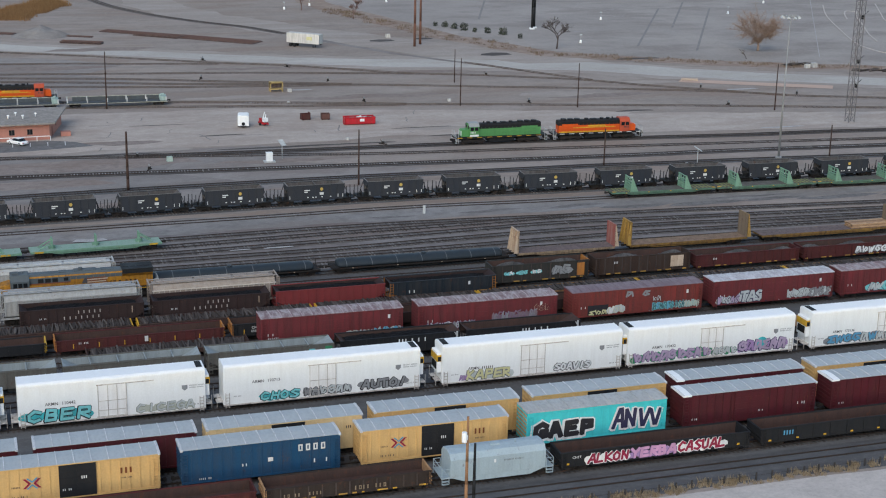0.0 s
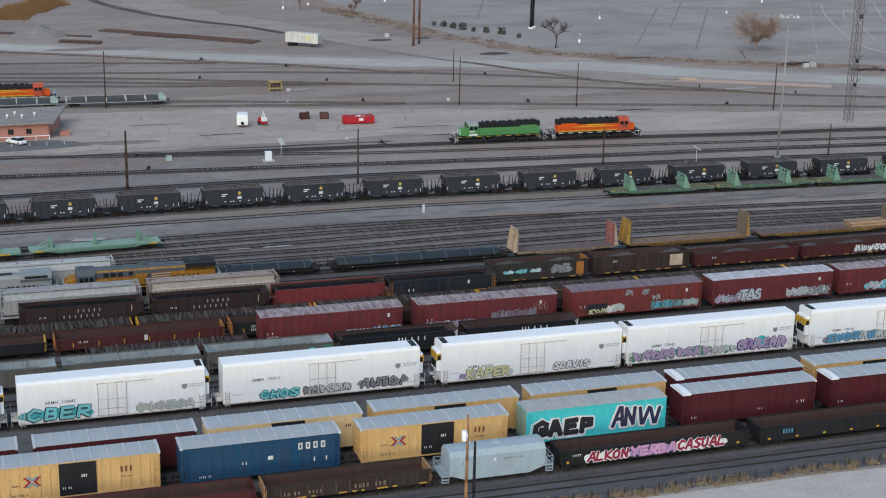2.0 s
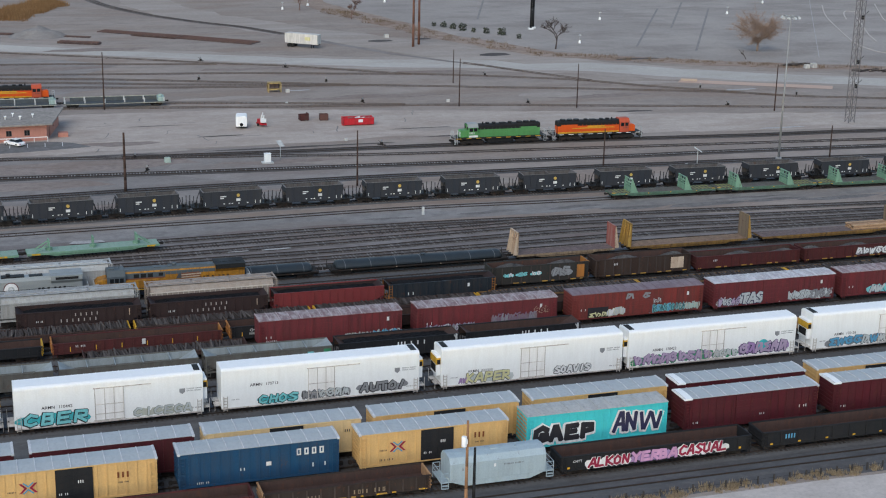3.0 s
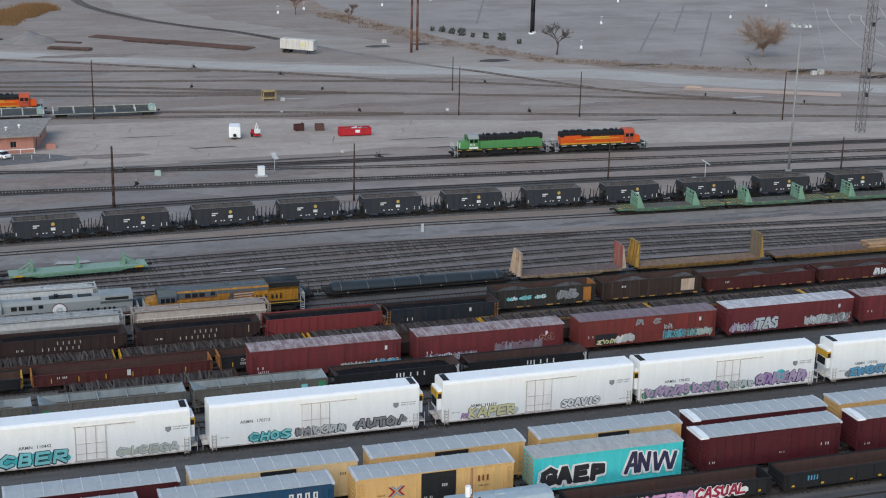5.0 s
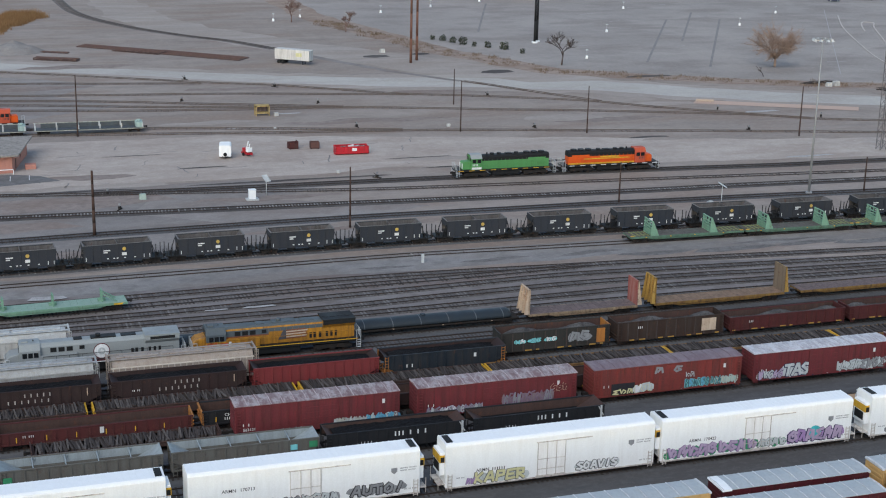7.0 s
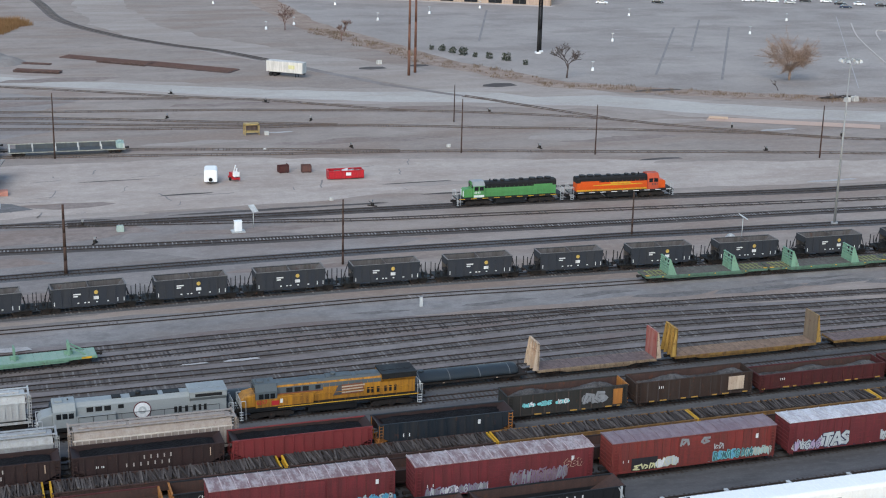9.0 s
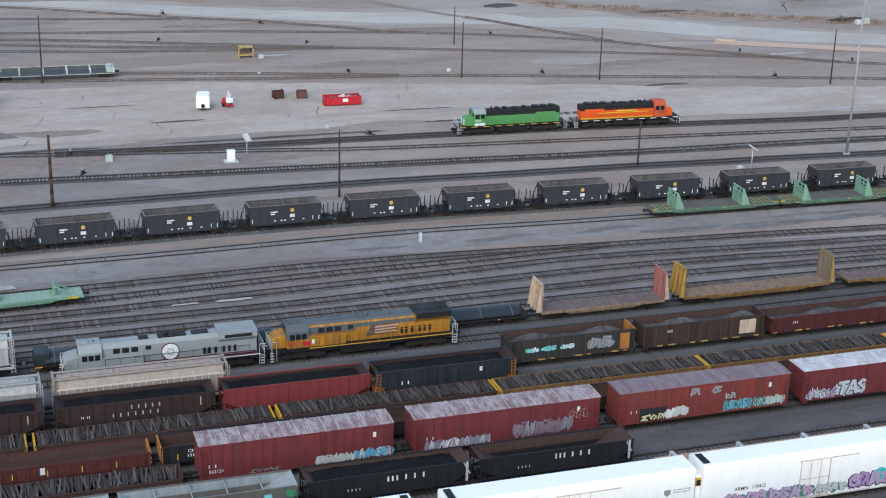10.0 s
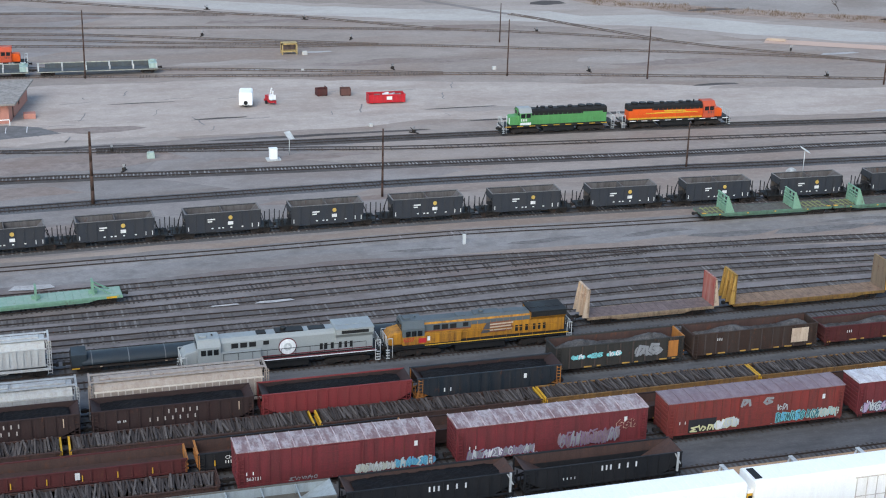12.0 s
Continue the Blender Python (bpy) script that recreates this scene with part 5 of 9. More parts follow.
        m = Mesh()
        for s in (-1, 1):
            m.box(-h + 8.5, h - 0.5, min(s * (HW + 0.006), s * (HW - 0.1)), max(s * (HW + 0.006), s * (HW - 0.1)), zd - 0.05, zd + 0.06)
            m.box(-h + 8.5, h - 0.8, min(s * 1.0, s * 1.04), max(s * 1.0, s * 1.04), zd + 0.08, zd + 0.2)
        part("maroon_line", m, MAROONLINE, t)
        m = Mesh()
        m.tube((-h + 0.02, -0.55, zd + 0.45), (-h + 0.3, -0.55, zd + 0.45), 0.25, 12)
        part("nose_emblem", m, WHITEF, t)
    return t


def hood_unit(x, yc, body, lower, label, cab_left=True, rz=0.0, stripe=None):
    """An older six-axle engine, 20 m long: low nose, cab, long narrow hood with roof fans."""
    t = thing("diesel_locomotive", x, yc, RT, label, "locomotive", "parked engines", rz + (0 if cab_left else 180))
    L, zd = 20.0, 1.55
    h = L / 2
    m = Mesh()
    m.box(-h, h, -HW, HW, zd - 0.3, zd)
    part("frame", m, BLACK, t)
    for s in (-1, 1):
        for k in range(9):
            a = -h + 0.3 + (L - 0.6) * k / 9
            part("sill_mark", Mesh().box(a, a + (L - 0.6) / 18, min(s * HW, s * (HW + 0.015)), max(s * HW, s * (HW + 0.015)), zd - 0.16, zd - 0.05), YELLOWM if not stripe else WHITEF, t)
    m = Mesh()
    m.prism_y([(-h + 1.3, zd), (-h + 1.3, zd + 1.2), (-h + 1.6, zd + 1.5), (-h + 3.0, zd + 1.55), (-h + 3.0, zd)][::-1], -0.95, 0.95)
    soft(part("nose", m, body, t), 0.08)
    m = Mesh()
    m.prism_x([(-HW + 0.05, zd), (HW - 0.05, zd), (HW - 0.05, zd + 2.15), (0.75, zd + 2.75), (-0.75, zd + 2.75), (-HW + 0.05, zd + 2.15)], -h + 2.9, -h + 5.0)
    cab = soft(part("cab", m, CABRED if stripe else body, t), 0.05)
    m = Mesh()
    m.prism_x([(-HW, zd + 2.12), (-0.77, zd + 2.74), (0.77, zd + 2.74), (HW, zd + 2.12), (0.77, zd + 2.84), (-0.77, zd + 2.84)], -h + 2.8, -h + 5.05)
    part("cab_roof", m, CABRED if stripe else LOCOSILVER, cab)
    m = Mesh()
    for s in (-1, 1):
        for a in (-h + 3.1, -h + 4.05):
            part("cab_window", Mesh().box(a, a + 0.75, min(s * (HW - 0.08), s * (HW - 0.02)), max(s * (HW - 0.08), s * (HW - 0.02)), zd + 1.3, zd + 2.0), GLASS, cab)
    for yy in (-1.2, 0.35):
        part("cab_window", Mesh().box(-h + 2.86, -h + 2.92, yy, yy + 0.85, zd + 1.65, zd + 2.2), GLASS, cab)
    m = Mesh()
    m.prism_x([(-0.95, zd), (0.95, zd), (0.95, zd + 1.95), (-0.95, zd + 1.95)], -h + 5.0, h - 1.3)
    hood = part("hood", m, body, t)
    m = Mesh()
    m.prism_x([(-0.97, zd + 1.55), (0.97, zd + 1.55), (0.97, zd + 2.3), (0.65, zd + 2.6), (-0.65, zd + 2.6), (-0.97, zd + 2.3)], -h + 4.9, h - 1.25)
    soft(part("hood_roof", m, lower, hood), 0.04)
    m = Mesh()
    for k, xx in enumerate((-2.6, -1.2, 2.3, 4.4, 5.9, 7.4)):
        part("roof_fan", Mesh().tube((xx, 0, zd + 2.58), (xx, 0, zd + 2.86), 0.62 if k > 2 else 0.42, 14), BLACK, hood)
    m.box(0.1, 1.3, -0.45, 0.45, zd + 2.58, zd + 2.75)
    m.tube((-3.6, 0, zd + 2.6), (-3.6, 0, zd + 3.0), 0.14, 8)
    part("exhaust", m, BLACK, hood)
    for s in (-1, 1):
        for k in range(14):
            a = -h + 5.6 + 0.85 * k
            part("door_seam", Mesh().box(a, a + 0.04, min(s * 0.94, s * 0.98), max(s * 0.94, s * 0.98), zd + 0.1, zd + 1.85), body, hood)
        part("radiator_panel", Mesh().box(h - 5.6, h - 2.0, min(s * 0.94, s * 0.985), max(s * 0.94, s * 0.985), zd + 1.25, zd + 1.85), body, hood)
    if stripe:
        m = Mesh()
        for s in (-1, 1):
            m.box(-h + 5.05, h - 1.35, min(s * 0.95, s * 0.975), max(s * 0.95, s * 0.975), zd + 0.02, zd + 0.3)
            m.box(-h + 8.5, h - 4.5, min(s * 0.95, s * 0.985), max(s * 0.95, s * 0.985), zd + 0.95, zd + 1.1)
        part("hood_stripe", m, stripe, hood)
    m = Mesh()
    m.box(-2.8, 2.8, -1.25, 1.25, 0.35, 1.2)
    soft(part("fuel_tank", m, BLACK, t), 0.12)
    m = Mesh()
    for yy in (-HW + 0.03, HW - 0.03):
        for k in range(12):
            xx = -h + 5.2 + (L - 6.8) * k / 11
            m.box(xx - 0.02, xx + 0.02, yy - 0.02, yy + 0.02, zd, zd + 1.0)
        m.box(-h + 5.2, h - 1.6, yy - 0.02, yy + 0.02, zd + 0.97, zd + 1.02)
    part("side_handrail", m, body, t)
    rails_and_steps(t, STEELRAIL, h, -1, zd)
    rails_and_steps(t, STEELRAIL, h, 1, zd)
    three_axle(t, -h + 4.0)
    three_axle(t, h - 4.0)
    for s in (-1, 1):
        cp = part("coupler", shared("coupler", coupler_data), None, t)
        cp.matrix_basis = pose(s * h, 0, 0.05, 0, 0, 0 if s > 0 else 180)
    near = -1 if cab_left else 1
    y = near * (HW - 0.03)
    letters(t, -h + 3.15, zd + 0.75, 0.4, "####", y if near < 0 else y + 0.012, WHITEF if not stripe else DARKLET, "road_number", 0.2)
    if not stripe:
        m = Mesh()
        m.box(-h + 3.0, -h + 4.9, min(y, y + near * 0.02), max(y, y + near * 0.02), zd + 0.1, zd + 0.5)
        m.box(-h + 1.27, -h + 1.31, -0.9, -0.4, zd + 0.2, zd + 1.2)
        m.box(-h + 1.27, -h + 1.31, 0.4, 0.9, zd + 0.2, zd + 1.2)
        part("white_bands", m, WHITEF, t)
    else:
        ye = -0.99 if near < 0 else 0.975
        m = Mesh()
        m.prism_y([(-4.2, zd + 1.0), (3.4, zd + 1.0), (3.9, zd + 1.16), (-3.6, zd + 1.16)], ye, ye + 0.015)
        m.prism_y([(-1.9, zd + 1.24), (2.0, zd + 1.24), (2.3, zd + 1.52), (-1.6, zd + 1.52)], ye, ye + 0.015)
        part("emblem", m, YELLOWM, t, "yellow swoosh emblem")
    return t



# ---------------- ground ----------------
CONCRETE = soil("near_field", (0.46, 0.415, 0.38), (0.51, 0.465, 0.43), None, (0.6, 1, 1), 0.05, 2.0, amount=0.4)
PLAZA = soil("plaza", (0.388, 0.334, 0.293), (0.449, 0.392, 0.347), (0.332, 0.276, 0.238), (0.6, 1, 1), 0.05, 2.5, amount=0.45, tracks=0.15)
ROADM = soil("gravel_road", (0.407, 0.382, 0.348), (0.462, 0.438, 0.401), (0.363, 0.329, 0.297), (0.5, 1, 1), 0.05, 3.0, amount=0.3)
LOTM = soil("old_asphalt", (0.294, 0.266, 0.244), (0.355, 0.322, 0.295), (0.232, 0.205, 0.189), (0.8, 1, 1), 0.03, 3.0, amount=0.3)
VERGE = soil("dry_verge", (0.291, 0.222, 0.177), (0.336, 0.268, 0.224), (0.235, 0.165, 0.124), (0.5, 1, 1), 0.08, 2.0)
MIDGRAVEL = soil("mid_gravel", (0.220, 0.210, 0.202), (0.268, 0.257, 0.249), (0.21, 0.185, 0.168), (0.5, 1, 1), 0.06, 3.5)
WHITEPATCH = soil("bleached_patch", (0.45, 0.44, 0.43), (0.36, 0.35, 0.34), None, (1, 1, 1), 0.5, 3.0)
DARKSTAIN = soil("dark_oil_stain", (0.075, 0.065, 0.062), (0.11, 0.10, 0.095), None, (0.4, 1, 1), 0.2, 3.0)


def sheet(name, pts, z, mat, label, wob=0.6, step=6.0, kind="structure", thick=0.01):
    """A flat patch of ground with an uneven edge, a little above the sheet below it."""
    edge = []
    n = len(pts)
    for k in range(n):
        a, b = Vector(pts[k]), Vector(pts[(k + 1) % n])
        m = max(1, int((b - a).length / step))
        for q in range(m):
            p = a.lerp(b, q / m)
            edge.append((p.x + wob * noise.noise((p.x * 0.13, p.y * 0.13, 1.7)) * 2, p.y + wob * noise.noise((p.x * 0.13, p.y * 0.13, 8.3)) * 2))
    bm = bmesh.new()
    face = bm.faces.new([bm.verts.new((x, y, z)) for x, y in edge])
    face.normal_update()
    if face.normal.z < 0:
        face.normal_flip()
    bmesh.ops.triangulate(bm, faces=bm.faces[:], ngon_method='EAR_CLIP')
    me = bpy.data.meshes.new(name)
    bm.to_mesh(me)
    bm.free()
    for p in me.polygons:
        if p.normal.z < 0:
            p.flip()
    me.materials.append(mat)
    ob = new(name, me)
    return tagged(ob, label, name.replace("_", " "), "", kind)


def band(name, left, right, z, mat, label, wob=0.6):
    """A strip of ground between two edge lines, as a row of quads with uneven edges."""
    vs, fs = [], []
    for k in range(len(left) - 1):
        n = max(1, int((Vector(left[k + 1]) - Vector(left[k])).length / 5))
        for q in range(n + (k == len(left) - 2)):
            for a in (left, right):
                p = Vector(a[k]).lerp(Vector(a[k + 1]), q / n)
                vs.append((p.x + wob * 2 * noise.noise((p.x * 0.13, p.y * 0.13, 1.7)), p.y + wob * 2 * noise.noise((p.x * 0.13, p.y * 0.13, 8.3)), z))
    for k in range(len(vs) // 2 - 1):
        fs.append((2 * k, 2 * k + 2, 2 * k + 3, 2 * k + 1))
    ob = part(name, Mesh().add(vs, fs), mat)
    return tagged(ob, label, name.replace("_", " "), "", "structure")


m = Mesh()
m.add([(-3000, -600, 0), (3000, -600, 0), (3000, 5000, 0), (-3000, 5000, 0)], [(0, 1, 2, 3)])
tagged(part("ground", m, YARD), "brown-grey dirt and cinders of the rail yard", "ground", kind="structure")
sheet("pavement", [(-200, -60), (300, -60), (300, 121.6), (-200, 121.6)], 0.012, CONCRETE, "pale dusty concrete apron beside the yard", 0.4)
band("gravel_bed", [(-150, 122.3), (260, 122.3)], [(-150, 205), (260, 205)], 0.008, BALLAST, "dark grey ballast bed under the parked trains", 0.4)
band("gravel_strip", [(-150, 229.5), (60, 229.5), (260, 226)], [(-150, 239), (60, 238), (260, 236)], 0.010, MIDGRAVEL, "pale grey gravel strip between the tracks", 0.5)
band("cinder_strip", [(-150, 205), (260, 203)], [(-150, 230), (60, 230), (260, 226.5)], 0.006, soil("brown_cinders", (0.172, 0.156, 0.149), (0.226, 0.208, 0.200), (0.175, 0.138, 0.123), (0.45, 1, 1), 0.06, 3.5), "brown-grey cinders between the empty tracks", 0.4)
band("plaza", [(-150, 292), (60, 292.3), (88, 295), (110, 290.5), (130, 287.5), (170, 284), (300, 270)], [(-150, 336), (60, 331), (88, 325), (110, 319), (130, 314), (170, 303.5), (300, 281)], 0.012, PLAZA, "pale cracked hardstanding beside the building", 0.8)
SHOULDER = soil("road_shoulder", (0.320, 0.280, 0.249), (0.378, 0.336, 0.301), (0.284, 0.237, 0.205), (0.25, 1, 1), 0.05, 3.0, amount=0.4)
ROAD_NEAR = [(-120, 478), (12, 427.6), (41, 413.5), (70, 399.7), (87, 390), (113, 381), (135, 375), (163, 364.3), (182, 352), (202, 341), (232, 328), (420, 232)]
ROAD_FAR = [(-120, 490), (12, 439.4), (42, 423.5), (72, 409), (89, 401), (116, 393), (139, 388), (170, 377), (190, 364.5), (208, 352.5), (238, 338.8), (430, 244)]
band("road_shoulder", [(x - 1, y - 4.5) for x, y in ROAD_NEAR], [(x + 1, y + 4) for x, y in ROAD_FAR], 0.011, SHOULDER, "dusty shoulder of the gravel road", 1.6)
band("road_shoulder", [(58, 720), (56, 600), (56, 530), (68, 486), (104, 429), (131, 393), (146, 374)], [(78, 720), (75, 600), (74, 530), (87, 493), (124, 438), (153, 400), (174, 381)], 0.0125, SHOULDER, "dusty shoulder of the curving gravel road", 1.8)
band("road", ROAD_NEAR, ROAD_FAR, 0.014, ROADM, "pale gravel road crossing the yard", 0.8)
band("road", [(62, 720), (60, 600), (60, 530), (74, 488), (110, 432), (136, 396), (150, 378)], [(74, 720), (71, 600), (70, 530), (83, 490), (120, 434), (148, 396), (168, 378)], 0.018, SHOULDER, "pale gravel road curving away to the distance", 1.0)
LOT = [(126, 700), (128, 520), (134, 493), (147.5, 437), (166, 397), (203, 375), (250, 356), (420, 290), (700, 290), (700, 800)]
sheet("parking_lot", LOT, 0.02, LOTM, "wide old blue-grey asphalt parking lot", 0.4)
band("verge", [(116, 700), (118, 520), (124, 490), (138, 434), (158, 392), (200, 367), (246, 349), (410, 285)], [(127, 700), (129, 520), (135, 493), (148.5, 437), (167, 397.5), (203.5, 375.5), (251, 356.5), (420, 291)], 0.024, VERGE, "strip of bare earth and dead grass along the lot", 0.9)
sheet("pavement", [(178.5, 343.6), (181.5, 347.6), (216.8, 330.6), (214, 326.6)], 0.06, paint("tan_concrete", (0.47, 0.34, 0.27), 0.2, 0.9, grime=(0.38, 0.28, 0.23)), "tan concrete strip beside the gravel road", 0.1)
sheet("parking_lot", [(-30, 295), (12, 295.6), (25, 298), (22, 303.0), (17, 304.8), (-30, 302.4)], 0.03, soil("dark_asphalt", (0.150, 0.146, 0.145), (0.195, 0.190, 0.188), (0.13, 0.126, 0.125), (0.6, 1, 1), 0.1, 3.0), "dark asphalt parking bays before the brick building", 0.3)
# two ground tones below the yard's own, the first the darker
DARKTONE = soil("grey_cinders", (0.205, 0.186, 0.174), (0.258, 0.236, 0.222), (0.19, 0.158, 0.14), (0.5, 1, 1), 0.06, 3.0, amount=0.5)
MIDTONE = soil("pale_grey_cinders", (0.235, 0.212, 0.197), (0.292, 0.265, 0.248), (0.215, 0.178, 0.157), (0.5, 1, 1), 0.05, 3.0, amount=0.5)
# overlapping sheets step the ground colour darker towards the left
sheet("cinder_ground", [(-80, 239), (62, 240.5), (80, 249), (64, 257), (86, 265), (60, 276), (72, 283), (58, 291), (-80, 291.5)], 0.009, MIDTONE, "brown-grey cinder ground between the tracks, toned darker than the yard", 0.7, 3.0)
sheet("cinder_ground", [(-80, 239.2), (30, 240), (44, 247), (30, 256), (47, 263), (34, 272), (40, 281), (26, 290.6), (-80, 291)], 0.0105, DARKTONE, "cinder ground between the tracks, toned darkest at the left", 0.7, 3.0)
sheet("cinder_ground", [(-80, 338), (14, 337), (28, 346), (20, 356), (44, 368), (30, 384), (44, 398), (20, 412), (-80, 440)], 0.009, MIDTONE, "brown-grey cinder ground in the far yard, toned darker than the yard", 0.8, 4.0)
for k, (x, y, a, b) in enumerate([(46, 217.8, 2.4, 0.35), (40, 217.6, 1.9, 0.3), (18, 228.7, 2.7, 0.75), (80, 352, 3.2, 0.6), (66, 338, 3.2, 0.4), (190, 331, 5, 0.7), (175, 285.5, 6, 0.5), (200, 277, 5, 0.5)]):
    sheet("patch", [(x - a, y - b), (x, y - b * 1.3), (x + a, y - b * 0.6), (x + a * 0.8, y + b), (x - a * 0.7, y + b)], 0.05 if y > 230 else 0.16, WHITEPATCH, "bleached pale patch on the ground", 0.25, 1.0)
for x, y, a, b in ((163, 311.5, 6, 2.2), (152, 307, 5, 1.5), (140, 334, 9, 4), (60, 345, 12, 2), (170, 345, 10, 3), (100, 300, 9, 1.6), (30, 292, 14, 2)):
    sheet("dust_patch", [(x - a, y - b * 0.3), (x - a * 0.4, y - b), (x + a, y - b * 0.6), (x + a * 0.9, y + b * 0.5), (x + a * 0.1, y + b), (x - a * 0.8, y + b * 0.6)], 0.026, SHOULDER, "pale dusty patch on the ground", 0.7, 1.2)
for k, (x, y, a, b) in enumerate([(115, 293, 22, 0.9), (66, 289, 20, 0.7), (150, 310, 5, 0.9), (20, 289, 18, 0.8), (147, 397, 4.5, 3.0), (122, 428, 4, 2.5), (136, 430, 3, 2), (185, 382, 7, 1.6), (95, 302, 7, 0.4), (52, 303, 5, 0.5), (40, 316, 6, 0.3)]):
    sheet("stain", [(x - a, y - b * 0.4), (x - a * 0.3, y - b), (x + a, y - b * 0.5), (x + a * 0.9, y + b * 0.6), (x, y + b), (x - a * 0.8, y + b * 0.5)], 0.034, DARKSTAIN, "dark stain on the ground", 0.3, 1.5)

BROWN = soil("brown_earth", (0.232, 0.190, 0.168), (0.285, 0.240, 0.215), (0.215, 0.165, 0.140), (0.5, 1, 1), 0.09, 2.5)
for x, y, a, b in ((20, 281, 24, 5.0), (8, 267, 18, 3.5), (2, 251, 16, 4.0), (26, 249, 9, 2.2), (60, 277, 14, 1.4), (66, 255, 16, 1.2), (30, 300, 9, 2.0), (20, 395, 22, 3.5), (40, 425, 16, 3.0), (75, 385, 14, 2.0), (120, 372, 10, 1.8), (150, 330, 14, 2.5), (95, 340, 20, 2.2)):
    sheet("earth_patch", [(x - a, y - b * 0.3), (x - a * 0.4, y - b), (x + a * 0.5, y - b * 0.8), (x + a, y - b * 0.2), (x + a * 0.8, y + b * 0.6), (x + a * 0.1, y + b), (x - a * 0.8, y + b * 0.7)], 0.017, BROWN, "brown bare earth patch on the yard", 0.9, 1.5)
MOTTLE = soil("dark_mottled_gravel", (0.145, 0.135, 0.130), (0.21, 0.20, 0.192), None, (0.5, 1, 1), 0.25, 2.5)
for x, y, a, b in ((102, 231.0, 6, 1.0), (112, 228.4, 7, 1.1), (126, 227.6, 8, 1.3), (140, 227.6, 7, 1.2), (152, 226.4, 9, 1.4), (86, 231.5, 6, 0.8), (135, 230.3, 9, 0.7), (168, 225.5, 8, 1.3), (68, 231.8, 5, 0.6)):
    sheet("stain", [(x - a, y - b * 0.3), (x - a * 0.4, y - b), (x + a * 0.5, y - b * 0.7), (x + a, y), (x + a * 0.7, y + b * 0.6), (x + a * 0.1, y + b), (x - a * 0.8, y + b * 0.5)], 0.02, MOTTLE, "dark mottled stain on the gravel strip", 0.5, 1.0)


# ---------------- tracks ----------------
def curve_points(pts, step=2.0):
    """A smooth line through the points."""
    out = []
    P = [Vector((*p, 0)) for p in pts]
    for k in range(len(P) - 1):
        a, b = P[k], P[k + 1]
        p0, p3 = P[k - 1] if k else a - (b - a), P[k + 2] if k + 2 < len(P) else b + (b - a)
        n = max(1, int((b - a).length / step))
        for q in range(n):
            t = q / n
            out.append(0.5 * ((2 * a) + (b - p0) * t + (2 * p0 - 5 * a + 4 * b - p3) * t * t + (3 * a - 3 * b + p3 - p0) * t ** 3))
    out.append(P[-1])
    return out


DARKBED = soil("oily_ballast", (0.070, 0.063, 0.060), (0.105, 0.096, 0.091), None, (0.3, 1, 1), 0.1, 4.0)
TIEBRIGHT = islands("bright_ties", [(0.14, 0.13, 0.125), (0.22, 0.21, 0.20), (0.34, 0.33, 0.32)], 0.9)
TIEGREY = islands("grey_ties", [(0.13, 0.118, 0.112), (0.175, 0.160, 0.153), (0.22, 0.205, 0.197), (0.34, 0.325, 0.315)], 0.9)


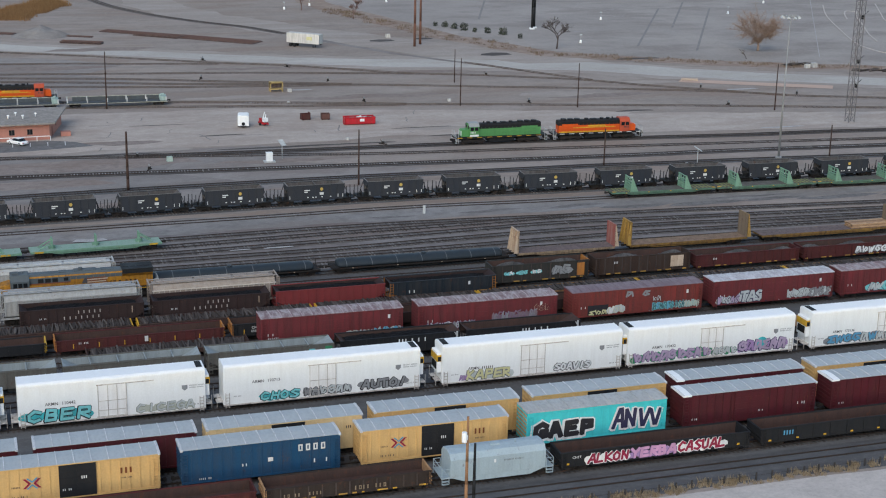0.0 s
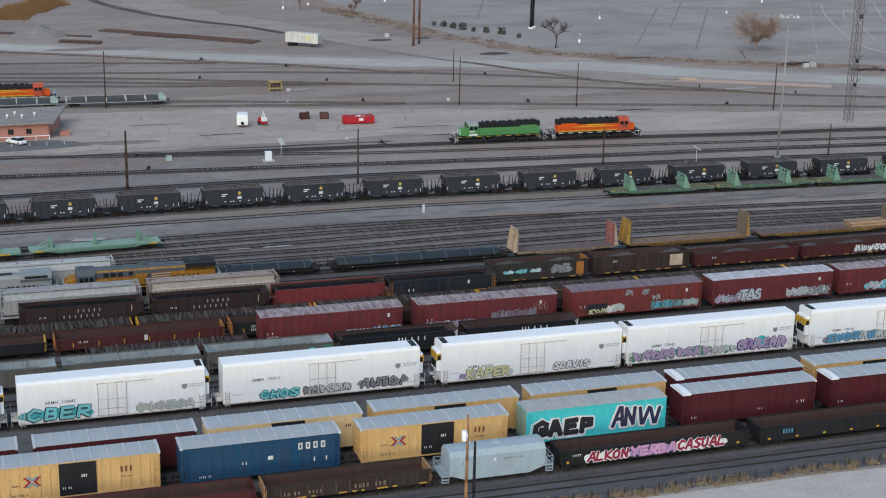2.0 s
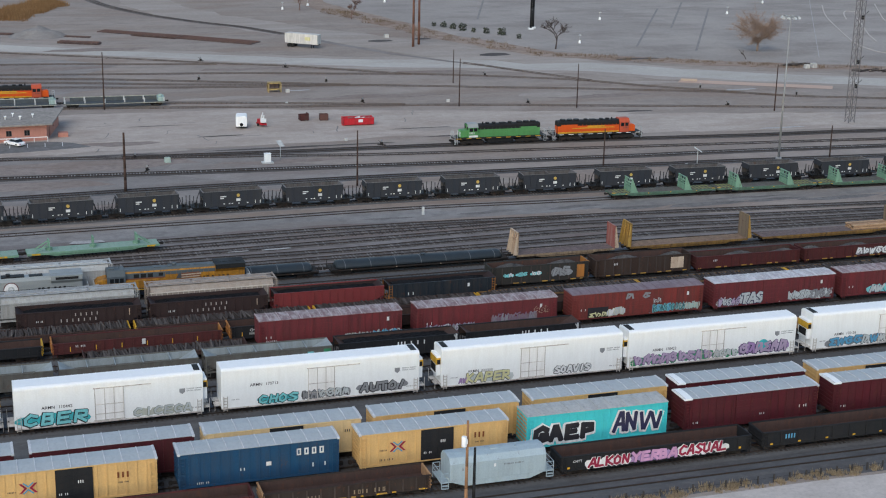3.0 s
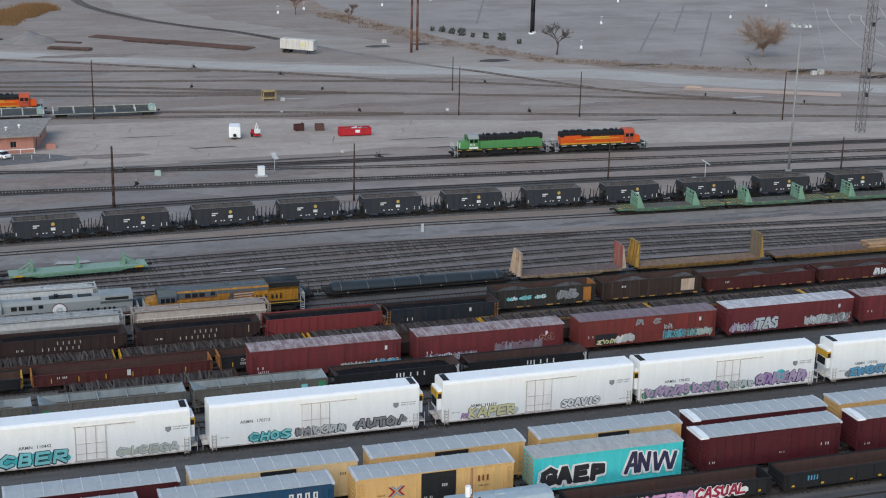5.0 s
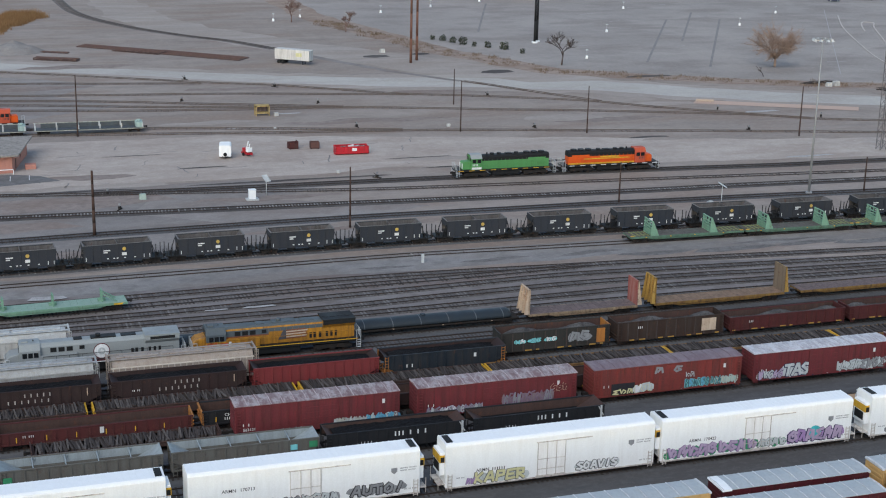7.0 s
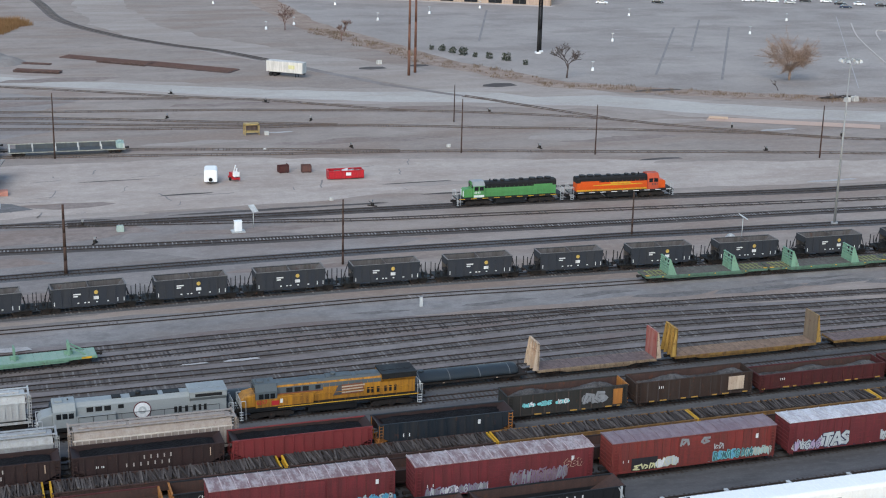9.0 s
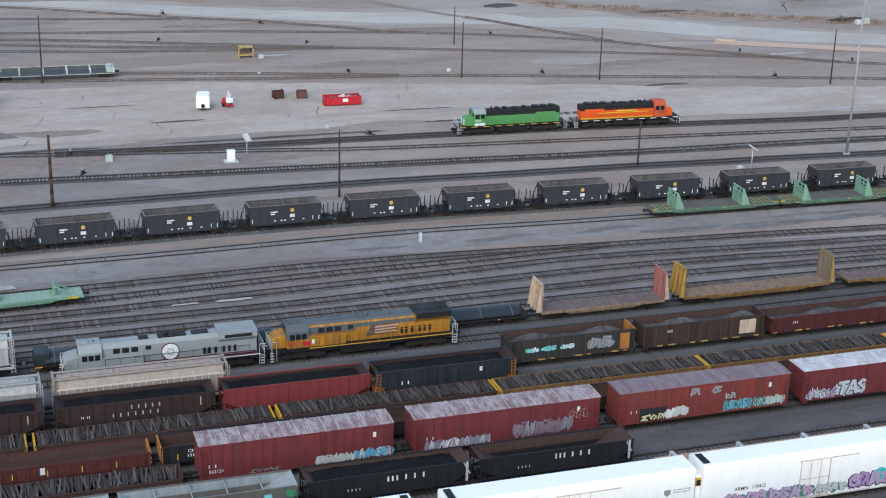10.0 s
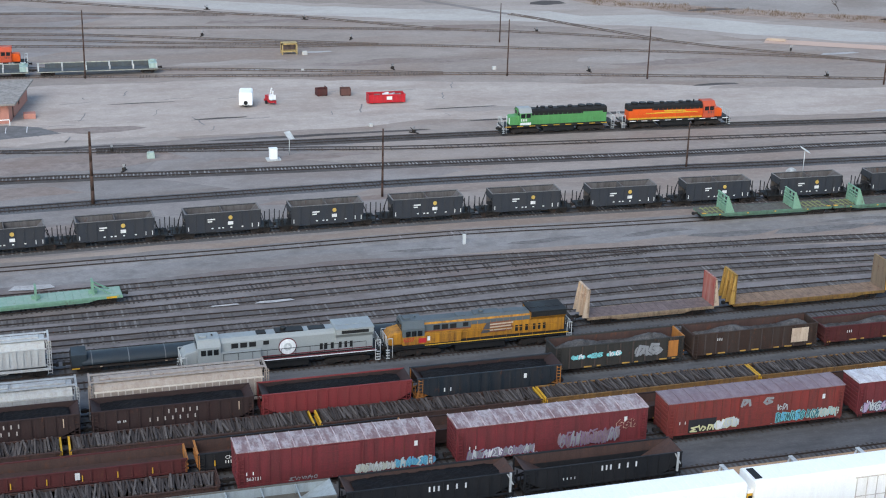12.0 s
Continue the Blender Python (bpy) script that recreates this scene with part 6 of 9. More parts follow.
def track(pts, label="railway track with timber ties in ballast", ties=True, bed=True, straight=False, bedm=None, tie_step=0.56, tiem=None, tie_half=1.27, bare=1.0, bedw=1.45, railm=None):
    t = thing("railway_track", 0, 0, 0, label, "railway track", "yard tracks")
    line = [Vector((*p, 0)) for p in pts] if straight else curve_points(pts, 3.0)
    tang = [(line[min(k + 1, len(line) - 1)] - line[max(k - 1, 0)]).normalized() for k in range(len(line))]
    side = [Vector((-d.y, d.x, 0)) for d in tang]
    for s in (-1, 1):
        m = Mesh()
        vs, fs = [], [(3, 2, 1, 0)]
        for k in range(len(line)):
            a, na = line[k] + side[k] * s * 0.752, side[k] * 0.045
            vs += [(a.x - na.x, a.y - na.y, 0.1), (a.x + na.x, a.y + na.y, 0.1), (a.x + na.x, a.y + na.y, RT), (a.x - na.x, a.y - na.y, RT)]
        for k in range(len(line) - 1):
            o = 4 * k
            fs += [(o + q, o + (q + 1) % 4, o + 4 + (q + 1) % 4, o + 4 + q) for q in range(4)]
        e = 4 * (len(line) - 1)
        m.add(vs, fs + [(e, e + 1, e + 2, e + 3)])
        part("rail", m, railm or RAILM, t)
    if bed:
        m = Mesh()
        vs, fs = [], []
        for k in range(len(line)):
            for o, z in ((-bedw - 0.45, 0.012), (-bedw, 0.085), (bedw, 0.085), (bedw + 0.45, 0.012)):
                p = line[k] + side[k] * (o + 0.12 * noise.noise((line[k].x, line[k].y, o)))
                vs.append((p.x, p.y, z))
        for k in range(len(line) - 1):
            for q in range(3):
                a = k * 4 + q
                fs.append((a + 1, a, a + 4, a + 5))
        m.add(vs, fs)
        part("ballast_bed", m, bedm or BALLAST, t)
    if ties:
        m = Mesh()
        rnd = random.Random(int(pts[0][1] * 10))
        acc = 0.0
        for k in range(len(line) - 1):
            seg = (line[k + 1] - line[k]).length
            d, n = tang[k], side[k]
            while acc < seg:
                c = line[k].lerp(line[k + 1], acc / seg)
                w, l = 0.115, tie_half + rnd.uniform(-0.06, 0.08)
                acc += tie_step
                if noise.noise((c.x * 0.09, c.y, 3.0)) * 0.8 + rnd.random() > bare:
                    continue
                r = Vector((rnd.uniform(-0.03, 0.03), rnd.uniform(-0.08, 0.08), 0))
                z = 0.125 + rnd.uniform(-0.02, 0.02)
                q = [c + r - d * w - n * l, c + r + d * w - n * l, c + r + d * w + n * l, c + r - d * w + n * l]
                m.add([(p.x, p.y, 0.04) for p in q] + [(p.x, p.y, z) for p in q], [(4, 5, 6, 7), (0, 1, 5, 4), (1, 2, 6, 5), (2, 3, 7, 6), (3, 0, 4, 7)])
            acc -= seg
        tagged(part("tie", m, tiem or TIEM, t), kind="stuff")
    return t


YA, YB, YC, YD, YE, YF, YG, YH, YI, YJ, YK, YL = 130.3, 136.5, 140.9, 155.95, 166.6, 173.8, 178.0, 182.7, 186.9, 191.05, 198.9, 202.9
YENG = 283.3
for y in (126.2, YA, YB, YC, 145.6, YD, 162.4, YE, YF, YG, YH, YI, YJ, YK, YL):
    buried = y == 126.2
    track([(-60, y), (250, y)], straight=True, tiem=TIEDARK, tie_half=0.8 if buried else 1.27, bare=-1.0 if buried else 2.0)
EMPTY = dict(label="rusty empty yard track with grey ties", bedm=soil("dark_track_cinders", (0.112, 0.102, 0.097), (0.162, 0.149, 0.143), (0.085, 0.072, 0.066), (0.4, 1, 1), 0.12, 4.0), tiem=islands("mixed_ties", [(0.048, 0.042, 0.039), (0.082, 0.074, 0.069), (0.12, 0.11, 0.104), (0.21, 0.20, 0.19)], 0.9), tie_half=1.15, bare=0.95, bedw=0.9)
track([(-60, 206.4), (20, 207.2), (54, 207.3), (90, 208.0), (135, 207.2), (250, 204.6)], **EMPTY)
track([(-60, 209.8), (20, 210.6), (54, 211.1), (88, 211.9), (106, 212.2), (132, 211.2), (250, 206.8)], **EMPTY)
track([(-60, 214.0), (19, 214.6), (53, 214.7), (73, 215.9), (94, 216.6), (115, 215.9), (135, 214.4), (250, 208.5)], **EMPTY)
track([(-60, 217.0), (20, 218.1), (54, 219.3), (75, 220.2), (94, 220.9), (117, 219.4), (137, 218.0), (250, 211.0)], **EMPTY)
track([(-60, 217.4), (8.75, 221.0), (27.6, 222.0), (56, 223.4), (76, 223.7), (90, 224.3), (100, 224.8)], **dict(EMPTY, bed=False))
track([(-60, 223.6), (29, 226.2), (57, 226.9), (77, 226.4), (98, 225.0), (120, 223.8), (140, 222.2), (250, 213.5)], **EMPTY)
track([(-60, 233.5), (14, 235.4), (40, 235.8), (66, 236.5), (80, 236.3), (94, 235.4), (113, 234.6), (155, 233.2), (250, 229)], "rusty yard track beside the hopper train", bedm=MIDGRAVEL, tiem=TIEGREY, tie_half=0.8, bare=0.4)
HOPPERS = [(-60, 238.6), (-12, 240.9), (16, 241.9), (44, 242.8), (72, 242.9), (102, 242.0), (131, 240.7), (161, 239.7), (250, 235.0)]
track(HOPPERS)
track([(-60, 256.0), (15, 259.4), (38, 260.1), (72, 260.5), (99, 259.6), (118, 259.1), (132.5, 258.1), (154, 257.0), (250, 250)], "dark yard track beyond the hopper train", tiem=TIEDARK)
track([(-60, 277.6), (15, 273.6), (44, 271.6), (75, 269.7), (107, 267.5), (132, 266.2), (160, 265.2), (250, 259.5)], "yard track with bright ties", bedm=DARKBED, tiem=TIEBRIGHT, tie_half=0.72)
track([(5, 290.4), (28, 286.5), (62, 281.3), (80, 278.4), (117, 275.3), (145, 273.0), (191, 269.2), (260, 263)], "yard track half sunk in the dirt", bed=False, tiem=TIEFAR, tie_half=0.9, bare=0.5)
track([(30, 286.6), (63, 285.2), (80, 284.8), (97, 284.2), (120, 283.1), (140, 281.4), (165, 279.3), (197, 277.5), (300, 266)], "yard track under the parked engines", bedm=DARKBED, tiem=TIEDARK)
SUNK = dict(label="distant yard track half sunk in dirt", bed=False, tiem=TIEFAR, tie_half=0.85, bare=0.45, railm=paint("dusty_rusted_rail", (0.092, 0.072, 0.062), 0.5, 0.8, 0.3, grime=(0.15, 0.125, 0.11)))
track([(-60, 346), (10, 340.4), (46, 335.4), (73, 331.2), (108, 326.2), (143, 318.0), (175, 310.4), (212, 300.6), (300, 278)], **SUNK)
track([(-60, 355), (10, 347.6), (47, 341.2), (72, 335.6), (85, 332.3), (100, 328.3)], **SUNK)
track([(-20, 436), (17, 421), (48, 405.5), (68, 395), (84, 388), (95, 381), (112, 370), (128, 364), (144, 357), (156, 350.4), (169, 339.5), (185, 328.5), (197, 320.3), (220, 312), (300, 284)], **SUNK)
track([(-60, 408), (17, 402.2), (42, 398), (67, 393.6)], **SUNK)
track([(-60, 393), (10, 386.5), (36, 383), (66, 379), (82, 376), (95, 373), (114, 368.7)], **SUNK)
track([(-60, 378), (17, 367.2), (45, 361.7), (76, 357.2), (93, 356), (111, 351.3), (128, 346), (150, 339.8), (170, 333), (185, 327.5), (197, 320.8)], **SUNK)
track([(-60, 396), (17, 379.5), (40, 374.2), (63, 366.5), (79, 361.5), (94, 356.4)], **SUNK)
track([(-60, 388), (17, 374), (51, 365), (77, 359.7), (92, 356.3)], **SUNK)
track([(20, 720), (42, 600), (48, 537), (60, 502), (75, 478), (87, 464), (97, 446.5)], "curving dark track in the distance", bedm=soil("far_track_cinders", (0.118, 0.106, 0.100), (0.158, 0.144, 0.137), None, (0.4, 1, 1), 0.1, 4.0), tiem=TIEFAR)
track([(133, 384), (137, 379), (147, 364.4), (157, 350.6)], **SUNK)
band("worn_track", [(95.6, 446), (106.7, 423.5), (117.8, 402), (132, 384)], [(98.4, 447), (109.3, 424.5), (120.2, 403.2), (134, 385)], 0.03, DARKTONE, "worn dark line of an old track in the dirt", 0.3)

# ---------------- parked trains ----------------
gondola(2.5, 24.7, YA, RUSTRED, RUST, "dark red rusted open gondola beside the fence track", marks=OCHREMARK)
g = gondola(25.6, 42.4, YA, paint("gondola_dark_brown", (0.030, 0.021, 0.018), 0.4, 0.7, 0.25), RUST, "brown rusted open gondola with faded lettering", endm=TANEND, postm=WORNPOST, marks=OCHREMARK)
letters(g, -6.6, 1.1, 0.34, "#o ##  ####", -HW - 0.13, paint("faded_letter", (0.32, 0.25, 0.17), 0.5, 0.8), "lettering", 0.7)
letters(g, 0.5, 1.1, 0.42, "#o## ##o", -HW - 0.13, paint("faded_letter", (0.32, 0.25, 0.17), 0.5, 0.8), "lettering", 0.6)
for xx in (1.2, 2.8, 4.4, 7.6):
    letters(g, xx, 0.72, 0.14, "###", -HW - 0.13, YELLOWM, "reflector", 0.0)
coil_car(43.5, 55.6, YA, COILG, "pale blue-grey covered coil car with end rails")
g = gondola(56.4, 78.2, YA, BLACKCAR, RUST, "long black gondola with rusty inside and crimson graffiti", top=2.3)
graffiti(g, -8.0, -3.3, 0.75, 2.05, -HW - 0.13, [CRIMF], WHITEF, 3, 5, back=WHITEF, ew=1.5, word="ALKON")
graffiti(g, -3.1, 2.1, 0.8, 2.1, -HW - 0.13, [PINKF], PURPLEF, 4, 5, back=LILACF, word="YERBA", fat=1.15)
graffiti(g, 2.3, 7.9, 0.85, 2.25, -HW - 0.13, [CRIMF], WHITEF, 5, 6, back=WHITEF, ew=1.5, word="CASUAL")
for xx in (-10.3, 9.4):
    letters(g, xx, 0.95, 0.22, "##", -HW - 0.14, YELLOWM, "reflector", 0.0)
digits(g, -9.7, 1.6, 0.28, "CHTT", -HW - 0.13, LETTER, "lettering")
g = gondola(79.6, 101.0, YA, BLACKCAR, RUST, "long black gondola with rusty inside", top=2.35, post=2.1)
letters(g, -8.0, 1.45, 0.5, "####", -HW - 0.13, BLUEF, "lettering", 0.1)
for k in range(6):
    letters(g, -9.8 + 3.4 * k, 0.9, 0.18, "###", -HW - 0.13, YELLOWM, "reflector", 0.0)
gondola(102.2, 124, YA, BLACKCAR, RUST, "long black gondola with rusty inside", top=2.35)



def ttx(x0, x1, y, mat, doors=True):
    b = boxcar(x0, x1, y, mat, ROOFGALV, "mustard yellow boxcar with black door and galvanised roof", BLACKCAR, doorspan=(-1.5, 2.0), group="yellow boxcars")
    letters(b, -5.9, 2.35, 0.16, "######", -HW - 0.05, DARKLET)
    # two facing chevrons in red, a thin blue cross between them
    for e in (-1, 1):
        for s in (-1, 1):
            q = [(-4.0 + e * 0.12, 2.72), (-4.0 + e * 0.62, 2.72 + s * 0.50), (-4.0 + e * 0.86, 2.72 + s * 0.50), (-4.0 + e * 0.36, 2.72)]
            part("emblem", Mesh().prism_y(q if e * s < 0 else q[::-1], -HW - 0.052 - 0.003 * (s + 1), -HW - 0.03), CRIMF, b, "red arm of a crossed emblem")
            q = [(-4.0, 2.72 + s * 0.07), (-4.0, 2.72 + s * 0.22), (-4.0 + e * 0.42, 2.72 + s * 0.60), (-4.0 + e * 0.52, 2.72 + s * 0.52)]
            part("emblem", Mesh().prism_y(q if e * s > 0 else q[::-1], -HW - 0.064 - 0.003 * (e + 1), -HW - 0.03), BLUEF, b, "blue arm of a crossed emblem")
    letters(b, 4.3, 2.75, 0.6, "###", -HW - 0.05, paint("brown_lettering", (0.20, 0.06, 0.02), 0.2, 0.6), "lettering", 0.2)
    letters(b, 4.4, 2.2, 0.14, "#### ####", -HW - 0.05, DARKLET)
    letters(b, -5.9, 1.3, 0.2, "## # ## #", -HW - 0.05, DARKLET)
    letters(b, -1.2, 1.6, 0.22, "## ##", -HW - 0.13, LETTER)
    letters(b, 0.6, 2.7, 0.3, "###", -HW - 0.13, LETTER, "lettering", 0.1)
    return b


ttx(0.2, 16.4, YB, TTXY)
b = boxcar(18.5, 34.6, YB, BLUEB, ROOFGALV, "dark blue boxcar with white letters and galvanised roof", doorspan=None)
letters(b, 3.7, 3.0, 0.72, "oooo", -HW - 0.05, LETTER, "lettering", 0.75)
letters(b, -2.0, 2.0, 0.3, "##", -HW - 0.05, LETTER, "lettering", 0.9)
letters(b, 0.6, 2.25, 0.42, "##", -HW - 0.05, LETTER, "emblem", 0.0)
letters(b, 5.3, 1.6, 0.42, "#  #", -HW - 0.05, LETTER, "lettering", 0.6)
letters(b, -6.3, 1.05, 0.22, "#### ##", -HW - 0.05, LETTER)
ttx(36.8, 52.8, YB, TTXY)
b = boxcar(55.0, 71.3, YB, TEALB, roof_paint("pale_grey_roof", (0.37, 0.375, 0.365), (0.46, 0.46, 0.445)), "turquoise boxcar covered with black and white graffiti", endm=paint("tan_end", (0.48, 0.33, 0.18), 0.4, 0.6))
graffiti(b, -7.4, -0.3, 0.95, 3.5, -HW - 0.05, [BLACKF], WHITEF, 11, 4, lean=0.02, back=False, ew=1.75, word="GAEP", fat=1.2, drop=0.25)
graffiti(b, 1.7, 7.6, 1.25, 4.1, -HW - 0.05, [NAVYF], WHITEF, 14, 4, lean=0.06, back=False, ew=1.9, word="ANVV", drop=0.55)
for x0, x1 in ((73.4, 90.0), (92.1, 108.6)):
    b = boxcar(x0, x1, YB, MAROON, ROOFGALV, "dark maroon boxcar with galvanised roof", doorspan=(-2.0, 1.6), group="maroon boxcars")
    letters(b, 1.0, 1.7, 0.2, "## #", -HW - 0.12, LETTER)
    letters(b, 6.0, 2.0, 0.3, "# ##", -HW - 0.05, LETTER, "lettering", 0.5)
    letters(b, -7.2, 1.4, 0.22, "# ##", -HW - 0.05, LETTER)
for x0, x1, mt in ((-13, 3.2, MAROON), (4.8, 20.7, MAROON), (21.8, 38.1, TTXB), (39.5, 55.7, TTXY), (57.3, 73.4, TTXY), (74.8, 91.0, MAROON), (92.6, 108.6, TTXY)):
    if mt is MAROON:
        boxcar(x0, x1, YC, mt, ROOFGALV, "dark maroon boxcar with galvanised roof", doorspan=(-2.0, 1.6), group="maroon boxcars")
    else:
        b = ttx(x0, x1, YC, mt)
        if x0 < 25:
            letters(b, 6.4, 3.0, 0.3, "###", -HW - 0.06, DARKLET, "lettering", 0.2)

# white refrigerator cars
r = [reefer(-20.6, 2.0, YD, "white refrigerator boxcar in a long row", 0, False)]
r.append(reefer(3.9, 24.1, YD, "white refrigerator boxcar with teal graffiti along its foot", 1, False, "110442"))
graffiti(r[1], -9.3, -2.4, 0.7, 2.4, -HW - 0.03, [AQUAF], BLACKF, 21, back=TEALF, word="CBER", fat=0.95, ew=1.62)
graffiti(r[1], 2.4, 8.9, 0.75, 1.9, -HW - 0.03, [MISTF], OLIVEF, 22, back=PALEOLIVE, word="CICEGA", ew=1.5, fat=0.9)
r.append(reefer(26.1, 49.2, YD, "white refrigerator boxcar with teal and grey graffiti", 2, False, "170713"))
graffiti(r[2], -7.4, -2.9, 0.72, 1.95, -HW - 0.03, [AQUAF], BLACKF, 23, back=TEALF, word="CHOS", fat=0.95, ew=1.65)
graffiti(r[2], -2.4, 3.2, 0.75, 2.0, -HW - 0.03, [GREYF, MISTF], BLACKF, 24, 6, back=GREYF, ew=1.5, fat=0.9)
graffiti(r[2], 4.4, 9.9, 0.85, 2.2, -HW - 0.03, [GREYF], BLACKF, 25, back=GREYF, word="AUTO!", fat=0.95, ew=1.7)
r.append(reefer(51.9, 75.0, YD, "white refrigerator boxcar with yellow-green graffiti", 3, True))
graffiti(r[3], -8.6, -2.9, 0.72, 2.1, -HW - 0.03, [YELF], DGREYF, 26, back=MISTF, word="KAPER", fat=1.0, ew=1.45)
graffiti(r[3], -9.4, -8.5, 0.75, 1.6, -HW - 0.03, [LILACF], GREYF, 32, 2, back=False)
graffiti(r[3], 2.7, 7.4, 0.8, 1.9, -HW - 0.03, [WHITEF], DGREYF, 27, back=MISTF, word="SOAVIS", ew=1.7)
r.append(reefer(75.8, 99.0, YD, "white refrigerator boxcar with lilac and green graffiti", 4, True, "170422"))
graffiti(r[4], -10.8, -0.2, 0.7, 2.3, -HW - 0.03, [MAUVEF, MAUVEF, AQUAF], PURPLEF, 28, 9, back=GREENF, ew=1.45, fat=0.9)
graffiti(r[4], 0.0, 3.4, 0.8, 2.0, -HW - 0.03, [MISTF], DGREYF, 29, 4, back=GREENF)
graffiti(r[4], 3.6, 10.4, 0.8, 2.6, -HW - 0.03, [MAUVEF, LILACF], NAVYF, 30, 6, back=LILACF, fat=1.0, ew=1.5)
part("graffiti", Mesh().tube((7.0, -HW - 0.055, 1.9), (7.0, -HW - 0.02, 1.9), 0.78, 16), TEALF, r[4], "turquoise sprayed disc")
r.append(reefer(101.4, 124.4, YD, "white refrigerator boxcar with grey-blue graffiti", 5, True, "170136"))
graffiti(r[5], -9.0, 2.0, 0.7, 2.1, -HW - 0.03, [MISTF, BLUEF], DGREYF, 31, 9, back=GREYF, ew=1.5)

# grey and black open hoppers, then long flats
hopper(-8.0, 8.7, YE, GREYH, LIGHTGREY, "weathered grey open hopper, empty", top=3.0, cross=4, group="grey open hoppers")
g = hopper(9.4, 25.3, YE, GREYH, LIGHTGREY, "weathered grey open hopper, empty, with green patch", top=3.0, cross=4, group="grey open hoppers")
letters(g, -7.7, 1.6, 0.7, "##", -HW - 0.12, GREENF, "paint_patch", 0.0)
g = hopper(26.1, 41.5, YE, GREYH, LIGHTGREY, "weathered grey open hopper, empty, with green patch", top=3.0, cross=4, group="grey open hoppers")
letters(g, 6.6, 2.0, 0.7, "##", -HW - 0.12, GREENF, "paint_patch", 0.0)
letters(g, 4.6, 1.9, 0.6, "##", -HW - 0.12, AQUAF, "paint_patch", 0.0)
for x0, x1 in ((42.3, 57.7), (58.6, 74.1)):
    g = hopper(x0, x1, YE, BLACKCAR, RUST, "black open hopper with slanted white lettering", top=3.1, group="black open hoppers", load="coal" if x0 < 50 else None)
    letters(g, -0.3, 2.2, 0.5, "### # # #", -HW - 0.12, LETTER, "lettering", 0.35)
    letters(g, -4.0, 1.7, 0.22, "# # # #", -HW - 0.12, LETTER)
    m = Mesh()
    m.beam((7.3, -HW - 0.1, 1.2), (7.3, -HW - 0.1, 3.1), 0.2)
    m.beam((7.0, -HW - 0.1, 3.0), (7.6, -HW - 0.1, 1.9), 0.11)
    part("end_brace", m, STEELRAIL, g, "white end brace")


def long_flat(x0, x1, y):
    t = bulkhead_flat(x0, x1, y, DECKTAN, DECKTAN, (None, None), "long tan flat car with white trailer hitches", group="tan flat cars")
    h = (x1 - x0) / 2
    m = Mesh()
    for k in range(4):
        m.box(-h + 0.4, h - 0.4, -1.3 + 0.66 * k, -0.7 + 0.66 * k, 1.17, 1.62)
    part("board_load", m, DECKTAN, t, "tan board load lying flat")
    for xx in (-0.43, -0.17, 0.09, 0.35):
        m = Mesh()
        c = xx * (x1 - x0)
        for yy in (-0.6, 0.6):
            m.beam((c - 0.3, yy, 1.6), (c, yy, 2.35), 0.12)
            m.beam((c + 0.3, yy, 1.6), (c, yy, 2.35), 0.12)
        m.box(c - 0.2, c + 0.2, -0.7, 0.7, 2.3, 2.42)
        part("trailer_hitch", m, STEELRAIL, t, "white steel tie-down frame")


long_flat(75.2, 102.5, 162.4)
long_flat(103.6, 131.0, 162.4)

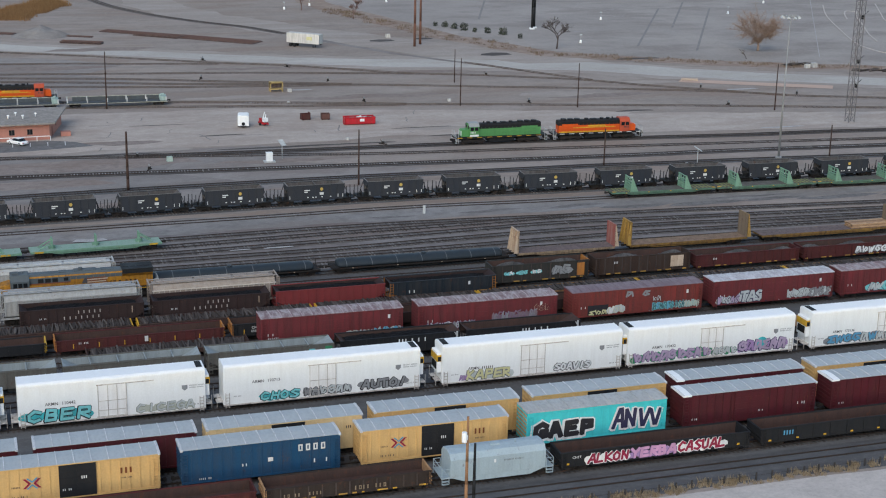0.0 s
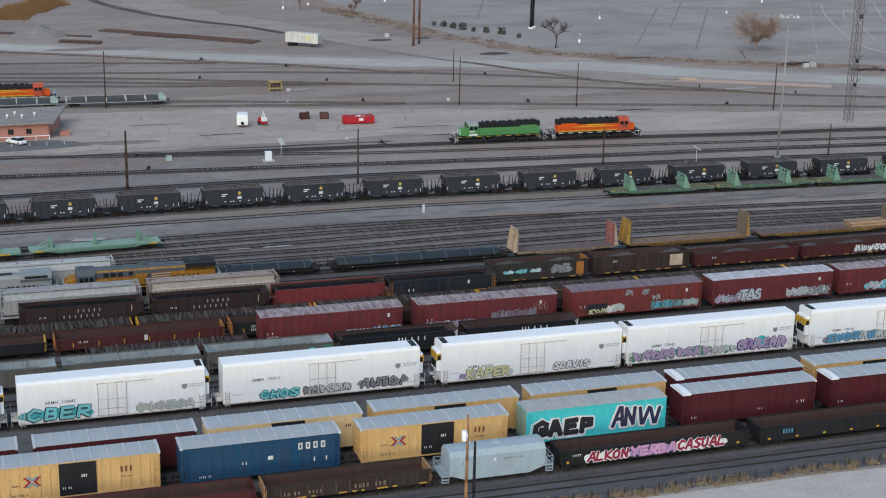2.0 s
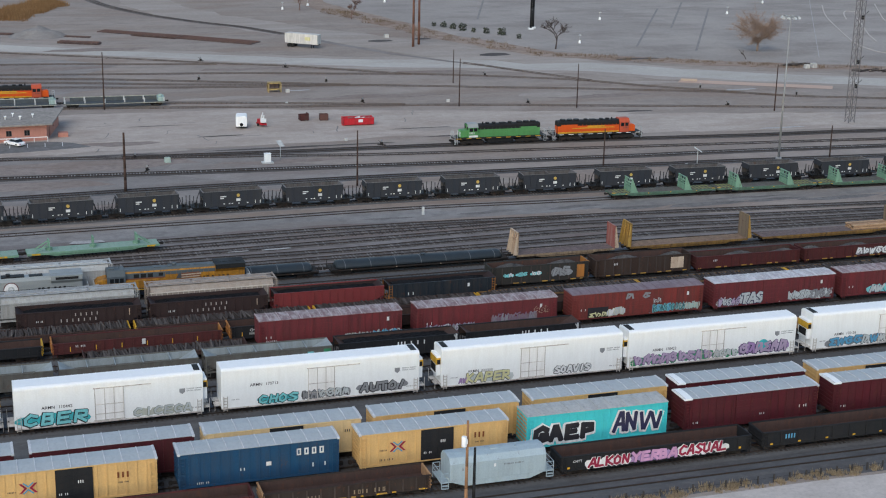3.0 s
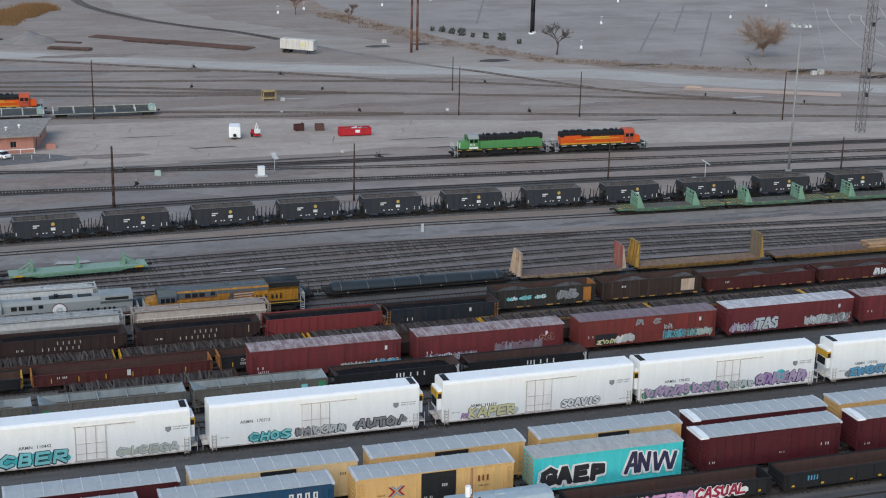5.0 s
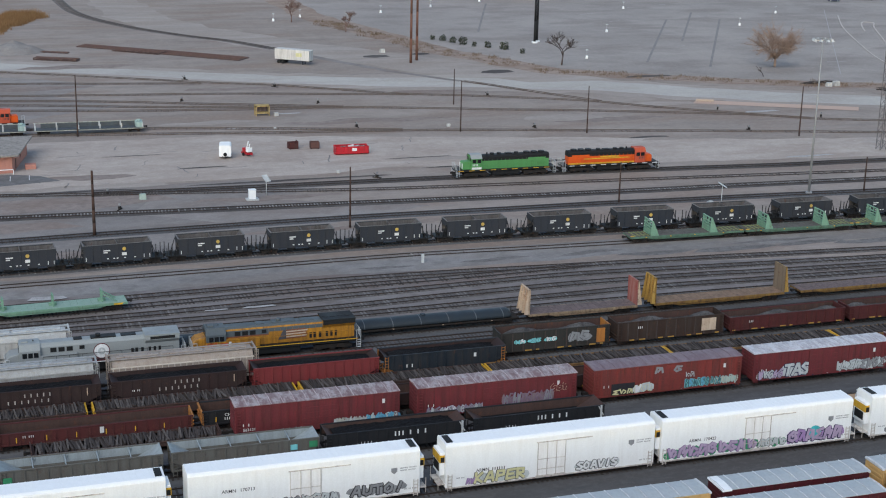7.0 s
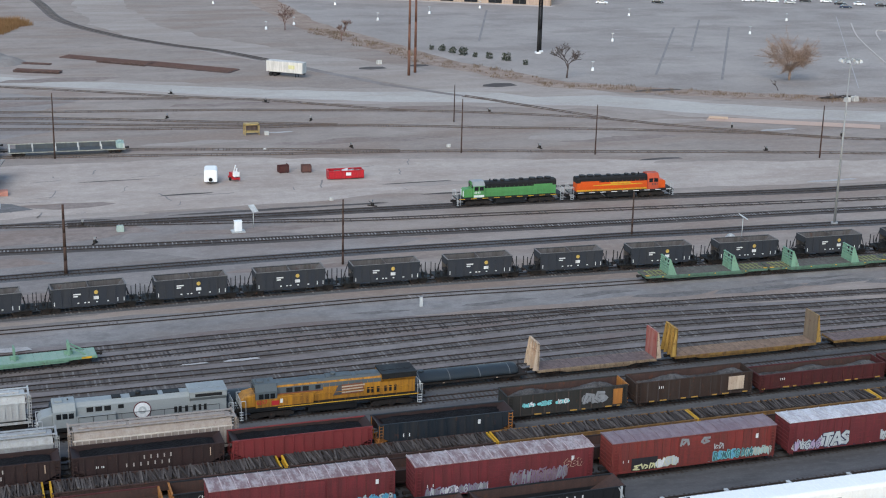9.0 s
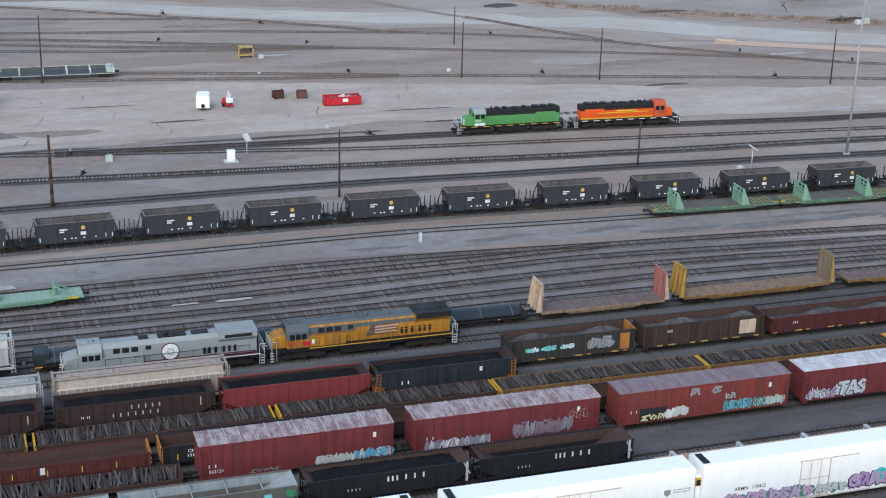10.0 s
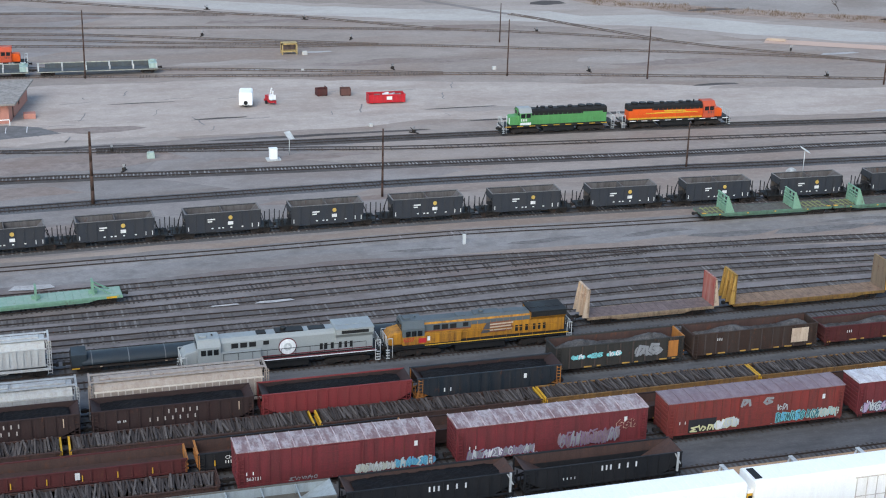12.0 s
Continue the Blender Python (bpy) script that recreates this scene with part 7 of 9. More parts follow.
# oxide red boxcars
gondola(12.8, 32.4, YF, RUST, RUST, "low rusty gondola piled with old grey timber ties", top=1.2, load="ties")
SPECS = ((34.0, 52.4, RED1, ROOFRED, 41), (54.5, 73.8, RED1, ROOFRED, 42), (76.0, 95.3, RED2, ROOFMAUVE, 43), (97.0, 116.0, RED1, roof_paint("pale_roof", (0.40, 0.38, 0.40), (0.60, 0.60, 0.62), 0.8), 44), (117.2, 136.4, RED1, ROOFRED, 45))
for x0, x1, mt, rf, sd in SPECS:
    b = boxcar(x0, x1, YF, mt, rf, "oxide red boxcar with worn seamed roof and graffiti", doorspan=(-1.9, 2.1), eave=4.2, group="red boxcars", roof_rib=1.3)
    letters(b, 7.2, 3.0, 0.5, "#", -HW - 0.05, LETTER, "emblem")
    letters(b, -8.4, 1.9, 0.3, "# #", -HW - 0.05, LETTER, "lettering", 0.6)
    if sd == 41:
        digits(b, -8.4, 1.35, 0.34, "563131", -HW - 0.05, LETTER)
        graffiti(b, -4.6, 0.0, 0.85, 1.3, -HW - 0.05, [GREYF], MAROON, 51, 8, back=False, fat=0.7)
        graffiti(b, 1.6, 5.4, 0.85, 1.9, -HW - 0.12, [MISTF, PALEOLIVE], GREYF, 52, 9, back=PALEOLIVE, fat=0.8)
        graffiti(b, 5.4, 9.0, 0.85, 2.0, -HW - 0.05, [BLUEF, MISTF], AQUAF, 53, 7, back=BLUEF, fat=0.8)
    if sd == 42:
        graffiti(b, -8.6, -1.0, 0.8, 1.9, -HW - 0.05, [MISTF, WHITEF, GREYF], PURPLEF, 54, 15, back=GREYF, ew=1.7, fat=0.8)
        graffiti(b, 0.6, 6.6, 0.9, 2.7, -HW - 0.12, [ROOFMAUVE, GREYF], PURPLEF, 55, 11, back=ROOFMAUVE, ew=1.4, fat=0.8)
        graffiti(b, 6.4, 8.6, 2.2, 3.3, -HW - 0.05, [RED1], BULKWHITE, 56, 3, back=False)
    if sd == 43:
        part("graffiti", Mesh().box(-7.4, -4.4, -HW - 0.05, -HW - 0.035, 0.85, 2.3), BLACKF, b, "black sprayed panel")
        graffiti(b, -7.3, -4.5, 0.9, 1.7, -HW - 0.055, [YELF], BLACKF, 57, 3, back=False)
        graffiti(b, -4.4, -1.9, 0.9, 2.2, -HW - 0.05, [WHITEF, MISTF], YELF, 58, 3, back=MISTF)
        graffiti(b, -1.9, -0.8, 3.0, 4.0, -HW - 0.12, [GREYF], GREYF, 59, 1, back=False)
        graffiti(b, 0.5, 1.6, 3.0, 4.0, -HW - 0.12, [GREYF], GREYF, 60, 1, back=False)
        graffiti(b, 1.6, 5.4, 0.85, 2.1, -HW - 0.05, [SLATEF, BLUEF], AQUAF, 61, 7, back=SLATEF, ew=1.8, fat=0.8)
        graffiti(b, 5.6, 9.2, 0.9, 2.1, -HW - 0.05, [PALEOLIVE, SLATEF], AQUAF, 62, 8, back=PALEOLIVE, ew=1.5, fat=0.8)
        graffiti(b, 1.4, 3.4, 2.2, 3.0, -HW - 0.05, [MISTF], RED2, 67, 3, back=False, ew=1.05, fat=0.6)
    if sd == 44:
        graffiti(b, -8.8, -5.5, 0.8, 2.2, -HW - 0.05, [MISTF, MAUVEF], NAVYF, 63, 5, back=MISTF, ew=1.6, fat=0.9)
        graffiti(b, -5.4, -0.4, 0.85, 2.7, -HW - 0.05, [MISTF], NAVYF, 64, back=MISTF, word="TASC", fat=1.0, ew=1.5)
        graffiti(b, 0.2, 9.0, 0.85, 2.4, -HW - 0.05, [MISTF, GREYF], DGREYF, 65, 10, back=MISTF, ew=1.4, fat=0.9)
    if sd == 45:
        graffiti(b, -5.0, 2.0, 0.85, 2.4, -HW - 0.05, [AQUAF, MISTF], NAVYF, 66, 6)

# gondola row
gondola(-13.0, 8.2, YG, BLACKCAR, RUST, "black open gondola with yellow end", top=1.95, endm=YELLOWM)
g = gondola(9.3, 30.1, YG, RUSTRED, RUST, "dark red open gondola with yellow marks, empty", top=2.1, post=1.2, endm=ORANGEEND)
for k in range(6):
    letters(g, -8.3 + 3.1 * k, 1.0, 0.6, "#", -HW - 0.13, YELLOWM, "reflector", -0.5).scale = (1, 1, 1)
letters(g, -7.6, 1.5, 0.25, "## ###", -HW - 0.13, LETTER)
letters(g, 0.4, 1.2, 0.7, "#", -HW - 0.13, LETTER, "emblem")
g = gondola(31.1, 50.8, YG, BLACKCAR, RUST, "black open gondola with yellow marks", top=2.35, endm=ORANGEEND)
letters(g, -8.4, 1.0, 0.6, "#", -HW - 0.13, YELLOWM, "reflector")
digits(g, -7.4, 1.65, 0.36, "CHTT", -HW - 0.13, LETTER, "lettering")
letters(g, -7.4, 1.2, 0.3, "#####", -HW - 0.13, LETTER)
gondola(52.0, 70.5, YG, BROWNH, RUST, "brown open gondola with rusty inside", top=2.1, marks=OCHREMARK)
gondola(71.6, 91.0, YG, BROWNH, RUST, "brown open gondola with rusty inside", top=2.1, marks=OCHREMARK)
gondola(92.2, 112.0, YG, BROWNH, RUST, "brown open gondola with rusty inside", top=2.1, marks=OCHREMARK)

# tie cars
for k, (x0, x1) in enumerate(((-3.8, 19.2), (20.0, 42.9), (43.6, 66.4), (66.8, 90.6), (90.9, 114.6), (115.0, 138.6))):
    gondola(x0, x1, YH, paint("tie_car_ochre", (0.22, 0.12, 0.04), 0.5, 0.7, 0.3) if k > 2 else RUST, RUST, "low gondola piled with dark timber ties, yellow ends", top=1.75, load="ties", endm=YELLOWM, group="tie cars")

# coal hoppers
for x0, x1 in ((5.6, 21.2), (22.3, 37.8)):
    g = hopper(x0, x1, YI, BROWNH, BROWNH, "dark brown open hopper loaded with coal, white lettering", load="coal", group="coal hoppers")
    letters(g, -0.6, 2.5, 0.42, "#####", -HW - 0.12, paint("grey_lettering", (0.42, 0.38, 0.35), 0.4, 0.7), "lettering", 1.6)
    letters(g, -2.4, 1.8, 0.4, "#######", -HW - 0.12, paint("grey_lettering", (0.42, 0.38, 0.35), 0.4, 0.7), "lettering", 1.9)
    letters(g, -5.4, 2.0, 0.22, "## ##", -HW - 0.12, LETTER)
    letters(g, 6.2, 2.1, 0.9, "#", -HW - 0.12, BULKWHITE, "reflector", 0)
g = hopper(38.6, 53.8, YI, REDH, BROWNH, "brick red open hopper loaded with coal", load="coal", group="coal hoppers")
g = hopper(54.4, 70.0, YI, BLUEH, BROWNH, "dark blue open hopper loaded with coal, orange end", load="coal", group="coal hoppers", endm=ORANGEEND)
letters(g, 3.6, 2.3, 0.5, "#", -HW - 0.12, LETTER, "emblem")
letters(g, -5.0, 1.7, 0.4, "# #", -HW - 0.12, LETTER)

# covered hoppers and stone gondolas
covered_hopper(3.4, 21.3, YJ, SILVER, "pale silver covered hopper with ribbed sides", "covered hoppers")
covered_hopper(22.4, 39.9, YJ, CREAM, "cream weathered covered hopper with ribbed sides", "covered hoppers", ribm=paint("cream_rib", (0.50, 0.46, 0.41), 0.35, 0.6, 0.05, grime=(0.30, 0.24, 0.20)))
g = gondola(70.9, 85.9, YJ, paint("tub_dark_green", (0.026, 0.027, 0.025), 0.5, 0.7, 0.15), RUST, "dark high-sided gondola with crushed stone, orange end", top=3.25, load="gravel", depth=2.0, endm=(None, ORANGEEND), postm=WORNPOST, marks=OCHREMARK)
for k in range(3):
    graffiti(g, -5.6 + 2.1 * k, -4.2 + 2.1 * k, 1.7, 2.4, -HW - 0.14, [AQUAF, WHITEF], DGREYF, 71 + k, 2)
graffiti(g, 1.8, 4.6, 1.3, 2.9, -HW - 0.14, [GREYF], DGREYF, 75, 2)
letters(g, 5.6, 1.0, 1.9, "#", -HW - 0.14, ORANGEEND, "end_panel")
g = gondola(87.0, 102.4, YJ, paint("tub_brown", (0.036, 0.021, 0.016), 0.5, 0.7, 0.2), RUST, "brown high-sided gondola heaped with crushed stone", top=3.25, load="gravel", depth=2.2, postm=WORNPOST, marks=OCHREMARK)
letters(g, -4.8, 2.3, 0.3, "###", -HW - 0.14, LETTER)
letters(g, 4.4, 1.2, 1.7, "##", -HW - 0.14, BULKWHITE, "end_panel", 0.0)
g = gondola(103.4, 121.0, YJ, RUSTRED, RUST, "rusty red gondola filled with crushed stone", top=2.55, load="gravel", depth=1.5, marks=OCHREMARK)
letters(g, -6.0, 1.7, 0.3, "###", -HW - 0.14, LETTER)
g = gondola(121.8, 139.0, YJ, RUSTRED, RUST, "rusty red gondola filled with crushed stone and graffiti", top=2.55, load="gravel", depth=1.5, marks=OCHREMARK)
graffiti(g, 0.5, 7.5, 0.9, 2.2, -HW - 0.14, [GREYF, WHITEF], DGREYF, 77, 6)

# tank cars and bulkhead flats
covered_hopper(-0.6, 19.2, YL, paint("hopper_white", (0.41, 0.43, 0.43), 0.5, 0.55, 0.05, grime=(0.26, 0.23, 0.20)), "dirty white covered hopper on the tank car track", top=4.2)
tank_car(21.2, 48.6, YL, TANKM, "long low slate-black tank car, box at one end", True)
tank_car(50.4, 78.0, YL, TANKM, "long low slate-black tank car")
bulkhead_flat(79.4, 95.6, YL, DECKW, paint("flat_edge_worn", (0.30, 0.22, 0.14), 0.6, 0.7, 0.3), (BULKWHITE, BULKRED), "bulkhead flat car, empty, cream and red ends", 3.5)
bulkhead_flat(98.2, 118.8, YL, paint("plank_ochre", (0.24, 0.16, 0.11), 0.5, 0.9), paint("worn_yellow_frame", (0.24, 0.14, 0.04), 0.7, 0.7, 0.4, grime=(0.05, 0.035, 0.025)), (BULKY, BULKY), "yellow bulkhead flat car, empty", 3.75)
bulkhead_flat(121.5, 146.0, YL, DECKW, MATS["worn_yellow_frame"], (None, BULKY), "yellow flat car with stacked boards", 3.1)
stack = thing("board_stack", 141.9, YL, RT + 1.175, "stack of pale orange boards on a flat car", "boards")
BOARDS = [paint("orange_board", (0.40, 0.24, 0.13), 0.4, 0.9), paint("pale_board", (0.50, 0.33, 0.20), 0.4, 0.9), paint("brown_board", (0.32, 0.20, 0.12), 0.4, 0.9)]
for k in range(5):
    for q in range(4):
        bd = part("board", shared("board_%d" % ((k + 2 * q) % 3), lambda: Mesh().box(-3.6, 3.6, 0, 0.55, 0, 0.14).data("board", BOARDS[(k + 2 * q) % 3])), None, stack)
        bd.location = (0.15 * (k % 2) + 0.05 * ((3 * q + k) % 4), -1.2 + 0.6 * q, 0.145 * k)


def green_flat(x0, x1, y, heads, label):
    L, c = x1 - x0, (x0 + x1) / 2
    t = bulkhead_flat(x0, x1, y, paint("green_plank", (0.12, 0.115, 0.10), 0.5, 0.9) if len(heads) == 2 else paint("pale_green_plank", (0.20, 0.315, 0.25), 0.5, 0.85, 0.05, grime=(0.30, 0.36, 0.32)), GREENDARK if len(heads) == 2 else GREENFLAT, (None, None), label, group="green flat cars")
    for a in heads:
        m = Mesh()
        if len(heads) == 2:
            for yy in (-HW + 0.05, -0.5, 0.5, HW - 0.05):
                m.prism_y([(a - 0.7, 1.15), (a - 0.45, 1.15), (a - 0.42, 3.6), (a - 0.56, 3.6)], yy - 0.08, yy + 0.08)
            for yy in (-HW + 0.05, HW - 0.05):
                m.prism_y([(a - 0.45, 1.15), (a + 0.75, 1.15), (a - 0.35, 3.6), (a - 0.5, 3.6)], yy - 0.07, yy + 0.07)
            for zz in (1.5, 1.95, 2.4, 2.85, 3.5):
                m.box(a - 0.68, a - 0.45, -HW, HW, zz, zz + 0.11)
            m.box(a - 0.62, a - 0.58, -HW + 0.1, HW - 0.1, 1.15, 2.2)
        else:
            tip = (-1 if a < -1 else 1) * (2.0 if abs(a) > 1 else 0.0)
            for s in (-1, 1):
                m.beam((a, s * 0.7, 1.15), (a, s * 0.7, 2.75), 0.2)
                if tip:
                    m.beam((a + tip, s * 0.9, 1.15), (a, s * 0.7, 2.4), 0.16)
            m.beam((a, -0.7, 2.7), (a, 0.7, 2.7), 0.2)
            m.box(a - 0.5, a + 0.5, -0.2, 0.2, 1.15, 1.6)
        part("stake_frame", m, GREENFLAT, t)
    return t


for k in range(4):
    t = green_flat(109.6 + 20.6 * k, 129.9 + 20.6 * k, 234.4 - 0.034 * 20.6 * k, (-5.9, 4.6), "green bulkhead flat car, empty, yellow corners")
    t.rotation_euler = (0, 0, radians(-1.9))
    for s in (-1, 1):
        part("corner_mark", Mesh().box(s * 9.75 - 0.3, s * 9.75 + 0.3, -HW - 0.01, -HW + 0.45, 1.185, 1.22), YELLOWM, t)
        for q in range(5):
            xq = s * (9.2 - 0.75 * q)
            part("end_grating", Mesh().box(xq - 0.09, xq + 0.09, -HW + 0.14, HW - 0.14, 1.18, 1.225), OLIVEBAR, t)
        for yq in (-0.75, 0.75):
            part("end_grating", Mesh().box(min(s * 5.9, s * 9.6), max(s * 5.9, s * 9.6), yq - 0.08, yq + 0.08, 1.228, 1.25), OLIVEBAR, t)
    for xq in (-7.4, -3.1, 1.2, 6.3):
        part("edge_mark", Mesh().box(xq - 0.12, xq + 0.12, -HW - 0.085, -HW - 0.072, 0.92, 1.06), YELLOWM, t)
for x0, x1, y in ((-14.5, 7.4, 220.3), (8.6, 28.2, 221.5)):
    t = green_flat(x0, x1, y, (-6.5, 0.0, 6.5), "pale green low flat car with trestle frames")
    t.rotation_euler = (0, 0, radians(2.9))
    for s in (-1, 1):
        part("corner_mark", Mesh().box(s * 8.6 - 0.7, s * 8.6 + 0.7, -HW - 0.02, -HW, 0.86, 1.1), YELLOWM, t)
# emblem of each car along the train: car length and slack make the pitch
HOPPER_X = (-12.0, 2.1, 16.2, 30.15, 44.25, 58.45, 72.7, 87.05, 101.65, 116.35, 131.1, 146.2, 161.4, 176.6)
for x in HOPPER_X:
    near = [p for p in curve_points(HOPPERS, 2.0) if abs(p.x - x + 0.95) < 9]
    slope = (near[-1].y - near[0].y) / (near[-1].x - near[0].x)
    mid = min(near, key=lambda p: abs(p.x - x + 0.95))
    b = ballast_hopper(x - 6.15, mid.y + slope * (x - 0.95 - mid.x))
    b.rotation_euler = (0, 0, math.atan(slope))

# parked engines
hood_unit(106.6, YENG - 0.1, LOCOGREEN, BLACK, "green diesel locomotive with black roof, parked", True, -1.0)
hood_unit(128.0, YENG - 0.9, LOCOORANGE, BLACK, "orange diesel locomotive with black roof, parked", False, -2.4, YELLOWM)
hood_unit(11.6, 346.5, LOCOORANGE, BLACK, "orange diesel locomotive with yellow stripe, parked behind the building", False, -3.0, YELLOWM)


def tray_car(x0, x1, y, rz):
    t = thing("low_flat_car", (x0 + x1) / 2, y, RT, "long pale grey-green low flat car with stakes", "flat car", "low flat cars", rz)
    h = (x1 - x0) / 2
    m = Mesh()
    m.box(-h, h, -HW, HW, 0.7, 1.0)
    m.box(-h + 1.5, h - 1.5, HW - 0.12, HW, 1.0, 1.85)
    part("bed", m, paint("tray_slate", (0.075, 0.090, 0.098), 0.4, 0.6, 0.05), t)
    for y in (-HW - 0.02, HW - 0.13):
        z = 0.72 if y < 0 else 1.85
        part("side_rail", Mesh().box(-h, h, y, y + 0.16, z, z + 0.14), paint("rail_pale_tan", (0.40, 0.40, 0.34), 0.4, 0.7), t)
    m = Mesh()
    for k in range(6):
        x = -h + 0.3 + (2 * h - 0.6) * k / 5
        m.box(x - 0.14, x + 0.14, -HW - 0.03, -HW + 0.1, 1.0, 1.9)
        m.box(x - 0.14, x + 0.14, HW - 0.25, HW - 0.13, 1.0, 2.0)
    part("stake", m, STEELRAIL, t)
    m = Mesh()
    m.box(h - 1.7, h - 0.2, -HW, HW, 1.0, 2.0)
    m.tube((h - 1.0, 0, 2.0), (h - 1.0, 0, 2.4), 0.45, 10)
    soft(part("end_box", m, paint("end_box_green", (0.33, 0.44, 0.40), 0.3, 0.6), t), 0.06)
    gear(t, 2 * h)


tray_car(23.0, 45.6, 339.6, -2.0)
tray_car(-1.0, 21.6, 340.4, -2.0)

# ---------------- moving engines ----------------
gray_engine = big_engine(-8.6, YK, LOCOSILVER, paint("engine_pale_roof", (0.235, 0.262, 0.268), 0.3, 0.45, 0.0, grime=(0.17, 0.185, 0.19)), BLACK, WHITEF, "silver-grey diesel locomotive with large round white emblem, rolling", disc=True)
yellow_engine = big_engine(13.2, YK, LOCOY, LOCOGROOF, BLACK, YELLOWM, "yellow diesel locomotive with painted flag, rolling", flag=True)

# ---------------- poles, masts and tower ----------------
def pole(x, y, h, r=0.16, label="tall dark creosoted wooden pole", arms=0, lean=0.0, mat=None):
    t = thing("utility_pole", x, y, 0, label, "pole", "yard poles")
    m = Mesh()
    n = 5
    for k in range(n):
        a, b = h * k / n, h * (k + 1) / n
        m.tube((lean * a, 0, a), (lean * b, 0, b), r * (1.15 - 0.45 * k / n), 8, r * (1.15 - 0.45 * (k + 1) / n))
    part("shaft", m, mat or WOODPOLE, t)
    for k in range(arms):
        m = Mesh()
        m.box(lean * h - 0.9, lean * h + 0.9, -0.06, 0.06, h - 0.5 - 0.7 * k, h - 0.38 - 0.7 * k)
        for q in (-0.8, -0.35, 0.35, 0.8):
            m.tube((lean * h + q, 0, h - 0.4 - 0.7 * k), (lean * h + q, 0, h - 0.22 - 0.7 * k), 0.05, 6)
        part("crossarm", m, WOODPOLE, t)
    return t


for x, y, h, r in ((68.6, 254.6, 10.3, 0.16), (27.6, 259.6, 10.7, 0.24), (119.6, 259.2, 7.4, 0.15), (168.6, 256.2, 6.6, 0.15), (138.6, 316.8, 10.4, 0.14), (111.9, 324.2, 11.2, 0.14), (183.6, 303.6, 11.0, 0.15), (31.7, 336.6, 13.0, 0.15), (120.6, 354.5, 8.5, 0.13)):
    pole(x, y, h, r)
for x, y, h in ((128.6, 415.2, 34), (131.6, 419.3, 34)):
    pole(x, y, h, 0.34, "very tall rust-brown steel pole in a pair", mat=paint("rust_pole", (0.16, 0.075, 0.05), 0.4, 0.8))
for x, y, h in ((177.1, 444.3, 34), (178.8, 446.7, 34)):
    t = pole(x, y, h, 0.34, "very tall dark steel pole in a pair", mat=BLACK)
    part("footing", Mesh().box(-0.7, 0.7, -0.7, 0.7, 0, 0.5), WHITEM, t)
t = pole(43.2, 120.6, 11.4, 0.17, "tan wooden pole carrying a pale transformer", mat=paint("tan_wood", (0.30, 0.16, 0.08), 0.4, 0.85))
m = Mesh()
m.tube((-0.35, -0.1, 8.9), (-0.35, -0.1, 9.9), 0.26, 12)
m.box(-0.2, 0.0, -0.15, 0.0, 9.1, 9.6)
soft(part("transformer", m, WHITEM, t, "pale grey transformer can"), 0.03)
pole(43.9, 120.4, 8.7, 0.17, "shorter dark steel post beside the tan pole", mat=BLACK)


MASTGREY = paint("mast_grey", (0.30, 0.31, 0.31), 0.3, 0.6)


def light_mast(x, y, h):
    t = thing("light_mast", x, y, 0, "tall pale steel mast with a ring of floodlights", "lamp post")
    m = Mesh()
    m.tube((0, 0, 0), (0, 0, h), 0.24, 12, 0.1)
    m.tube((0, 0, 0), (0, 0, 0.5), 0.6, 12)
    part("shaft", m, MASTGREY, t)
    m = Mesh()
    for k in range(16):
        a, b = 2 * math.pi * k / 16, 2 * math.pi * (k + 1) / 16
        m.beam((1.5 * math.cos(a), 1.5 * math.sin(a), h), (1.5 * math.cos(b), 1.5 * math.sin(b), h), 0.1)
    for k in range(4):
        a = math.pi * k / 2
        m.beam((0, 0, h - 0.3), (1.5 * math.cos(a), 1.5 * math.sin(a), h), 0.08)
    ring = part("ring", m, MASTGREY, t)
    for k in range(8):
        a = 2 * math.pi * k / 8
        m = Mesh()
        m.hexa([(-0.3, -0.3, 0), (0.3, -0.3, 0), (0.3, 0.3, 0), (-0.3, 0.3, 0)], [(-0.18, -0.18, 0.5), (0.18, -0.18, 0.5), (0.18, 0.18, 0.5), (-0.18, 0.18, 0.5)])
        f = part("floodlight", m, STEELRAIL, ring)
        f.matrix_basis = pose(1.7 * math.cos(a), 1.7 * math.sin(a), h - 0.45, 20 * math.sin(a), -20 * math.cos(a), 0)


light_mast(157.0, 256.6, 28.8)


def lattice_tower(x, y, h, w=1.5):
    t = thing("lattice_tower", x, y, 0, "tall grey steel lattice tower", "tower")
    mat = paint("tower_steel", (0.16, 0.15, 0.15), 0.4, 0.7)
    c = [(-w / 2, -w / 2), (w / 2, -w / 2), (w / 2, w / 2), (-w / 2, w / 2)]
    for a, b in c:
        part("leg", Mesh().beam((a, b, 0), (a, b, h), 0.12), mat, t)
    n = int(h / 1.8)
    for s in range(4):
        m = Mesh()
        p, q = c[s], c[(s + 1) % 4]
        for k in range(n):
            z0, z1 = h * k / n, h * (k + 1) / n
            m.beam((*p, z0), (*q, z1), 0.06)
            m.beam((*p, z1), (*q, z1), 0.06)
        part("bracing", m, mat, t)
    for z in (8.5, 14, 24, 30):
        m = Mesh()
        m.beam((0.7, 0, z), (2.0, -0.2, z + 1.3), 0.08)
        m.box(0.6, 0.9, -0.3, 0.3, z - 0.6, z + 0.3)
        part("bracket", m, BLACK, t)


lattice_tower(193.6, 287.4, 46)

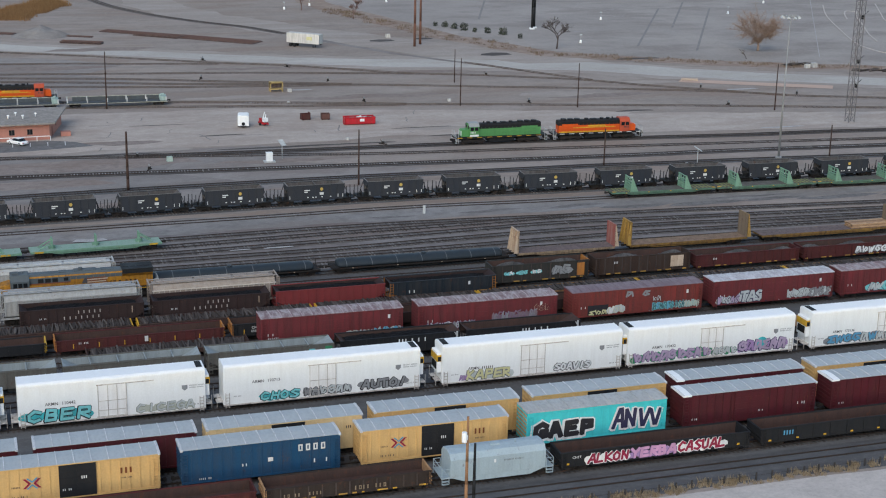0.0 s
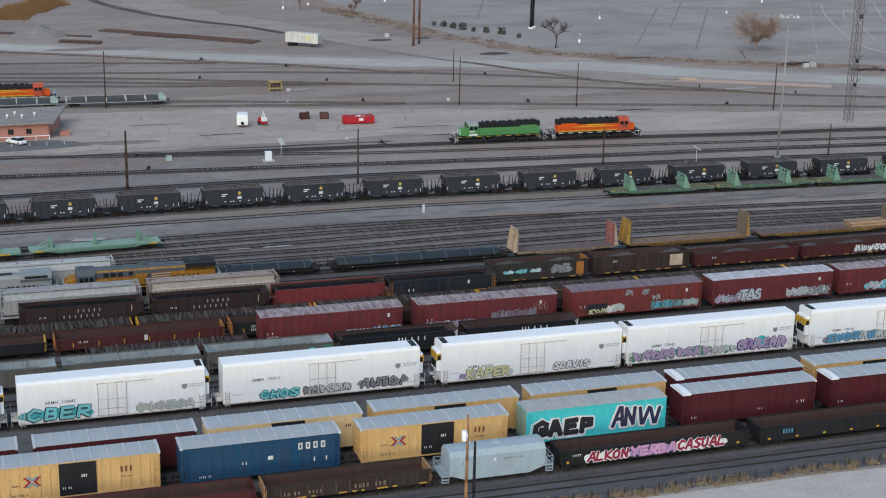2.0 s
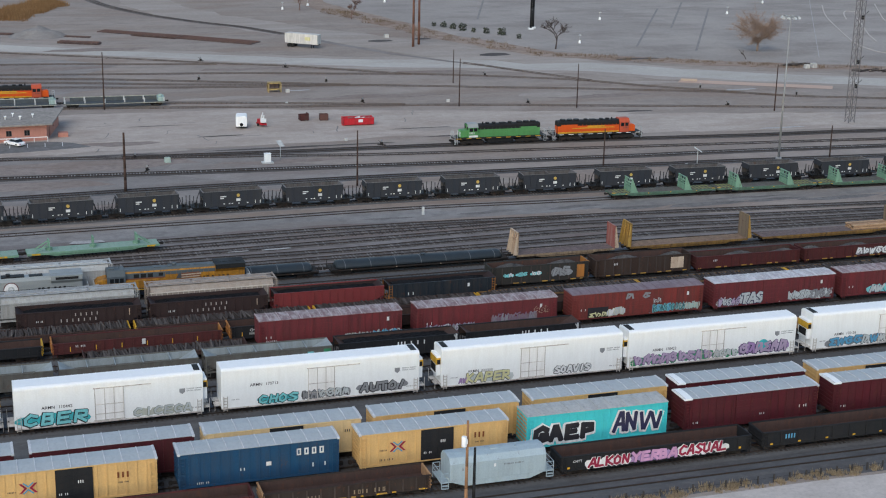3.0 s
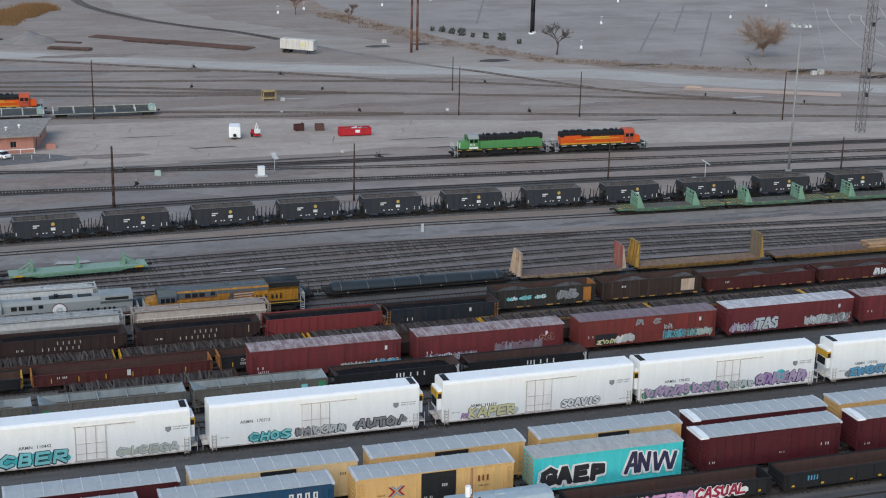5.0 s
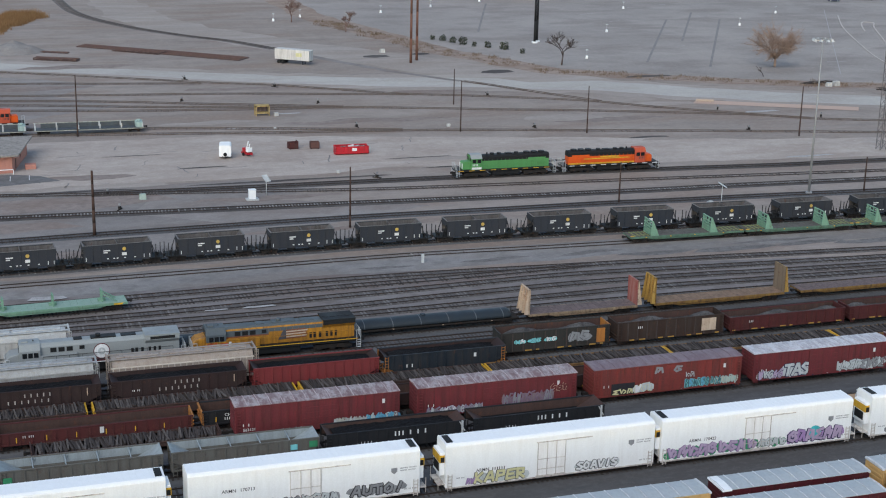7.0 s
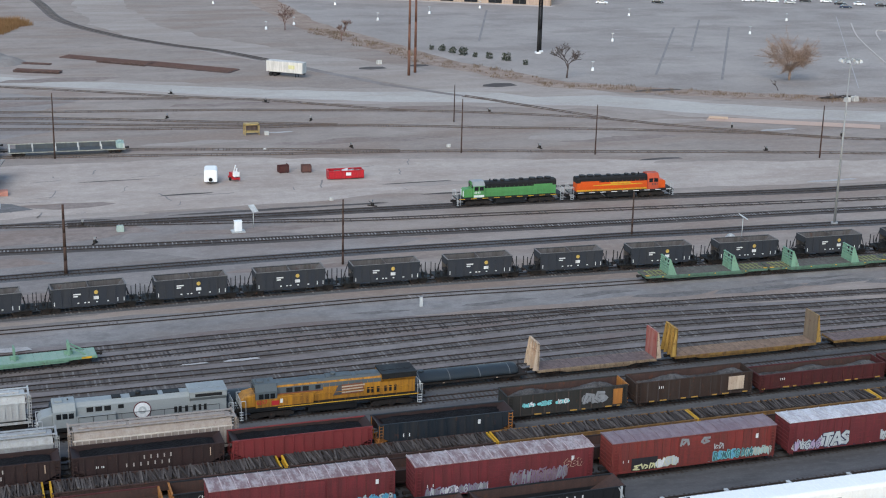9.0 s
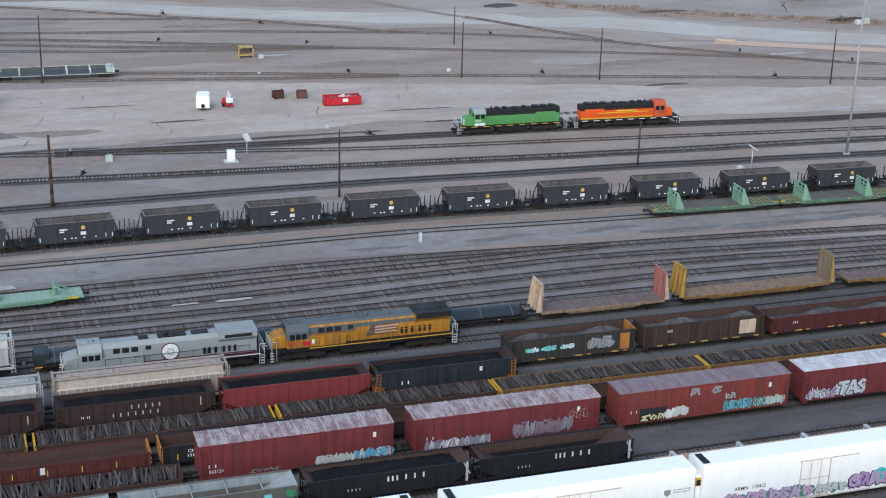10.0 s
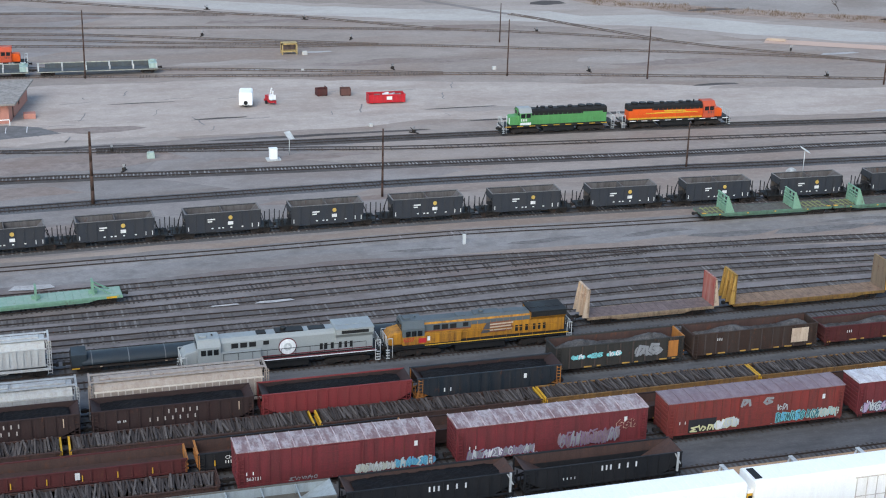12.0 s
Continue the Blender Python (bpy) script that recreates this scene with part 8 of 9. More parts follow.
# ---------------- fence by the apron ----------------
t = thing("fence", 0, 122.6, 0, "low dark post and wire fence beside dead grass", "fence")
pm = Mesh().box(-0.07, 0.07, -0.07, 0.07, 0, 0.85).data("post", paint("dark_post", (0.045, 0.042, 0.042), 0.4, 0.9))
for k in range(56):
    p = part("post", pm, None, t)
    p.location = (22 + 1.85 * k + 0.15 * noise.noise((k * 1.3, 0, 0)), 0.1 * noise.noise((k * 2.1, 5, 0)), 0)
    p.rotation_euler = (0.08 * noise.noise((k, 1, 1)), 0.08 * noise.noise((k, 2, 2)), 0)
for z in (0.5,):
    part("wire", Mesh().box(22, 126, -0.012, 0.012, z, z + 0.02), GEAR, t)

STRAW = islands("dead_grass", [(0.20, 0.15, 0.09), (0.30, 0.235, 0.15), (0.36, 0.30, 0.21), (0.24, 0.20, 0.15)], 0.95)


def tufts(name, spots, label, seed, hgt=0.6, mat=STRAW, per=26, spread=0.5):
    """Blades of dry growth in loose clumps."""
    rnd = random.Random(seed)
    m = Mesh()
    for x, y, s in spots:
        for _ in range(int(per * s)):
            a, d = rnd.uniform(0, 6.28), spread * s * rnd.random() ** 0.6
            bx, by = x + d * math.cos(a), y + d * math.sin(a)
            hh = hgt * s * rnd.uniform(0.4, 1.1)
            lx, ly = rnd.uniform(-0.4, 0.4) * hh, rnd.uniform(-0.4, 0.4) * hh
            w = 0.03 + 0.05 * rnd.random() * s
            m.add([(bx - w, by, 0), (bx + w, by, 0), (bx + lx, by + ly, hh)], [(0, 1, 2)])
            m.add([(bx, by - w, 0), (bx, by + w, 0), (bx + lx, by + ly, hh)], [(0, 1, 2)])
    return tagged(part(name, m, mat), label, name.replace("_", " "), "", "stuff")


rnd = random.Random(5)
tufts("dry_grass", [(rnd.uniform(25, 125), 122.3 + rnd.uniform(-0.5, 0.9), rnd.uniform(0.4, 1.3)) for _ in range(330)], "dead straw-coloured grass along the fence", 6, 0.55)
tufts("dry_grass", [(p.x, p.y, rnd.uniform(0.8, 2.2)) for p in (Vector((13, 494)).lerp(Vector((30, 530)), rnd.random()) + Vector((rnd.uniform(-4, 8), rnd.uniform(-6, 6))) for _ in range(420))], "patch of tall orange-brown dead grass", 7, 1.1, islands("tall_dead_grass", [(0.22, 0.12, 0.05), (0.32, 0.18, 0.08), (0.36, 0.24, 0.12)], 0.95), 24, 1.2)
edge_line = [(124, 500), (130, 480), (143, 436), (162, 394.5), (203, 371), (248, 352), (300, 332)]
spots = []
for a, b in zip(edge_line[:-1], edge_line[1:]):
    for _ in range(60):
        p = Vector(a).lerp(Vector(b), rnd.random())
        spots.append((p.x + rnd.uniform(-5, 4), p.y + rnd.uniform(-3.5, 3.5), rnd.uniform(0.5, 1.4)))
tufts("dry_grass", spots, "dead grass and weeds along the lot's edge", 8, 0.7, None or islands("weeds", [(0.13, 0.09, 0.06), (0.22, 0.16, 0.11), (0.27, 0.21, 0.15)], 0.95), 16, 1.3)


# ---------------- trees and bushes ----------------
def bare_tree(x, y, h, spread, seed, label, mat, twigs=5, lean=0.0):
    t = thing("bare_tree", x, y, 0, label, "tree")
    rnd = random.Random(seed)
    trunk, crown = Mesh(), Mesh()

    def grow(m, p, d, l, r, depth):
        q = p + d * l
        m.tube(tuple(p), tuple(q), max(r, 0.035), 6 if depth < 2 else 4, max(r * 0.68, 0.025))
        if depth >= twigs:
            return
        for _ in range(3 if depth < 3 else 2 + (rnd.random() < 0.6)):
            a = rnd.uniform(0, 6.28)
            nd = (d + Vector((math.cos(a), math.sin(a), rnd.uniform(-0.35, 0.75))) * rnd.uniform(0.4, 0.95) * spread).normalized()
            grow(crown if depth >= 1 else m, q - d * l * rnd.uniform(0, 0.25), nd, l * rnd.uniform(0.55, 0.95), r * 0.6, depth + 1)

    grow(trunk, Vector((0, 0, -0.1)), Vector((lean, 0, 1)).normalized(), h * 0.27, h * 0.024, 0)
    part("trunk", trunk, mat, t)
    tagged(part("crown", crown, mat, t), kind="stuff")


BARK = paint("bare_bark", (0.085, 0.065, 0.058), 0.4, 0.9)
WILLOW = paint("orange_twigs", (0.37, 0.265, 0.205), 0.3, 0.9)
bare_tree(169.0, 403.6, 10.5, 1.0, 3, "bare leafless dark tree at the lot's edge", BARK, 6, 0.1)
REDTWIG = paint("red_brown_twigs", (0.20, 0.125, 0.105), 0.3, 0.9)
bare_tree(126.2, 476.8, 7.5, 1.0, 4, "small bare leafless tree on the verge", REDTWIG, 6)
bare_tree(114.5, 502.3, 8.0, 0.9, 5, "small bare leafless tree on the verge", REDTWIG, 6)


def round_tree(x, y, h, w, seed, label, mat):
    """A broad bare tree: trunk, limbs that fan out to a round crown, and many fine twigs."""
    t = thing("bare_tree", x, y, 0, label, "tree")
    rnd = random.Random(seed)
    trunk, twig = Mesh(), Mesh()
    fork = Vector((0, 0, h * 0.16))
    trunk.tube((0, 0, -0.3), tuple(fork), 0.38, 8, 0.3)
    mid = Vector((0, 0, h * 0.52))

    def onto(scale):
        d = Vector((rnd.gauss(0, 1), rnd.gauss(0, 1), rnd.gauss(0.05, 0.8))).normalized()
        return mid + Vector((d.x * w / 2, d.y * w / 2, d.z * h * 0.47)) * scale

    for _ in range(20):
        a = onto(rnd.uniform(0.45, 0.62))
        limb = Mesh()
        limb.tube(tuple(fork), tuple(a), 0.10, 5, 0.045)
        for _ in range(7):
            s = fork.lerp(a, rnd.uniform(0.4, 1.0))
            b = s.lerp(onto(1.0), 0.25).lerp(a + (a - mid) * rnd.uniform(0.2, 0.7) + Vector((rnd.gauss(0, 1), rnd.gauss(0, 1), rnd.gauss(0.3, 0.8))) * w * 0.10, 0.75)
            limb.tube(tuple(s), tuple(b), 0.055, 4, 0.03)
            for _ in range(40):
                s2 = s.lerp(b, rnd.uniform(0.25, 1.0))
                d = Vector((rnd.gauss(0, 1), rnd.gauss(0, 1), rnd.gauss(0.5, 0.8))).normalized() * rnd.uniform(0.7, 2.0)
                twig.tube(tuple(s2), tuple(s2 + d), 0.016, 3, 0.010)
        part("limb", limb, mat, t)
    part("trunk", trunk, mat, t)
    tagged(part("crown", twig, mat, t), kind="stuff")


round_tree(228.0, 389.3, 14.2, 20.0, 6, "broad bare tree with orange-brown twigs", WILLOW)
bare_tree(216.5, 375.5, 4.5, 0.8, 9, "leaning bare leafless shrub by the road", BARK, 3, -0.5)
LEAF = islands("dark_bush_leaf", [(0.030, 0.038, 0.022), (0.045, 0.055, 0.032), (0.065, 0.070, 0.045)], 0.9)


def bush(x, y, s, seed):
    t = thing("bush", x, y, 0, "small dark evergreen bush on bare earth", "bush", "bushes")
    rnd = random.Random(seed)
    m = Mesh()
    for _ in range(140):
        a, e = rnd.uniform(0, 6.28), rnd.random()
        rr = s * 0.6 * math.sqrt(max(0, 1 - (e - 0.35) ** 2 * 1.6)) * rnd.uniform(0.5, 1.05)
        c = Vector((rr * math.cos(a), rr * math.sin(a), s * 1.1 * e))
        u, v = Vector((rnd.uniform(-1, 1), rnd.uniform(-1, 1), rnd.uniform(-1, 1))).normalized() * 0.2 * s, Vector((rnd.uniform(-1, 1), rnd.uniform(-1, 1), rnd.uniform(-1, 1))).normalized() * 0.2 * s
        m.add([tuple(c), tuple(c + u), tuple(c + u + v), tuple(c + v)], [(0, 1, 2, 3)])
    tagged(part("foliage", m, LEAF, t), kind="stuff")
    part("stem", Mesh().tube((0, 0, 0), (0, 0, s * 0.5), 0.05, 6), BARK, t)


for k, (x, y) in enumerate(((148.3, 456.5), (150.6, 453.5), (154.1, 445.1), (156.4, 440.9), (159.5, 437.8), (163.2, 433.5), (165.9, 425.7), (152.3, 449.0))):
    bush(x, y, 1.2 + 0.4 * (k % 3), 20 + k)

# ---------------- brick building and its car ----------------
BRICK = paint("pink_brick", (0.43, 0.205, 0.160), 0.25, 0.9, grime=(0.30, 0.14, 0.11))
t = thing("brick_building", 0, 0, 0, "low pink brick building with flat grey roof and porch rail", "building")
A, B, C, D = Vector((-34, 303.9, 0)), Vector((17.2, 306.3, 0)), Vector((20.6, 321.6, 0)), Vector((-34, 321, 0))


def wall_between(p, q, h, openings, name, mat, thick=0.3):
    """A wall with openings (distance along, width, sill, head), built round them."""
    d = (q - p).normalized()
    n = Vector((-d.y, d.x, 0)) * thick
    L = (q - p).length
    m = Mesh()

    def block(a, b, z0, z1):
        if b - a > 0.01 and z1 - z0 > 0.01:
            c0, c1 = p + d * a, p + d * b
            m.hexa([(c0.x, c0.y, z0), (c1.x, c1.y, z0), (c1.x + n.x, c1.y + n.y, z0), (c0.x + n.x, c0.y + n.y, z0)], [(c0.x, c0.y, z1), (c1.x, c1.y, z1), (c1.x + n.x, c1.y + n.y, z1), (c0.x + n.x, c0.y + n.y, z1)])

    at = 0.0
    for a, w, s, hd in sorted(openings):
        block(at, a, 0, h)
        block(a, a + w, 0, s)
        block(a, a + w, hd, h)
        at = a + w
        win = Mesh()
        c0, c1 = p + d * a + n * 0.5, p + d * (a + w) + n * 0.5
        win.beam((c0.x, c0.y, (s + hd) / 2), (c1.x, c1.y, (s + hd) / 2), 0.04, hd - s)
        wo = part("window", win, GLASS, t)
        fr = Mesh()
        for z in (s, hd):
            fr.beam((c0.x, c0.y, z), (c1.x, c1.y, z), 0.12, 0.1)
        for c in (c0, (c0 + c1) / 2, c1):
            fr.beam((c.x, c.y, s), (c.x, c.y, hd), 0.1)
        part("window_frame", fr, DGREYF, wo)
    block(at, L, 0, h)
    return part(name, m, mat, t)


Lf = (B - A).length
wall_between(A, B, 3.3, [(Lf - 4.4 - 3.55 * k, 1.1, 1.15, 2.3) for k in range(12)], "wall", BRICK)
wall_between(B, C, 3.3, [(3.0, 1.0, 0.05, 2.1), (8, 1.2, 1.1, 2.3)], "wall", BRICK)
wall_between(D, A, 3.3, [], "wall", BRICK)
wall_between(C, D, 3.3, [], "wall", BRICK)
m = Mesh()
m.hexa([(-35, 302.9, 3.3), (18.3, 305.3, 3.3), (21.8, 322.4, 3.3), (-35, 322, 3.3)], [(-35, 302.9, 3.6), (18.3, 305.3, 3.6), (21.8, 322.4, 3.6), (-35, 322, 3.6)])
roof = part("roof", m, paint("flat_roof", (0.31, 0.285, 0.26), 0.4, 0.95), t, "flat grey-brown roof with deep eaves")
for x, y in ((9.4, 311), (12.3, 310.6), (11.0, 314), (14.9, 312.5), (2, 312), (-4, 313)):
    part("roof_vent", Mesh().tube((x, y, 3.6), (x, y, 4.25), 0.12, 8).box(x - 0.25, x + 0.25, y - 0.25, y + 0.25, 4.2, 4.4), WHITEM, roof)
m = Mesh()
for k in range(16):
    p = A.lerp(B, 1 - k * 0.052) + Vector((0.06, -1.35, 0))
    m.box(p.x - 0.06, p.x + 0.06, p.y - 0.06, p.y + 0.06, 0, 1.0)
p, q = A + Vector((0, -1.35, 1.0)), B + Vector((0, -1.35, 1.0))
m.beam(tuple(p), tuple(q), 0.1, 0.14)
part("porch_rail", m, WHITEM, t, "white painted porch rail")
tagged(soft(part("planter", Mesh().box(19.6, 21.6, 308.6, 310.2, 0, 0.9), BRICK), 0.04), "square brick planter by the building's corner", "planter")


def car(x, y, rz, body, label):
    t = thing("car", x, y, 0, label, "car", "parked cars", rz)
    m = Mesh()
    m.prism_y([(-2.2, 0.28), (2.2, 0.28), (2.25, 0.62), (1.95, 0.82), (1.0, 0.9), (-1.75, 0.92), (-2.2, 0.8), (-2.28, 0.55)], -0.88, 0.88)
    b = soft(part("body", m, body, t), 0.1, 3)
    m = Mesh()
    a, c = [(-1.75, -0.8, 0.88), (1.05, -0.8, 0.88), (1.05, 0.8, 0.88), (-1.75, 0.8, 0.88)], [(-1.1, -0.6, 1.42), (0.25, -0.6, 1.42), (0.25, 0.6, 1.42), (-1.1, 0.6, 1.42)]
    m.hexa(a, c)
    soft(part("window", m, GLASS, t), 0.05)
    soft(part("roof", Mesh().box(-1.12, 0.28, -0.64, 0.64, 1.40, 1.47), body, t), 0.03)
    for xx in (-1.35, 1.35):
        for s in (-1, 1):
            w = part("wheel", Mesh().tube((xx, s * 0.72, 0.32), (xx, s * 0.9, 0.32), 0.32, 14), BLACK, t)
            part("rim", Mesh().tube((xx, s * 0.9, 0.32), (xx, s * 0.91, 0.32), 0.19, 10), STEELRAIL, w)
    for s in (-1, 1):
        part("headlight", Mesh().box(2.12, 2.26, s * 0.6 - 0.18, s * 0.6 + 0.18, 0.55, 0.7), WHITEF, t)
        part("tail_light", Mesh().box(-2.29, -2.2, s * 0.65 - 0.15, s * 0.65 + 0.15, 0.6, 0.75), REDM, t)


CARWHITE = paint("car_white", (0.78, 0.79, 0.80), 0.08, 0.3)
car(10.7, 302.6, 130, CARWHITE, "white hatchback parked before the brick building")
for k in range(5):
    x = 6.2 + 3.4 * k
    sheet("bay_line", [(x - 0.06, 299.9), (x + 0.06, 299.9), (x + 0.26, 303.6), (x + 0.14, 303.6)], 0.037, WHITEF, "white painted bay line", 0.0)
CARC = (CARWHITE, paint("car_black", (0.02, 0.022, 0.026), 0.1, 0.3), paint("car_silver", (0.42, 0.44, 0.46), 0.1, 0.3), paint("car_dark_blue", (0.03, 0.045, 0.08), 0.1, 0.3))
WORDS = ("white", "black", "silver grey", "dark blue")
for k, (x, y, c) in enumerate(((245.8, 551.4, 0), (268.3, 550.2, 1), (290.8, 562.8, 3), (295.0, 558.8, 1), (301.0, 556.3, 3), (306.7, 550.4, 0), (315.1, 545.8, 0), (320.0, 541.8, 2), (329.3, 545.7, 1), (336.9, 543.1, 0), (338.6, 536.0, 1), (345.5, 533.5, 0), (334.9, 526.5, 3), (352, 529, 1), (324.6, 549.0, 0), (311.0, 549.0, 2))):
    car(x, y, -25 + 8 * noise.noise((k, 1, 1)), CARC[c], WORDS[c] + " car parked far out on the lot")

# ---------------- far building ----------------
t = thing("long_building", 0, 0, 0, "long low tan building beyond the parking lot", "building")
TANW = paint("tan_wall", (0.40, 0.31, 0.25), 0.25, 0.9)
p, q = Vector((150, 586, 0)), Vector((224, 548, 0))
wall_between(p, q, 7.0, [(6 + 9 * k, 5.0, 0.2, 3.2) for k in range(8)], "wall", TANW, 0.5)
d = (q - p).normalized()
n = Vector((-d.y, d.x, 0)) * 30
part("roof", Mesh().hexa([(p.x, p.y, 7), (q.x, q.y, 7), (q.x + n.x, q.y + n.y, 7), (p.x + n.x, p.y + n.y, 7)], [(p.x, p.y, 7.5), (q.x, q.y, 7.5), (q.x + n.x, q.y + n.y, 7.5), (p.x + n.x, p.y + n.y, 7.5)]), TANW, t)
for a, b in ((q, q + n), (q + n, p + n), (p + n, p)):
    wall_between(a, b, 7.0, [], "wall", TANW, 0.5)
sheet("pavement", [(148, 583), (222, 545), (226, 548), (152, 588)], 0.03, CONCRETE, "pale pavement before the long building", 0.1)

# ---------------- things on the hardstanding ----------------
t = thing("dumpster", 83.1, 308.4, 0.02, "long red open roll-off dumpster with rubbish in it", "dumpster", "", -1.5)
m = Mesh()
for s in (-1, 1):
    m.box(-3.4, 3.4, min(s * 1.15, s * 1.07), max(s * 1.15, s * 1.07), 0.25, 1.65)
    m.box(-3.45, 3.45, min(s * 1.2, s * 1.05), max(s * 1.2, s * 1.05), 1.58, 1.7)
    for k in range(10):
        m.box(-3.3 + 0.72 * k, -3.2 + 0.72 * k, min(s * 1.22, s * 1.1), max(s * 1.22, s * 1.1), 0.3, 1.6)
m.box(-3.4, -3.32, -1.15, 1.15, 0.25, 1.65)
m.box(3.32, 3.4, -1.15, 1.15, 0.25, 1.65)
m.box(-3.4, 3.4, -1.15, 1.15, 0.2, 0.3)
m.box(-3.5, 3.5, -0.5, -0.3, 0.0, 0.2)
m.box(-3.5, 3.5, 0.3, 0.5, 0.0, 0.2)
part("body", m, REDM, t)
part("panel", Mesh().box(-0.1, 0.9, -1.24, -1.2, 0.75, 1.35), WHITEF, t, "white sign panel")
rnd = random.Random(9)
for k in range(7):
    x, y = rnd.uniform(-2.6, 2.6), rnd.uniform(-0.7, 0.7)
    part("rubbish", Mesh().beam((x - 0.5, y, 1.35 + 0.1 * k % 0.3), (x + 0.6, y + rnd.uniform(-0.3, 0.3), 1.6), 0.4, 0.25), (WHITEF, GREYF, DECKW)[k % 3], t)
t = thing("box_trailer", 58.0, 310.9, 0, "small white enclosed box trailer", "trailer", "", -101)
soft(part("body", Mesh().prism_x([(-1.2, 0.45), (1.2, 0.45), (1.2, 2.5), (0.95, 2.75), (-0.95, 2.75), (-1.2, 2.5)], -1.9, 1.9), WHITEM, t), 0.12, 3)
part("drawbar", Mesh().beam((1.8, -0.6, 0.5), (3.0, 0, 0.5), 0.1).beam((1.8, 0.6, 0.5), (3.0, 0, 0.5), 0.1), BLACK, t)
part("spare_wheel", Mesh().tube((1.9, 0, 0.95), (2.08, 0, 0.95), 0.36, 14), BLACK, t)
for s in (-1, 1):
    part("wheel", Mesh().tube((0, s * 1.0, 0.36), (0, s * 1.22, 0.36), 0.36, 14), BLACK, t)
t = thing("boom_lift", 62.4, 311.3, 0, "small red and white towable boom lift, folded", "machine", "", -70)
part("chassis", Mesh().box(-1.2, 1.2, -0.6, 0.6, 0.4, 0.75).beam((1.2, 0, 0.55), (2.2, 0, 0.5), 0.12), REDM, t)
part("cabinet", Mesh().box(-0.6, 0.4, -0.7, 0.0, 0.75, 1.6), REDM, t)
part("boom", Mesh().beam((-0.6, 0.2, 0.9), (0.3, 0.2, 2.9), 0.2).beam((0.1, 0.35, 0.8), (0.5, 0.35, 2.4), 0.16), WHITEM, t)
part("basket", Mesh().box(0.4, 1.2, -0.5, 0.5, 0.9, 1.0).box(0.4, 0.46, -0.5, 0.5, 0.9, 1.8).box(1.14, 1.2, -0.5, 0.5, 0.9, 1.8), WHITEM, t)
for s in (-1, 1):
    part("wheel", Mesh().tube((-0.2, s * 0.62, 0.33), (-0.2, s * 0.82, 0.33), 0.33, 12), BLACK, t)
for k, (x, y, c) in enumerate(((72.7, 315.6, (0.075, 0.022, 0.022)), (77.1, 315.0, (0.11, 0.055, 0.048)))):
    t = thing("scrap_bin", x, y, 0, "dark brown open steel scrap bin", "bin", "", 6 - 12 * k)
    mt = paint("bin_brown", c, 0.4, 0.8, 0.2) if k == 0 else paint("bin_rust", c, 0.4, 0.8, 0.2)
    m = Mesh()
    for s in (-1, 1):
        m.box(-0.95, 0.95, min(s * 0.8, s * 0.74), max(s * 0.8, s * 0.74), 0.12, 1.35)
        m.box(min(s * 0.95, s * 0.89), max(s * 0.95, s * 0.89), -0.8, 0.8, 0.12, 1.35 + 0.25 * (k == 0 and s > 0))
    m.box(-0.95, 0.95, -0.8, 0.8, 0.08, 0.2)
    part("body", m, mt, t)
    part("skid", Mesh().box(-0.8, -0.6, -0.8, 0.8, 0, 0.1).box(0.6, 0.8, -0.8, 0.8, 0, 0.1), GEAR, t)
t = thing("relay_cabinet", 56.5, 276.3, 0, "white steel relay cabinet on a concrete plinth", "cabinet")
soft(part("body", Mesh().box(-0.6, 0.6, -0.5, 0.5, 0.25, 1.85).box(-0.66, 0.66, -0.56, 0.56, 1.85, 1.93), WHITEM, t), 0.03)
part("plinth", Mesh().box(-1.1, 1.1, -0.8, 0.8, 0, 0.25), STEELRAIL, t)
part("door", Mesh().box(-0.53, 0.53, -0.54, -0.5, 0.35, 1.75), WHITEM, t)
for x, y, h, rz, lab in ((59.5, 278.5, 3.1, 20, "grey post with a tilted solar panel"), (135.6, 250.9, 4.2, 70, "grey post with a tilted white panel")):
    t = thing("panel_post", x, y, 0, lab, "post", "", rz)
    part("post", Mesh().tube((0, 0, 0), (0, 0, h), 0.07, 8), STEELRAIL, t)
    m = Mesh()
    m.hexa([(-0.55, -0.75, h - 0.35), (0.55, -0.75, h - 0.35), (0.55, 0.75, h + 0.55), (-0.55, 0.75, h + 0.55)], [(-0.55, -0.78, h - 0.28), (0.55, -0.78, h - 0.28), (0.55, 0.72, h + 0.62), (-0.55, 0.72, h + 0.62)])
    part("panel", m, STEELRAIL, t)
t = thing("dome_cover", 132.2, 248.6, 0, "pale grey rounded cover beside the track", "cover")
m = Mesh()
for k in range(5):
    a, b = math.pi / 2 * k / 5, math.pi / 2 * (k + 1) / 5
    m.tube((0, 0, 1.4 + 0.9 * math.sin(a)), (0, 0, 1.4 + 0.9 * math.sin(b)), 0.9 * math.cos(a), 14, max(0.02, 0.9 * math.cos(b)))
m.tube((0, 0, 0), (0, 0, 1.4), 0.9, 14)
part("shell", m, STEELRAIL, t)
t = thing("marker_post", 74.2, 232.4, 0, "short white painted marker post", "post")
soft(part("post", Mesh().box(-0.22, 0.22, -0.15, 0.15, 0, 1.4), STEELRAIL, t), 0.03)
t = thing("steel_rack", 73.6, 351.0, 0, "yellow steel rack with open front", "rack")
YR = paint("rack_yellow", (0.42, 0.31, 0.13), 0.35, 0.7)
m = Mesh()
for x in (-1.5, 1.5):
    for y in (-0.8, 0.8):
        m.box(x - 0.1, x + 0.1, y - 0.1, y + 0.1, 0, 2.4)
part("frame", m, YR, t)
part("top", Mesh().box(-1.6, 1.6, -0.9, 0.9, 2.1, 2.4), YR, t)
